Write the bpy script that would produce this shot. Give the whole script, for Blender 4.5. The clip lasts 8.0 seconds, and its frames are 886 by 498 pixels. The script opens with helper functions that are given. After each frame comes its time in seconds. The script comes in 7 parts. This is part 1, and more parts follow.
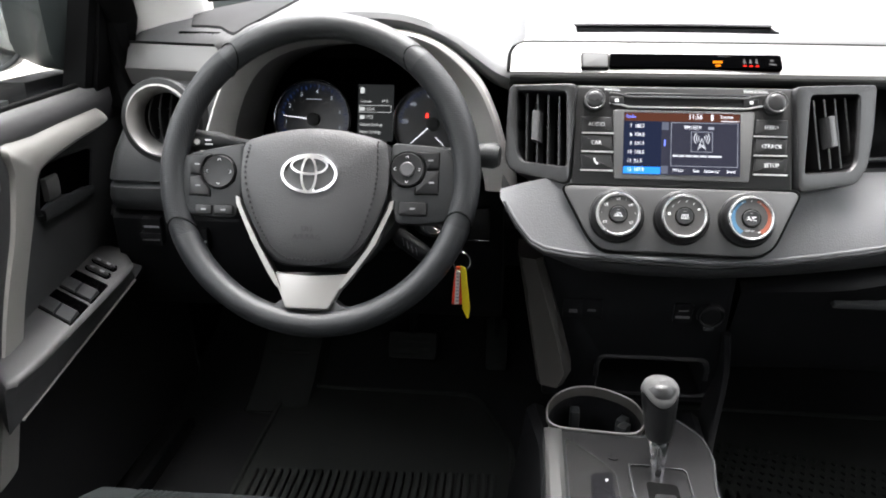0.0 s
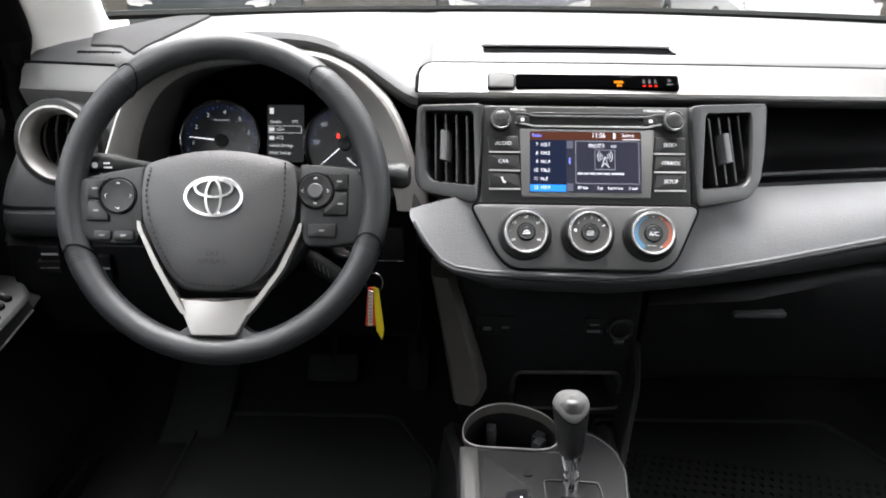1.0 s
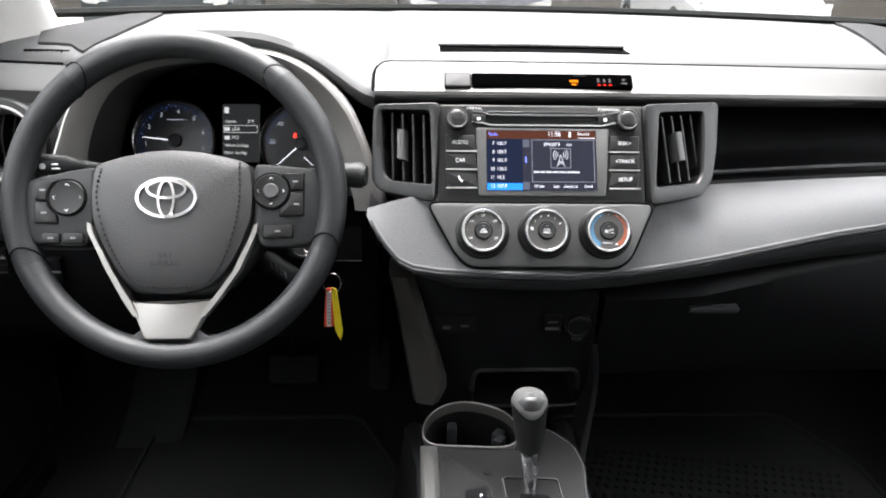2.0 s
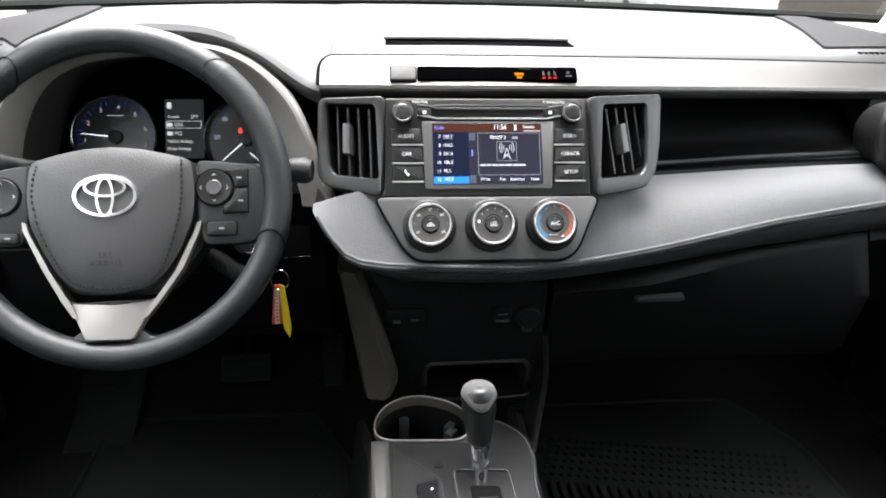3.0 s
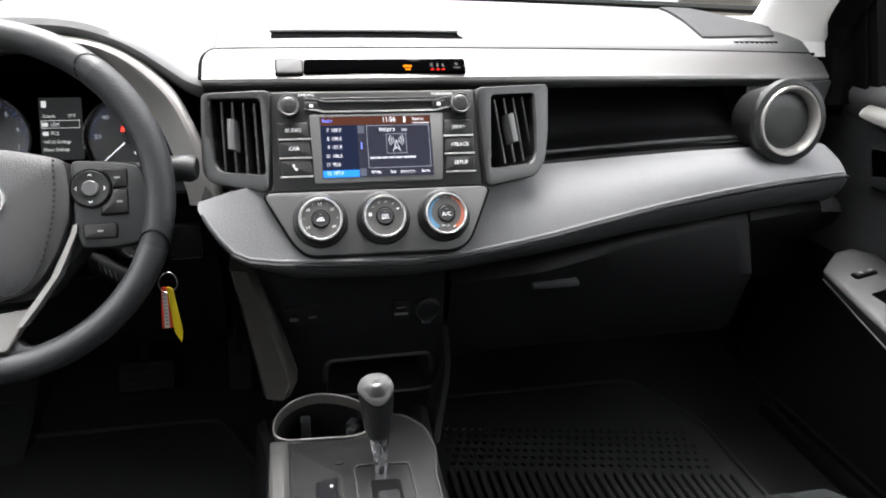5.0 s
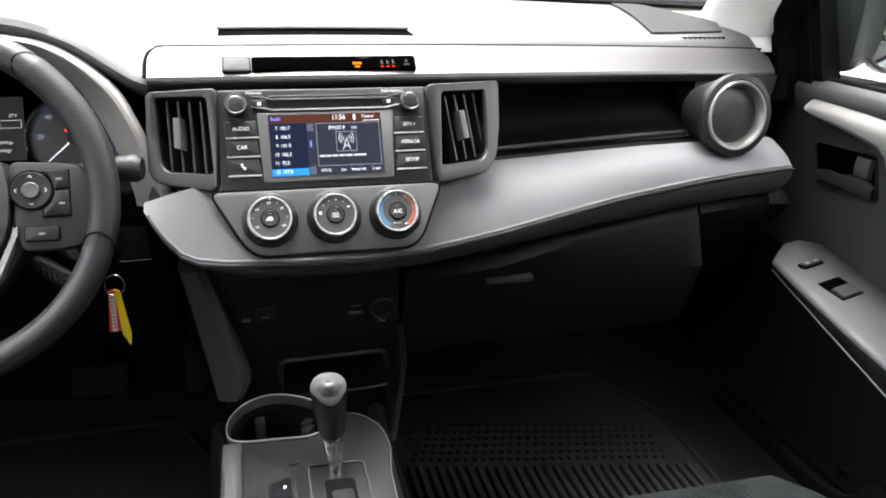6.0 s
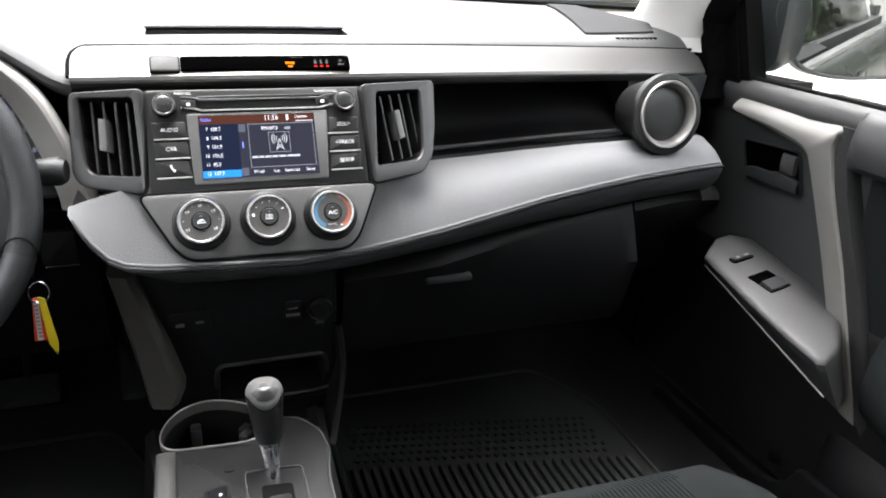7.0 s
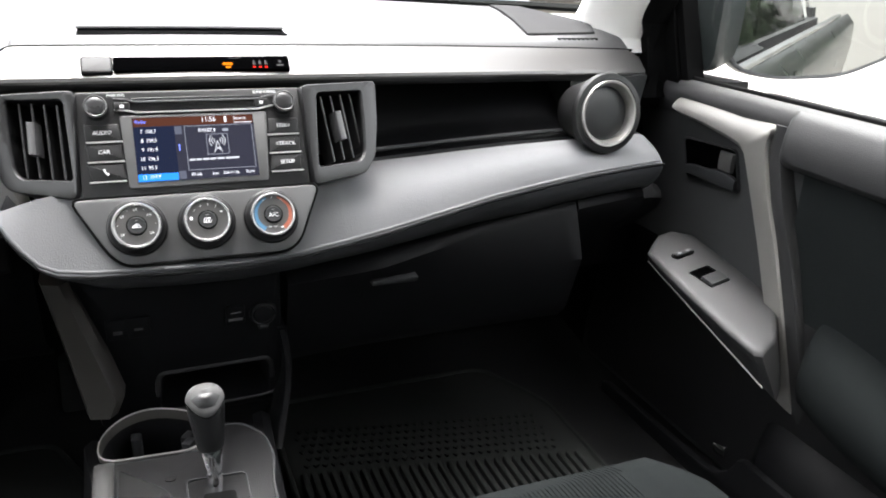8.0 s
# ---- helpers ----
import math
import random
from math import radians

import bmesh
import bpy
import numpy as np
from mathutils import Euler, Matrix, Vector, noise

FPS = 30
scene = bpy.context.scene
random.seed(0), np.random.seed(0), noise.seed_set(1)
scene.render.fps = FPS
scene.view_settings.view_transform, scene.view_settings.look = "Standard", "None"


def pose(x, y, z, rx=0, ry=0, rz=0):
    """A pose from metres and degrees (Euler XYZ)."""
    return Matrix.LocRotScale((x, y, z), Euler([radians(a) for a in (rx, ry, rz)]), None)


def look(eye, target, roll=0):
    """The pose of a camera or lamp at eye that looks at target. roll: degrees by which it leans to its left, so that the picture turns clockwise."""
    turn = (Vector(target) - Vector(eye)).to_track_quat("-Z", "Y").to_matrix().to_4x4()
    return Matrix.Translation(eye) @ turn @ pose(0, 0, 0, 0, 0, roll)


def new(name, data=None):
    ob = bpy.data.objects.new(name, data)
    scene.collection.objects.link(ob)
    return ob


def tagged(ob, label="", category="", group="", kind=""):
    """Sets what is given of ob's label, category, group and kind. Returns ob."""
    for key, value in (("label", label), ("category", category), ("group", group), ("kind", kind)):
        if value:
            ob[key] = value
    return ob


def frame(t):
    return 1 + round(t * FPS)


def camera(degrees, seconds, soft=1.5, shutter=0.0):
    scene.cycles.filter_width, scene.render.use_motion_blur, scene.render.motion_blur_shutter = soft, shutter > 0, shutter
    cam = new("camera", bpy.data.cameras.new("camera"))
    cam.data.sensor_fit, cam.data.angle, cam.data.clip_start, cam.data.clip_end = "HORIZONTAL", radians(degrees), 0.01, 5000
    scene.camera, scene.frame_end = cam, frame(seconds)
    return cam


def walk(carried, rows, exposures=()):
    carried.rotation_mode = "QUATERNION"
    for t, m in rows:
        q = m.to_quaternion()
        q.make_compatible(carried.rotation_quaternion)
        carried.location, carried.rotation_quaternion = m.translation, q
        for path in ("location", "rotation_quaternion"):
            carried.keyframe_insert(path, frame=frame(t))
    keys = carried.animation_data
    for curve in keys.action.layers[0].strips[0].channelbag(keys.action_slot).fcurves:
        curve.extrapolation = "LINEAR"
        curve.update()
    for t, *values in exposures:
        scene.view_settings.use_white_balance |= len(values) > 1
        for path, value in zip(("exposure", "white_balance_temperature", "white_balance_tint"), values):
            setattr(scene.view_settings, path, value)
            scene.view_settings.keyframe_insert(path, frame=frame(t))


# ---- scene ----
cam = camera(62.0, 8.0, soft=1.9)
# seconds, eye, yaw, pitch, roll
PATH = [
    (0.0, (-0.1812, -0.8594, 1.1677), 6.16, -22.63, -0.19),
    (0.5, (-0.1689, -0.8555, 1.1700), 3.58, -21.85, 0.10),
    (1.0, (-0.1585, -0.8526, 1.1692), 0.39, -21.26, 0.61),
    (1.5, (-0.1541, -0.8507, 1.1701), -0.22, -21.19, 0.49),
    (1.7, (-0.1528, -0.8515, 1.1689), -1.11, -21.24, 0.69),
    (2.8, (-0.1395, -0.8521, 1.1696), -5.27, -21.43, 1.35),
    (3.0, (-0.1357, -0.8512, 1.1693), -5.84, -21.72, 1.27),
    (3.5, (-0.1273, -0.8525, 1.1675), -8.30, -22.11, 1.53),
    (4.0, (-0.1199, -0.8550, 1.1666), -9.88, -22.47, 1.47),
    (4.5, (-0.1142, -0.8545, 1.1651), -10.61, -22.28, 1.26),
    (4.7, (-0.1085, -0.8544, 1.1648), -11.36, -21.93, 1.34),
    (5.8, (-0.0894, -0.8584, 1.1658), -14.24, -21.97, 1.45),
    (6.0, (-0.0850, -0.8582, 1.1663), -15.06, -22.08, 1.57),
    (6.5, (-0.0768, -0.8600, 1.1667), -16.84, -22.10, 1.88),
    (7.0, (-0.0701, -0.8618, 1.1667), -19.25, -21.97, 2.20),
    (7.5, (-0.0628, -0.8646, 1.1662), -21.37, -21.87, 2.39),
    (8.0, (-0.0558, -0.8668, 1.1662), -22.89, -21.73, 2.57),
]
walk(cam, [(t, pose(*eye, 0, 0, yaw) @ pose(0, 0, 0, 90 + pitch) @ pose(0, 0, 0, 0, 0, roll))
           for t, eye, yaw, pitch, roll in PATH])

# ---- light: an overcast day outside the windows ----
world = bpy.data.worlds.new("overcast_sky")
scene.world = world
world.use_nodes = True
wn = world.node_tree.nodes
sky = wn.new("ShaderNodeTexSky")
sky.sky_type, sky.sun_disc = "NISHITA", False
sky.sun_elevation, sky.sun_rotation = radians(76), radians(0)
sky.air_density, sky.dust_density, sky.ozone_density = 1.0, 6.0, 1.0
grey_sky = wn.new("ShaderNodeHueSaturation")
grey_sky.inputs["Saturation"].default_value = 0.12
world.node_tree.links.new(sky.outputs[0], grey_sky.inputs["Color"])
world.node_tree.links.new(grey_sky.outputs[0], wn["Background"].inputs[0])
wn["Background"].inputs[1].default_value = 0.15
sun = new("sun", bpy.data.lights.new("sun", "SUN"))
sun.data.energy, sun.data.angle, sun.data.color = 0.75, radians(40), (1.0, 0.98, 0.95)
sun.matrix_world = look((0.0, 1.5, 6.5), (0, 0, 0.5))
scene.view_settings.exposure = 4.0

# ---- materials ----
def mat(name, color, rough=0.5, metal=0.0, grain=0.0, scale=400.0, stain=0.12, spec=0.5, emit=None, power=0.0, coat=0.0):
    m = bpy.data.materials.new(name)
    m.use_nodes = True
    n, lk = m.node_tree.nodes, m.node_tree.links
    b = n["Principled BSDF"]
    b.inputs["Roughness"].default_value, b.inputs["Metallic"].default_value = rough, metal
    b.inputs["Specular IOR Level"].default_value = spec
    b.inputs["Coat Weight"].default_value = coat
    b.inputs["Base Color"].default_value = (*color, 1)
    if emit:
        b.inputs["Emission Color"].default_value = (*emit, 1)
        b.inputs["Emission Strength"].default_value = power
        return m
    if stain:
        tc = n.new("ShaderNodeTexCoord")
        big = n.new("ShaderNodeTexNoise")
        big.inputs["Scale"].default_value, big.inputs["Detail"].default_value = 9.0, 6.0
        lk.new(tc.outputs["Object"], big.inputs["Vector"])
        ramp = n.new("ShaderNodeMapRange")
        ramp.inputs["To Min"].default_value, ramp.inputs["To Max"].default_value = 1 - stain, 1 + stain
        lk.new(big.outputs["Fac"], ramp.inputs["Value"])
        mul = n.new("ShaderNodeVectorMath")
        mul.operation = "SCALE"
        mul.inputs[0].default_value = color
        lk.new(ramp.outputs[0], mul.inputs["Scale"])
        lk.new(mul.outputs[0], b.inputs["Base Color"])
        rr_ = n.new("ShaderNodeMapRange")
        rr_.inputs["To Min"].default_value, rr_.inputs["To Max"].default_value = max(0.02, rough - 0.08), min(1.0, rough + 0.08)
        lk.new(big.outputs["Fac"], rr_.inputs["Value"])
        lk.new(rr_.outputs[0], b.inputs["Roughness"])
        if grain:
            fine = n.new("ShaderNodeTexVoronoi")
            fine.inputs["Scale"].default_value = scale
            lk.new(tc.outputs["Object"], fine.inputs["Vector"])
            bump = n.new("ShaderNodeBump")
            bump.inputs["Strength"].default_value, bump.inputs["Distance"].default_value = grain, 0.0006
            lk.new(fine.outputs["Distance"], bump.inputs["Height"])
            lk.new(bump.outputs[0], b.inputs["Normal"])
    return m


BLACK = mat("black_grained_plastic", (0.020, 0.021, 0.022), 0.5, grain=0.35, scale=700, spec=0.3)
# Darker copy of BLACK: shade under the dash and in recesses put into colour.
DEEP = mat("shaded_black_plastic", (0.0044, 0.0045, 0.0050), 0.5, grain=0.35, scale=700, spec=0.12)
CONSOLE = mat("dark_console_plastic", (0.0070, 0.0070, 0.0074), 0.40, grain=0.3, scale=700, spec=0.35)
DOORTOP = mat("charcoal_door_skin", (0.025, 0.025, 0.0257), 0.5, grain=0.4, scale=650, spec=0.3)
HEATER = mat("charcoal_heater_plate", (0.066, 0.066, 0.067), 0.42, grain=0.2, scale=700)
DARK = mat("charcoal_plastic", (0.058, 0.058, 0.060), 0.42, grain=0.2, scale=700)
KEYCAP = mat("black_satin_button", (0.012, 0.012, 0.0125), 0.4, spec=0.3)
GLOSS = mat("piano_black", (0.008, 0.008, 0.009), 0.12, stain=0.03)
TOPPAD = mat("grey_grained_dash_skin", (0.080, 0.080, 0.0815), 0.42, grain=0.3, scale=600)
GRILLE = mat("grey_speaker_cloth", (0.055, 0.055, 0.056), 1.0, grain=0.6, scale=900, spec=0.0)
LEATHER = mat("grey_stitched_leatherette", (0.102, 0.103, 0.107), 0.60, grain=0.35, scale=650, spec=0.1)
WHEELSKIN = mat("black_wheel_leather", (0.0165, 0.0175, 0.019), 0.42, grain=0.4, scale=900, spec=0.45)
PERFORATED = mat("black_perforated_leather", (0.0165, 0.0175, 0.019), 0.50, grain=0.6, scale=430, spec=0.3)
for node in PERFORATED.node_tree.nodes:
    if node.bl_idname == "ShaderNodeTexVoronoi":
        node.inputs["Randomness"].default_value = 0.0
KNOBSKIN = mat("black_knob_leather", (0.008, 0.008, 0.0085), 0.30, grain=0.3, scale=900, spec=0.5)
BAGSKIN = mat("black_airbag_skin", (0.036, 0.036, 0.037), 0.46, grain=0.4, scale=600)
SILVER = mat("satin_silver_paint", (0.30, 0.29, 0.28), 0.40, metal=0.75, stain=0.05)
BRONZE = mat("warm_grey_metallic_paint", (0.250, 0.242, 0.230), 0.36, metal=0.5, stain=0.05)
STRIP = mat("satin_silver_strip", (0.125, 0.122, 0.119), 0.40, metal=0.55, stain=0.04)
VENTPLATE = mat("shut_vent_plate", (0.014, 0.0145, 0.015), 0.45, grain=0.2, scale=700)
BINRIM = mat("black_moulded_rim", (0.011, 0.011, 0.0115), 0.35, spec=0.4)
BRIGHT = mat("satin_chrome", (0.80, 0.80, 0.80), 0.30, metal=0.85, stain=0.03)
MATTEBLACK = mat("matte_black_display", (0.0007, 0.0007, 0.0008), 0.6, spec=0.0, stain=0)
CHROME = mat("chrome", (0.85, 0.85, 0.86), 0.08, metal=1.0, stain=0.03)
LIGHTTRIM = mat("light_grey_pillar_trim", (0.72, 0.71, 0.69), 0.75, grain=0.2, scale=900)
HEADLINER = mat("light_grey_headliner", (0.55, 0.545, 0.53), 0.95, grain=0.4, scale=900)
DOORSKIN = mat("black_door_skin", (0.0350, 0.0362, 0.0370), 0.5, grain=0.4, scale=650, spec=0.2)
RUBBER = mat("black_rubber", (0.0160, 0.0172, 0.0163), 0.7, grain=0.4, scale=500, spec=0.08)
CARPET = mat("black_carpet", (0.011, 0.011, 0.0113), 0.98, grain=0.9, scale=900, spec=0.05)
SEATCLOTH = mat("dark_grey_seat_cloth", (0.0100, 0.0118, 0.0120), 0.9, grain=0.8, scale=800, spec=0.08)
# Dark thread, made darker still to hold the groove's shadow.
STITCH = mat("dark_thread_and_groove_shade", (0.006, 0.006, 0.0065), 0.8, stain=0)
ARMTOP = mat("grey_armrest_plastic", (0.042, 0.042, 0.043), 0.58, grain=0.4, scale=700, spec=0.3)
ARCH = mat("warm_grey_satin_paint", (0.36, 0.35, 0.335), 0.36, metal=0.15, stain=0.05)
SEAM = mat("black_shut_line", (0.004, 0.004, 0.004), 0.9, stain=0, spec=0.05)
FASCIA = mat("black_satin_fascia", (0.0095, 0.0095, 0.0098), 0.36, grain=0.15, scale=700, spec=0.4)
FUNNEL = mat("grey_hood_lining", (0.060, 0.058, 0.055), 0.5, grain=0.3, scale=700)
FACE = mat("satin_grey_dial_face", (0.085, 0.084, 0.083), 0.30, metal=0.35, stain=0.05)
KNOBCAP = mat("satin_black_knob_cap", (0.030, 0.030, 0.031), 0.26, metal=0.2, stain=0.04)
# Shade of deep openings painted as a near-zero black.
VOID = mat("black_recess_shade", (0.0008, 0.0008, 0.0009), 0.9, spec=0.0, stain=0)
# Blacker than plain rubber: the pillar's shadow is put into this colour.
JET = mat("jet_black_shaded_seal", (0.0014, 0.0014, 0.0015), 0.7, spec=0.05, stain=0.2)
WHITEINK = mat("white_ink", (0.75, 0.75, 0.76), 0.6, stain=0)
DIMINK = mat("dim_grey_ink", (0.018, 0.018, 0.019), 0.7, stain=0, spec=0.1)
GREYINK = mat("grey_ink", (0.2, 0.2, 0.21), 0.6, stain=0)
YELLOW = mat("yellow_plastic_tag", (0.75, 0.58, 0.02), 0.45)
RED = mat("red_plastic_tag", (0.65, 0.05, 0.02), 0.45)
WHITETAG = mat("white_label_paper", (0.50, 0.46, 0.45), 0.7)
STEEL = mat("steel", (0.5, 0.5, 0.51), 0.25, metal=1.0)


def glass(name, tint, rough=0.0):
    m = bpy.data.materials.new(name)
    m.use_nodes = True
    n, lk = m.node_tree.nodes, m.node_tree.links
    out = n["Material Output"]
    clear, shine, mix, edge = n.new("ShaderNodeBsdfTransparent"), n.new("ShaderNodeBsdfGlossy"), n.new("ShaderNodeMixShader"), n.new("ShaderNodeLayerWeight")
    rise, gain = n.new("ShaderNodeMath"), n.new("ShaderNodeMath")
    clear.inputs[0].default_value = (*tint, 1)
    shine.inputs["Roughness"].default_value = rough
    rise.operation, gain.operation = "POWER", "MULTIPLY_ADD"
    rise.inputs[1].default_value, gain.inputs[1].default_value, gain.inputs[2].default_value = 5.0, 0.8, 0.045
    lk.new(edge.outputs["Facing"], rise.inputs[0])
    lk.new(rise.outputs[0], gain.inputs[0])
    lk.new(gain.outputs[0], mix.inputs[0])
    lk.new(clear.outputs[0], mix.inputs[1])
    lk.new(shine.outputs[0], mix.inputs[2])
    lk.new(mix.outputs[0], out.inputs[0])
    return m


SCREENGLASS = glass("laminated_windscreen_glass", (0.51, 0.51, 0.515))
SIDEGLASS = glass("side_window_glass", (0.86, 0.87, 0.865))
PRIVACY = glass("tinted_rear_glass", (0.54, 0.54, 0.545))


LAMPS = 0.21  # brightness of lit displays and lamps


def glow(name, color, power):
    return mat(name, (0.001, 0.001, 0.001), 0.5, spec=0.0, emit=color, power=power * LAMPS)


# ---- mesh helpers ----
def vec(p):
    return Vector(p)


def part(name, bm, material, parent=None, label="", smooth=True, flip=True):
    if flip:
        bmesh.ops.recalc_face_normals(bm, faces=bm.faces)
    me = bpy.data.meshes.new(name)
    bm.to_mesh(me)
    bm.free()
    me.materials.append(material)
    if smooth:
        me.shade_smooth()
        me.set_sharp_from_angle(angle=radians(38))
    ob = new(name, me)
    if parent is not None:
        ob.parent = parent
    if label:
        ob["label"] = label
    return ob


def thing(name, label, category, group="", kind=""):
    return tagged(new(name), label, category, group, kind)


def plane_at(origin, right, up):
    r, u = vec(right).normalized(), vec(up).normalized()
    n = r.cross(u).normalized()
    u = n.cross(r)
    m = Matrix((r, u, n)).transposed().to_4x4()
    m.translation = origin
    return m


def rrect(x0, y0, x1, y1, r=0.0, n=4):
    if r <= 0:
        return [(x0, y0), (x1, y0), (x1, y1), (x0, y1)]
    pts = []
    for cx, cy, a in ((x1 - r, y0 + r, -90), (x1 - r, y1 - r, 0), (x0 + r, y1 - r, 90), (x0 + r, y0 + r, 180)):
        for i in range(n + 1):
            t = radians(a + 90 * i / n)
            pts.append((cx + r * math.cos(t), cy + r * math.sin(t)))
    return pts


def oval(cx, cy, rx, ry, n=32):
    return [(cx + rx * math.cos(2 * math.pi * i / n), cy + ry * math.sin(2 * math.pi * i / n)) for i in range(n)]


def rounded(poly, r, n=4):
    """A polygon with its corners rounded by about r."""
    out = []
    k = len(poly)
    for i in range(k):
        p, a, b = Vector(poly[i]), Vector(poly[i - 1]), Vector(poly[(i + 1) % k])
        ra = min(r, (a - p).length * 0.48)
        rb = min(r, (b - p).length * 0.48)
        s, e = p + (a - p).normalized() * ra, p + (b - p).normalized() * rb
        for j in range(n + 1):
            t = j / n
            out.append(tuple(s * (1 - t) ** 2 + p * 2 * t * (1 - t) + e * t * t))
    return out


def prism(bm, poly, h0, h1, m, bevel=0.0):
    """A plate: the polygon in the plane m, from height h0 to h1, with a small chamfer at h1."""
    rings = [(0.0, h0), (0.0, h1)] if bevel <= 0 else [(0.0, h0), (0.0, h1 - bevel), (0.3 * bevel, h1 - 0.3 * bevel), (bevel, h1)]
    k, turn = len(poly), (1 if poly_sign(poly) > 0 else -1)
    loops = []
    for inset, h in rings:
        loop = []
        for i, p in enumerate(poly):
            p = Vector(p)
            if inset:
                d = Vector(poly[(i + 1) % k]) - Vector(poly[i - 1])
                p = p + Vector((-d.y, d.x)).normalized() * inset * turn
            loop.append(bm.verts.new(m @ Vector((p.x, p.y, h))))
        loops.append(loop)
    for a, b in zip(loops, loops[1:]):
        for i in range(k):
            bm.faces.new((a[i], a[(i + 1) % k], b[(i + 1) % k], b[i]))
    bm.faces.new(loops[-1])
    bm.faces.new(loops[0][::-1])
    return bm


def poly_sign(poly):
    return sum(poly[i - 1][0] * poly[i][1] - poly[i][0] * poly[i - 1][1] for i in range(len(poly)))


def frame_ring(bm, outer, inner, h0, h1, m, lip=0.0):
    """A flat frame between two outlines of the same count."""
    k = len(outer)

    def between(i, b):
        o_, n_ = Vector(outer[i]), Vector(inner[i])
        d = (n_ - o_).length
        return min(0.3, b / d) if d > 1e-6 else 0.0

    def loop_at(h, back, b):
        row = []
        for i in range(k):
            t = between(i, b)
            p = Vector(outer[i]).lerp(Vector(inner[i]), 1 - t if back else t)
            row.append(bm.verts.new(m @ Vector((p.x, p.y, h))))
        return row

    soft = min(0.0022, 0.3 * (h1 - h0))
    rows = [loop_at(h0, False, 0), loop_at(h1 - soft, False, 0), loop_at(h1 - 0.3 * soft, False, 0.3 * soft), loop_at(h1, False, soft),
            loop_at(h1 - lip * 0.4, True, soft), loop_at(h1 - lip * 0.7 - 0.3 * soft, True, 0.3 * soft), loop_at(h1 - lip - soft, True, 0), loop_at(h0, True, 0)]
    for j in range(len(rows)):
        a, b = rows[j], rows[(j + 1) % len(rows)]
        for i in range(k):
            bm.faces.new((a[i], a[(i + 1) % k], b[(i + 1) % k], b[i]))
    return bm


def pocket(bm, poly, h_top, h_bottom, m, shrink=0.92):
    """An open box: walls going down from the outline, and a bottom."""
    c = sum((Vector(p) for p in poly), Vector((0, 0))) / len(poly)
    a = [bm.verts.new(m @ Vector((p[0], p[1], h_top))) for p in poly]
    b = [bm.verts.new(m @ Vector((*(c + (Vector(p) - c) * shrink), h_bottom))) for p in poly]
    for i in range(len(poly)):
        bm.faces.new((a[i], a[(i + 1) % len(a)], b[(i + 1) % len(a)], b[i]))
    bm.faces.new(b)
    return bm


def loft(bm, sections, closed=True, caps=True, loop=False):
    rows = [[bm.verts.new(p) for p in s] for s in sections]
    k = len(rows[0])
    n = len(rows)
    for i in range(n if loop else n - 1):
        a, b = rows[i], rows[(i + 1) % n]
        for j in range(k if closed else k - 1):
            bm.faces.new((a[j], a[(j + 1) % k], b[(j + 1) % k], b[j]))
    if caps and closed and not loop:
        bm.faces.new(rows[0][::-1])
        bm.faces.new(rows[-1])
    return rows


def revolve(bm, profile, m, n=32):
    """Profile of (radius, height) turned round the plane's normal."""
    secs = [[m @ Vector((r * math.cos(2 * math.pi * i / n), r * math.sin(2 * math.pi * i / n), h)) for i in range(n)] for r, h in profile]
    loft(bm, secs, caps=True)
    return bm


def ring(bm, profile, m, n=40):
    """A closed (radius, height) outline turned round the normal."""
    secs = [[m @ Vector((r * math.cos(2 * math.pi * i / n), r * math.sin(2 * math.pi * i / n), h)) for r, h in profile] for i in range(n)]
    loft(bm, secs, loop=True)
    return bm


def spline(points, n=8, loop=False):
    """Catmull-Rom through the points."""
    p = [Vector(q) for q in points]
    k = len(p)
    out = []
    for i in range(k if loop else k - 1):
        a, b, c, d = (p[(i - 1) % k], p[i], p[(i + 1) % k], p[(i + 2) % k]) if loop else (p[max(i - 1, 0)], p[i], p[i + 1], p[min(i + 2, k - 1)])
        for j in range(n):
            t = j / n
            out.append(0.5 * (2 * b + (c - a) * t + (2 * a - 5 * b + 4 * c - d) * t * t + (3 * b - a - 3 * c + d) * t ** 3))
    if not loop:
        out.append(p[-1])
    return out


def tube(bm, points, r, n=8, loop=False, flat=1.0, up=(0, 0, 1)):
    p = [Vector(q) for q in points]
    k = len(p)
    secs = []
    ref = Vector(up)
    for i in range(k):
        d = ((p[(i + 1) % k] if loop or i < k - 1 else p[i]) - (p[i - 1] if loop or i > 0 else p[i])).normalized()
        s = d.cross(ref)
        if s.length < 1e-4:
            s = d.cross(Vector((0.3, 1, 0.2)))
        s.normalize()
        u = s.cross(d)
        rad = r[i] if isinstance(r, (list, tuple)) else r
        secs.append([p[i] + s * rad * math.cos(2 * math.pi * j / n) + u * rad * flat * math.sin(2 * math.pi * j / n) for j in range(n)])
    loft(bm, secs, loop=loop)
    return bm


def box(bm, x0, x1, y0, y1, z0, z1, r=0.0):
    m = Matrix.Translation((0, 0, 0))
    return prism(bm, rrect(x0, y0, x1, y1, r), z0, z1, m, min(0.003, r * 0.5))


def hexa(bm, eight):
    """A solid from four bottom and four top corners."""
    v = [bm.verts.new(p) for p in eight]
    for f in ((3, 2, 1, 0), (4, 5, 6, 7), (0, 1, 5, 4), (1, 2, 6, 5), (2, 3, 7, 6), (3, 0, 4, 7)):
        bm.faces.new([v[i] for i in f])
    return bm


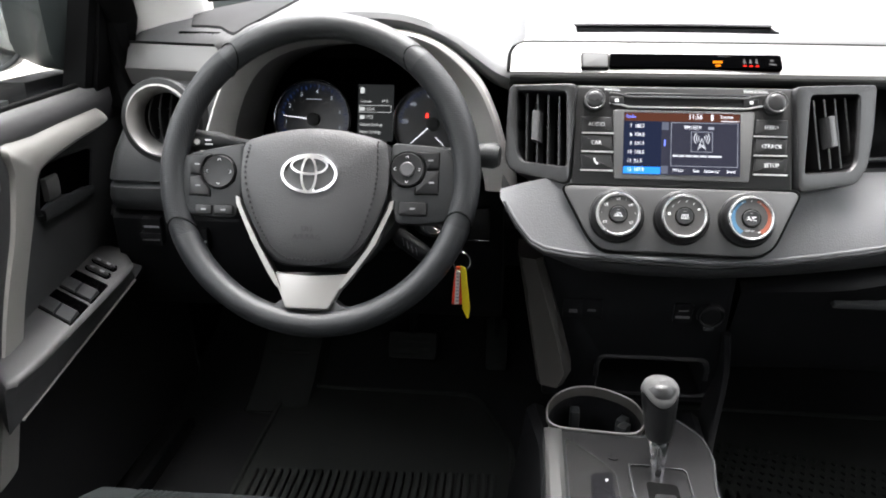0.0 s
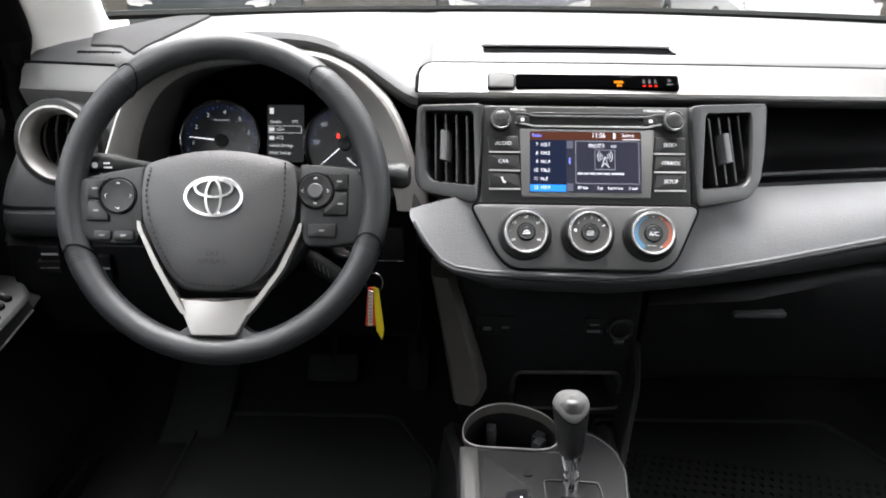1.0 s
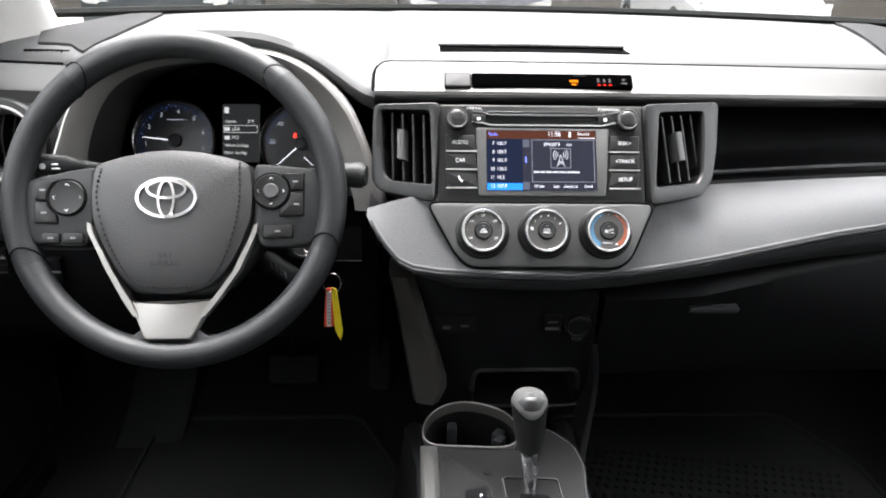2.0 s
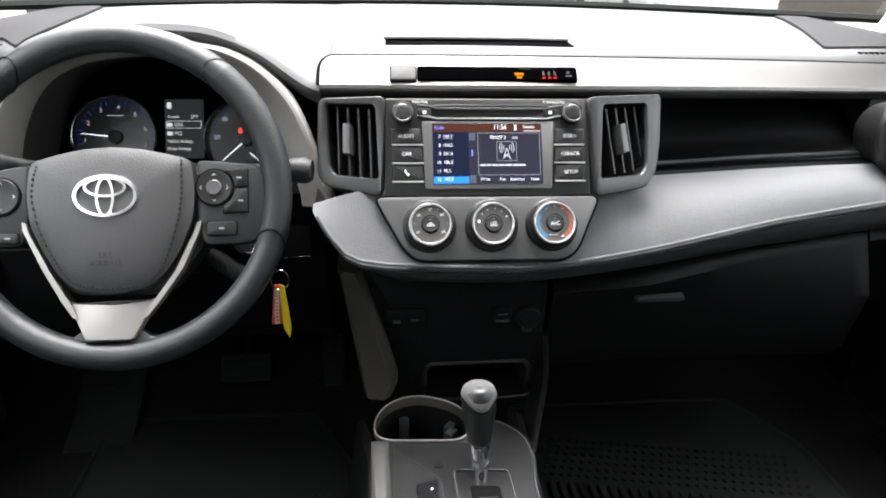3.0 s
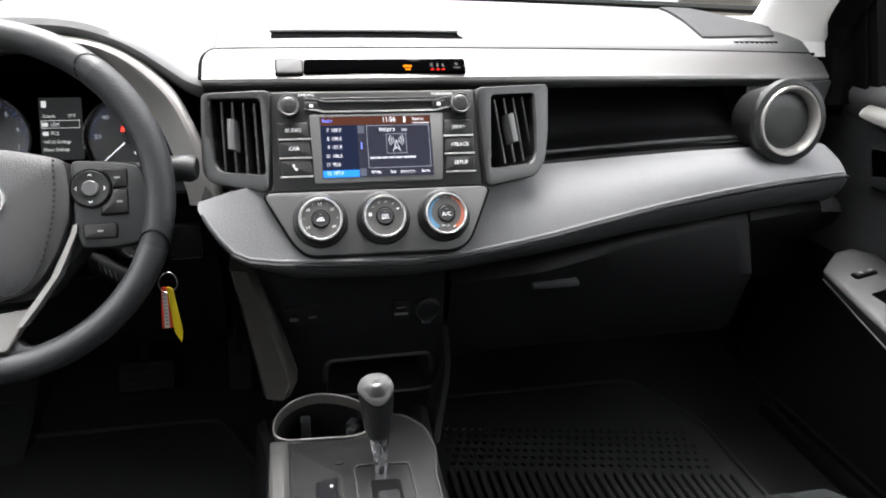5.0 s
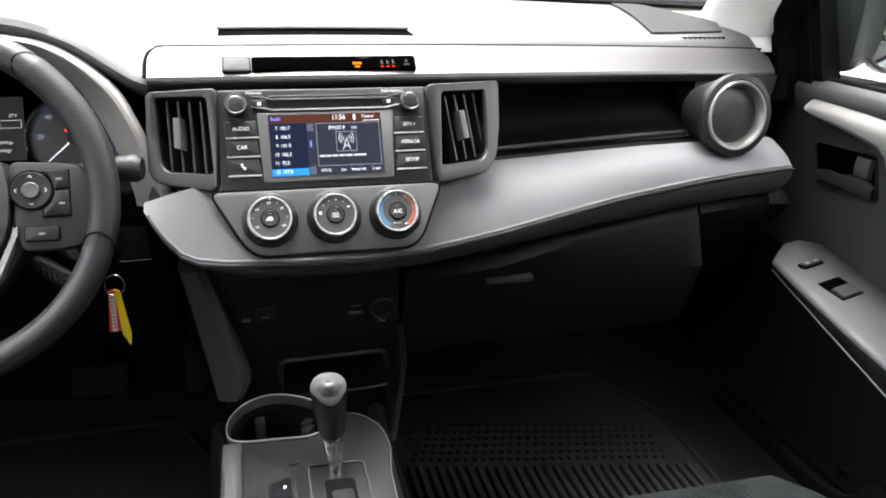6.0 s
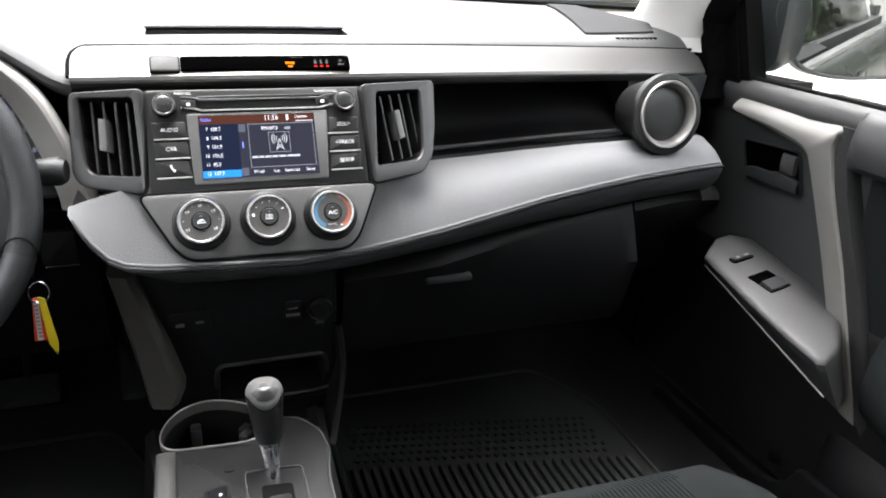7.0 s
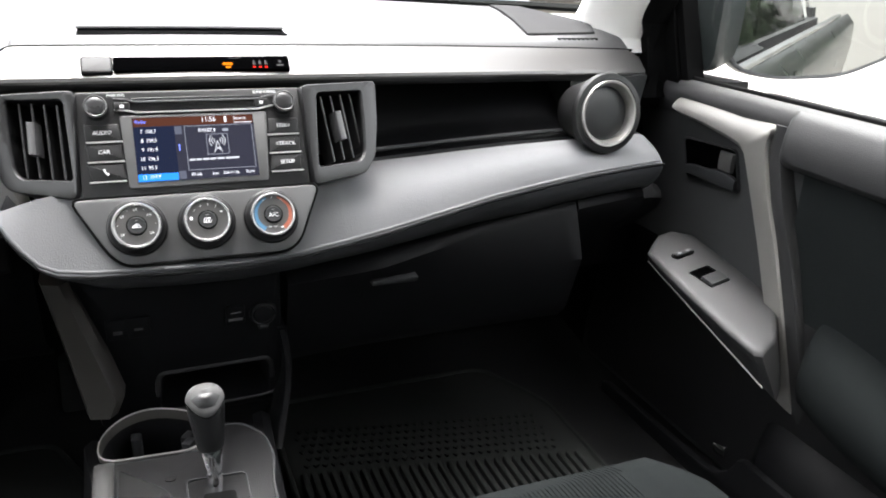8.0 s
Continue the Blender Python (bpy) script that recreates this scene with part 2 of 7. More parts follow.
def lettering(name, words, size, m, material, parent, align="CENTER", wide=1.0):
    cu = bpy.data.curves.new(name, "FONT")
    cu.body, cu.size, cu.align_x, cu.align_y = words, size, align, "CENTER"
    cu.extrude = 0.00015
    cu.resolution_u = 2
    ob = bpy.data.objects.new(name, cu)
    me = bpy.data.meshes.new_from_object(ob)
    bpy.data.objects.remove(ob)
    bpy.data.curves.remove(cu)
    me.name = name
    me.transform(m @ Matrix.Diagonal((wide, 1, 1, 1)))
    me.materials.clear()
    me.materials.append(material)
    out = new(name, me)
    out.parent = parent
    return out


def lerp(table, x):
    """Straight-line reading of a table of (x, values...)."""
    if x <= table[0][0]:
        return table[0][1:]
    for a, b in zip(table, table[1:]):
        if x <= b[0]:
            t = (x - a[0]) / (b[0] - a[0])
            return tuple(p + (q - p) * t for p, q in zip(a[1:], b[1:]))
    return table[-1][1:]


def smooth_read(table, x):
    """Reading of a table of (x, values...) along smooth curves."""
    k = max(0, min(len(table) - 2, sum(1 for row in table if row[0] <= x) - 1))
    a, b = table[k], table[k + 1]
    prev, after = table[max(0, k - 1)], table[min(len(table) - 1, k + 2)]
    w = b[0] - a[0]
    t = min(1.0, max(0.0, (x - a[0]) / w))
    out = []
    for i in range(1, len(a)):
        m0 = (b[i] - prev[i]) / (b[0] - prev[0]) * w
        m1 = (after[i] - a[i]) / (after[0] - a[0]) * w
        out.append((2 * t ** 3 - 3 * t * t + 1) * a[i] + (t ** 3 - 2 * t * t + t) * m0 + (3 * t * t - 2 * t ** 3) * b[i] + (t ** 3 - t * t) * m1)
    return tuple(out)


def steps(a, b, n):
    return [a + (b - a) * i / n for i in range(n + 1)]

# ---- the car's shell ----
FLOOR_Z = 0.38
# outside ground
bm = bmesh.new()
for i, r in enumerate((0.0,)):
    vs = [bm.verts.new((x, y, 0.0)) for x, y in ((-400, -400), (400, -400), (400, 400), (-400, 400))]
    bm.faces.new(vs)
ASPHALT = mat("pale_wet_asphalt", (0.22, 0.21, 0.195), 0.8, grain=0.5, scale=60, stain=0.25)
ground = part("ground", bm, ASPHALT)
tagged(ground, "pale grey car park tarmac under an overcast sky", "ground", kind="structure")

# floor pan with the footwells
def floor_pan():
    bm = bmesh.new()
    prof = [(-2.2, FLOOR_Z), (0.30, FLOOR_Z), (0.42, FLOOR_Z + 0.05), (0.62, FLOOR_Z + 0.25), (0.66, 0.70), (0.66, 1.03)]
    secs = []
    for x in (-0.86, -0.5, 0.0, 0.5, 0.86):
        up = [(x, y, z) for y, z in prof]
        dn = [(x, y + (0.05 if z > FLOOR_Z else 0), z - (0.05 if z <= FLOOR_Z + 0.06 else 0)) for y, z in reversed(prof)]
        secs.append(up + dn)
    loft(bm, secs)
    ob = part("floor", bm, CARPET)
    return tagged(ob, "black carpeted car floor and firewall", "floor", kind="structure")


floor_pan()

# roof, rear end and body sides, which close the cabin
def shell():
    bm = bmesh.new()
    secs = []
    for y, z, w in ((-0.16, 1.53, 0.56), (-0.26, 1.57, 0.58), (-0.6, 1.62, 0.60), (-1.4, 1.61, 0.60), (-2.0, 1.55, 0.56)):
        secs.append([(-w, y, z - 0.05), (-w * 0.6, y, z - 0.005), (0, y, z), (w * 0.6, y, z - 0.005), (w, y, z - 0.05),
                     (w, y, z), (0, y, z + 0.05), (-w, y, z)])
    loft(bm, secs)
    tagged(part("ceiling", bm, HEADLINER), "light grey cloth headliner", "ceiling", kind="structure")
    bm = bmesh.new()
    hexa(bm, [(-0.86, -2.25, 0.3), (0.86, -2.25, 0.3), (0.86, -2.15, 0.3), (-0.86, -2.15, 0.3),
              (-0.82, -2.25, 1.02), (0.82, -2.25, 1.02), (0.82, -2.15, 1.02), (-0.82, -2.15, 1.02)])
    tagged(part("wall_rear", bm, DARK), "charcoal tailgate trim below the rear window", "wall", kind="structure")
    for s in (-1, 1):
        bm = bmesh.new()
        hexa(bm, [(s * 0.83, -2.2, 0.3), (s * 0.90, -2.2, 0.3), (s * 0.90, -0.55, 0.3), (s * 0.83, -0.55, 0.3),
                  (s * 0.80, -2.2, 0.98), (s * 0.84, -2.2, 0.98), (s * 0.84, -0.55, 0.98), (s * 0.80, -0.55, 0.98)])
        tagged(part("wall_side", bm, DARK), "charcoal rear door trim", "wall", kind="structure")
        bm = bmesh.new()
        hexa(bm, [(s * 0.74, -0.66, 0.35), (s * 0.80, -0.66, 0.35), (s * 0.80, -0.52, 0.35), (s * 0.74, -0.52, 0.35),
                  (s * 0.56, -0.70, 1.56), (s * 0.60, -0.70, 1.56), (s * 0.60, -0.58, 1.56), (s * 0.56, -0.58, 1.56)])
        tagged(part("pillar_trim", bm, LIGHTTRIM), "light grey centre pillar trim", "pillar", kind="structure")
    for s in (-1, 1):
        bm = bmesh.new()
        hexa(bm, [(s * 0.66, -2.2, 0.98), (s * 0.80, -2.2, 0.98), (s * 0.80, -1.75, 0.98), (s * 0.74, -1.75, 0.98),
                  (s * 0.50, -2.05, 1.56), (s * 0.60, -2.05, 1.56), (s * 0.60, -1.7, 1.56), (s * 0.56, -1.7, 1.56)])
        tagged(part("pillar_trim", bm, LIGHTTRIM), "light grey rear pillar trim", "pillar", kind="structure")


shell()

# roof rails between the side windows and the headliner
for s in (-1, 1):
    bm = bmesh.new()
    secs = []
    for y, xi, zi, xo, zo in ((-0.13, 0.53, 1.53, 0.72, 1.42), (-0.19, 0.54, 1.55, 0.715, 1.455), (-0.36, 0.56, 1.60, 0.70, 1.475), (-0.62, 0.57, 1.61, 0.68, 1.495), (-1.2, 0.57, 1.61, 0.64, 1.54), (-2.1, 0.50, 1.56, 0.62, 1.53)):
        secs.append([(s * xi, y, zi - 0.045), (s * (xo - 0.02), y, zo - 0.012), (s * xo, y, zo), (s * (xo + 0.01), y, zo + 0.03), (s * xi, y, zi + 0.03)])
    loft(bm, secs)
    tagged(part("roof_rail", bm, HEADLINER), "light grey roof rail trim above the doors", "ceiling", kind="structure")


def rear_glass():
    panes = [[(s * 0.82, -0.62, 0.98), (s * 0.82, -1.9, 0.98), (s * 0.60, -1.85, 1.56), (s * 0.60, -0.66, 1.56)] for s in (-1, 1)]
    panes.append([(-0.8, -2.18, 1.02), (0.8, -2.18, 1.02), (0.58, -2.0, 1.56), (-0.58, -2.0, 1.56)])
    for i, p in enumerate(panes):
        bm = bmesh.new()
        bm.faces.new([bm.verts.new(q) for q in p])
        pane = part("window_rear", bm, PRIVACY)
        pane.visible_shadow = False
        tagged(pane, "tinted rear window glass" if i == 2 else "tinted rear door glass", "window", kind="structure")


rear_glass()

# side panels of the footwells, and the dark ends between dashboard and doors
for s in (-1, 1):
    bm = bmesh.new()
    secs = []
    for y, x in ((0.10, 0.845), (0.20, 0.830), (0.26, 0.800), (0.40, 0.775), (0.70, 0.74)):
        x += 0.018 if s < 0 else 0.0
        secs.append([(s * x, y, 0.34), (s * (x - 0.004), y, 0.60), (s * x, y, 0.80), (s * (x + 0.002), y, 0.99), (s * (x + 0.05), y, 0.99), (s * (x + 0.08), y, 0.34)])
    loft(bm, secs)
    tagged(part("kick_panel", bm, DEEP), "black plastic panel at the side of the footwell", "side panel", kind="structure")
    bm = bmesh.new()
    secs = []
    for z, y in ((0.93, 0.22), (0.96, 0.20), (1.02, 0.21), (1.06, 0.215), (1.12, 0.19)):
        x = 0.79 + (0.012 if s < 0 else 0.0) - 0.10 * max(0, z - 1.0)
        secs.append([(s * (x - 0.022), y, z), (s * (x + 0.005), y - 0.018, z), (s * (x + 0.03), y, z), (s * (x + 0.03), y + 0.2, z), (s * (x - 0.012), y + 0.2, z)])
    loft(bm, secs)
    tagged(part("door_seal", bm, JET), "black rubber door seal beside the dashboard", "seal", kind="structure")

# base of the windscreen, seen from above: an arc
def screen_base(x):
    return 0.60 - 0.62 * x * x


def windscreen():
    bm = bmesh.new()
    secs = []
    for x in steps(-0.74, 0.74, 24):
        b = Vector((x, screen_base(x) + 0.02, 1.082))
        t = Vector((x * 0.78, -0.16 - 0.10 * x * x, 1.535 - 0.06 * x * x))
        secs.append([b, (b + t) / 2 + Vector((0, 0.012, 0.012)), t])
    loft(bm, secs, closed=False)
    ob = part("window_front", bm, SCREENGLASS)
    tagged(ob, "clear laminated windscreen glass", "windscreen", kind="structure")
    # black band along the lower edge of the glass
    bm = bmesh.new()
    pts = [(x, screen_base(x) + 0.012, 1.088) for x in steps(-0.70, 0.70, 30)]
    tube(bm, pts, 0.0075, 6)
    tagged(part("window_seal", bm, RUBBER), "black rubber seal along the windscreen's foot", "seal", kind="structure")


windscreen()


def cowl():
    bm = bmesh.new()
    secs = []
    for x in steps(-0.86, 0.86, 24):
        y = max(0.24, screen_base(x) - 0.03)
        secs.append([(x, y, 1.055), (x, 0.80, 1.02), (x, 0.80, 1.0), (x, y, 1.035)])
    loft(bm, secs)
    tagged(part("cowl", bm, JET), "black plastic cowl under the windscreen", "cowl", kind="structure")
    bm = bmesh.new()
    secs = []
    for y, z in ((0.78, 1.0), (1.0, 0.99), (1.4, 0.95), (1.7, 0.88), (1.85, 0.75), (1.9, 0.4)):
        secs.append([(x, y - 0.1 * abs(x), z - 0.06 * x * x) for x in steps(-0.9, 0.9, 12)] + [(x, y - 0.02 - 0.1 * abs(x), z - 0.03 - 0.06 * x * x) for x in steps(0.9, -0.9, 12)])
    loft(bm, secs)
    tagged(part("bonnet", bm, BRONZE), "grey painted bonnet of the car", "bonnet", kind="structure")


cowl()


def windscreen_pillar(s):
    """Light-coloured cover of the windscreen pillar, with its wide foot on the dashboard."""
    bm = bmesh.new()
    secs = []
    for cx, cy, cz, w, d in ((0.742, 0.285, 1.022, 0.085, 0.05), (0.742, 0.29, 1.045, 0.080, 0.05), (0.738, 0.265, 1.09, 0.068, 0.05),
                             (0.712, 0.175, 1.19, 0.058, 0.045), (0.66, -0.005, 1.35, 0.05, 0.04), (0.60, -0.19, 1.52, 0.05, 0.04)):
        ringp = []
        for i in range(16):
            a = 2 * math.pi * i / 16
            ringp.append((s * (cx + w * 0.95 * math.cos(a)), cy + d * math.sin(a) - 0.35 * w * math.cos(a), cz))
        secs.append(ringp)
    loft(bm, secs)
    tagged(part("pillar_trim", bm, LIGHTTRIM), "light grey windscreen pillar trim", "pillar", kind="structure")


for s in (-1, 1):
    windscreen_pillar(s)

# ---- dashboard ----
dash = thing("dashboard", "two-tone grey dashboard with silver trim strip and open passenger shelf", "dashboard")


def trim_y(x):
    return 0.045 + 0.27 * x * x


def trim_top(x):
    return 1.058 - 0.048 * x * x


HOOD = [(-0.78, 0.230, 1.029), (-0.70, 0.204, 1.033), (-0.62, 0.184, 1.036), (-0.585, 0.13, 1.038), (-0.56, 0.085, 1.046), (-0.53, 0.065, 1.062),
        (-0.49, 0.058, 1.075), (-0.44, 0.055, 1.083), (-0.38, 0.055, 1.086), (-0.33, 0.056, 1.083), (-0.295, 0.058, 1.073),
        (-0.265, 0.06, 1.058), (-0.24, 0.062, 1.040), (-0.215, 0.064, 1.022), (-0.196, 0.066, 1.014)]


def pad_edge(x):
    if x < -0.196:
        return smooth_read(HOOD, x)
    if x < -0.18:
        t = (x + 0.196) / 0.016
        return (0.066 + 0.028 * t, 1.014 + t * (trim_top(x) - 0.003 - 1.014))
    return (trim_y(x) + 0.042, trim_top(x) - 0.003)


def pad_span(x):
    """Front and rear edge of the dashboard top at x."""
    yf, zf = pad_edge(x)
    zb = 1.083 - (max(abs(x), 0.6) - 0.6) * 0.22
    return yf, zf, max(screen_base(x) + 0.02, yf + 0.075), zb


def pad_z(x, y):
    yf, zf, yb, zb = pad_span(x)
    t = (y - yf) / (yb - yf)
    return zf + 0.006 + (zb - zf - 0.006) * t + 0.010 * math.sin(math.pi * min(1, max(t, 0))) * (1 if x > -0.25 or x < -0.6 else 0.4)


def top_pad():
    bm = bmesh.new()
    xs = sorted(set([round(v, 4) for v in steps(-0.775, -0.60, 6) + steps(-0.60, -0.18, 70) + steps(-0.18, 0.775, 36) + [-0.116, 0.128]]))
    secs = []
    for x in xs:
        yf, zf, yb, zb = pad_span(x)
        ym = yf + 0.014
        y1, y2 = (0.110, 0.150) if -0.15 < x < 0.15 else (yf + 0.25 * (yb - yf), yf + 0.4 * (yb - yf))
        y3 = (y2 + yb) / 2
        row = [(x, yf + 0.004, zf - 0.012), (x, yf - 0.001, zf - 0.003), (x, yf + 0.004, zf + 0.004), (x, ym, pad_z(x, ym)), (x, y1, pad_z(x, y1)), (x, y2, pad_z(x, y2)),
               (x, y3, pad_z(x, y3)), (x, yb, zb), (x, yb, zb - 0.03), (x, max(y2, yf + 0.05), zf - 0.03), (x, yf + 0.02, zf - 0.022)]
        secs.append(row)
    rows = loft(bm, secs)
    i0, i1 = xs.index(-0.116), xs.index(0.128)
    cut = [f for f in bm.faces if len(f.verts) == 4 and all(any(v is rows[i][j] for i in range(i0, i1 + 1) for j in (4, 5)) for v in f.verts)]
    bmesh.ops.delete(bm, geom=cut, context="FACES_ONLY")
    part("top_pad", bm, TOPPAD, dash, "grey grained soft top of the dashboard")
    # tray behind the slot
    bm = bmesh.new()
    z = 1.064
    m = Matrix.Translation((0, 0, 0))
    pocket(bm, [(-0.116, 0.111), (0.128, 0.111), (0.128, 0.149), (-0.116, 0.149)], z, z - 0.028, m, 1.0)
    part("slot", bm, BLACK, dash, "black open slot in the dashboard top", flip=False)
    # raised lip along the rear of the slot
    bm = bmesh.new()
    tube(bm, [(x, 0.152, pad_z(x, 0.152) + 0.0005) for x in steps(-0.118, 0.130, 8)], 0.0022, 6)
    part("slot_lip", bm, TOPPAD, dash)


top_pad()


def dash_end_grille(s):
    """The darker speaker panel in the corner of the dashboard, with its small demister grille."""
    bm = bmesh.new()
    top = []
    for i in range(9):
        t = i / 8
        r0 = []
        for j in range(7):
            u = j / 6
            yr = min(0.40, screen_base(0.53 + 0.16 * u) - 0.005)
            x = 0.517 + (0.672 - 0.517) * u + (0.033 - 0.012 * u) * t
            y0 = pad_edge(s * x)[0] + 0.030
            y = y0 + (yr - y0) * t
            r0.append((s * x, y, pad_z(s * x, y) + 0.0035))
        top.append(r0)
    loft(bm, top, closed=False)
    edge = bmesh.ops.extrude_face_region(bm, geom=bm.faces[:], use_keep_orig=True)
    for v in [g for g in edge["geom"] if isinstance(g, bmesh.types.BMVert)]:
        v.co.z -= 0.008
    part("speaker_panel", bm, GRILLE, dash, "grey woven speaker panel in the dashboard corner")
    bm = bmesh.new()
    for i in range(9):
        x = s * (0.575 + i * 0.011) if s > 0 else -0.619 - 0.0079 * i
        y = pad_edge(x)[0] + 0.016
        prism(bm, rrect(x - 0.0036, y - 0.0035, x + 0.0036, y + 0.0035, 0.001, 2), 1.02, pad_z(x, y) + 0.0008, Matrix.Identity(4))
    part("demister_grille", bm, SEAM, dash, "small black demister slots")


for s in (-1, 1):
    dash_end_grille(s)


def end_round(x):
    """Share of the strip's height left at its rounded driver's end."""
    return 1.0 if x > -0.18 else 0.40 + 0.60 * math.sqrt(max(0.0, 1 - ((-0.18 - x) / 0.017) ** 2))


def trim_strip():
    bm = bmesh.new()
    secs, under = [], []
    for x in [-0.180 - 0.017 * math.cos(radians(a)) for a in (0, 12, 25, 40, 55, 70)] + steps(-0.180, 0.757, 40):
        y, zt = trim_y(x), trim_top(x)
        k = end_round(x)
        if x > 0.745:
            k = 0.6 + 0.4 * math.sqrt(max(0.0, 1 - ((x - 0.745) / 0.012) ** 2))
        zb = zt - 0.037
        prof = [(y + 0.040, zt - 0.0065), (y + 0.036, zt - 0.0045), (y + 0.020, zt - 0.0165), (y + 0.004, zb + 0.006), (y - 0.0004, zb + 0.003), (y - 0.0016, zb - 0.001), (y - 0.0002, zb - 0.004),
                (y + 0.012, zb - 0.004), (y + 0.06, zb - 0.004), (y + 0.06, zt - 0.012)]
        y0, z0 = prof[3]
        under.append([(x, y + 0.0015, zb - 0.0042), (x, y + 0.003, zb - 0.008), (x, y + 0.009, zb - 0.014), (x, y + 0.03, zb - 0.017), (x, y + 0.06, zb - 0.017), (x, y + 0.06, zb - 0.0042)])
        secs.append([(x, y0 + (q - y0) * k, z0 + (r - z0) * k) if j < 3 else (x, q, r) for j, (q, r) in enumerate(prof)])
    loft(bm, secs)
    part("trim_strip", bm, STRIP, dash, "long satin silver dashboard trim strip")
    # Shadow band below the strip, made as a separate dark piece.
    bm = bmesh.new()
    loft(bm, under)
    part("strip_shade_band", bm, FASCIA, dash, "dark band for the shade under the trim strip")
    bm = bmesh.new()
    gap = [(-0.1985, trim_y(-0.198) + 0.002, trim_top(-0.198) - 0.034)]
    for x in [-0.180 - 0.017 * math.cos(radians(a)) for a in (0, 12, 25, 40, 55, 70)] + steps(-0.180, 0.757, 40):
        k = end_round(x)
        gap.append((x - 0.0015 * (1 if x < -0.19 else 0), trim_y(x) + 0.004 + 0.0355 * k, trim_top(x) - 0.031 + 0.0255 * k))
    tube(bm, gap, 0.0027, 6)
    part("trim_gap", bm, SEAM, dash, "dark gap above the trim strip")
    # black display on the strip
    m = plane_at((0.0, trim_y(0) + 0.0185, 1.0385), (1, 0, 0), (0, 0.032, 0.0265))
    bm = bmesh.new()
    prism(bm, rrect(-0.079, -0.0168, 0.119, 0.0040, 0.003), -0.01, 0.0030, m, 0.0006)
    disp = part("warning_display", bm, MATTEBLACK, dash, "glossy black warning lamp display")
    bm = bmesh.new()
    mh = m @ pose(0, 0, 0.0004)
    prism(bm, rrect(-0.1125, -0.0182, -0.0795, 0.0058, 0.0035), -0.01, 0.0014, mh)
    part("hazard_frame", bm, SEAM, dash)
    bm = bmesh.new()
    prism(bm, rrect(-0.1112, -0.0166, -0.081, 0.0045, 0.003), -0.01, 0.0024, mh, 0.0010)
    part("hazard_button", bm, mat("satin_grey_button", (0.055, 0.055, 0.055), 0.6, spec=0.2), dash, "satin silver hazard button")
    bm = bmesh.new()
    prism(bm, rrect(0.099, -0.0150, 0.116, -0.0010, 0.002), 0.0028, 0.0036, m, 0.0005)
    part("airbag_lamp", bm, MATTEBLACK, disp)
    bm = bmesh.new()
    prism(bm, oval(0.1075, -0.0055, 0.0022, 0.0022, 10), 0.0036, 0.0039, m)
    prism(bm, rrect(0.1035, -0.0125, 0.1115, -0.0100), 0.0036, 0.0039, m)
    part("lamp_symbol", bm, DIMINK, disp)
    bm = bmesh.new()
    for i, (x0, x1, y0, y1) in enumerate(((0.0405, 0.0515, -0.0098, -0.0082), (0.0405, 0.0515, -0.0076, -0.0062), (0.043, 0.049, -0.0145, -0.0120))):
        prism(bm, rrect(x0, y0, x1, y1), 0.0030, 0.0033, m)
    part("amber_lamp", bm, glow("amber_lamp", (1.0, 0.27, 0.01), 0.55), disp)
    for x in (0.0765, 0.0835, 0.0905):
        bm = bmesh.new()
        prism(bm, rounded([(x - 0.0020, -0.0098), (x + 0.0020, -0.0098), (x + 0.0008, -0.0030), (x - 0.0008, -0.0030)], 0.001), 0.0030, 0.0033, m)
        part("belt_symbol", bm, DIMINK, disp)
        bm = bmesh.new()
        prism(bm, oval(x, -0.0135, 0.0022, 0.0013, 10), 0.0030, 0.0033, m)
        part("red_lamp", bm, glow("red_lamp", (1.0, 0.03, 0.02), 0.45), disp)
    bm = bmesh.new()
    prism(bm, rrect(0.047, 0.0000, 0.062, 0.0008), 0.0030, 0.0033, m)
    part("caption_bar", bm, DIMINK, disp)


trim_strip()

# driver's side strip
bm = bmesh.new()
secs = []
for x in steps(-0.765, -0.575, 10):
    y = 0.155 + (abs(x) - 0.6) * 0.22
    k = 1.0 if x > -0.755 else 0.75
    secs.append([(x, y + 0.022, 1.031), (x, y + 0.016, 1.031 * k + 1.0 * (1 - k)), (x, y + 0.004, 1.002), (x, y - 0.001, 0.998), (x, y + 0.002, 0.991), (x, y + 0.012, 0.972), (x, y + 0.06, 0.972), (x, y + 0.06, 1.03)])
loft(bm, secs)
part("trim_strip", bm, STRIP, dash, "satin grey trim strip on the driver's side")
bm = bmesh.new()
tube(bm, [(x, 0.155 + (abs(x) - 0.6) * 0.22 + 0.019, 1.0325) for x in steps(-0.763, -0.578, 10)], 0.0024, 6)
part("trim_gap", bm, SEAM, dash, "dark gap above the trim strip")

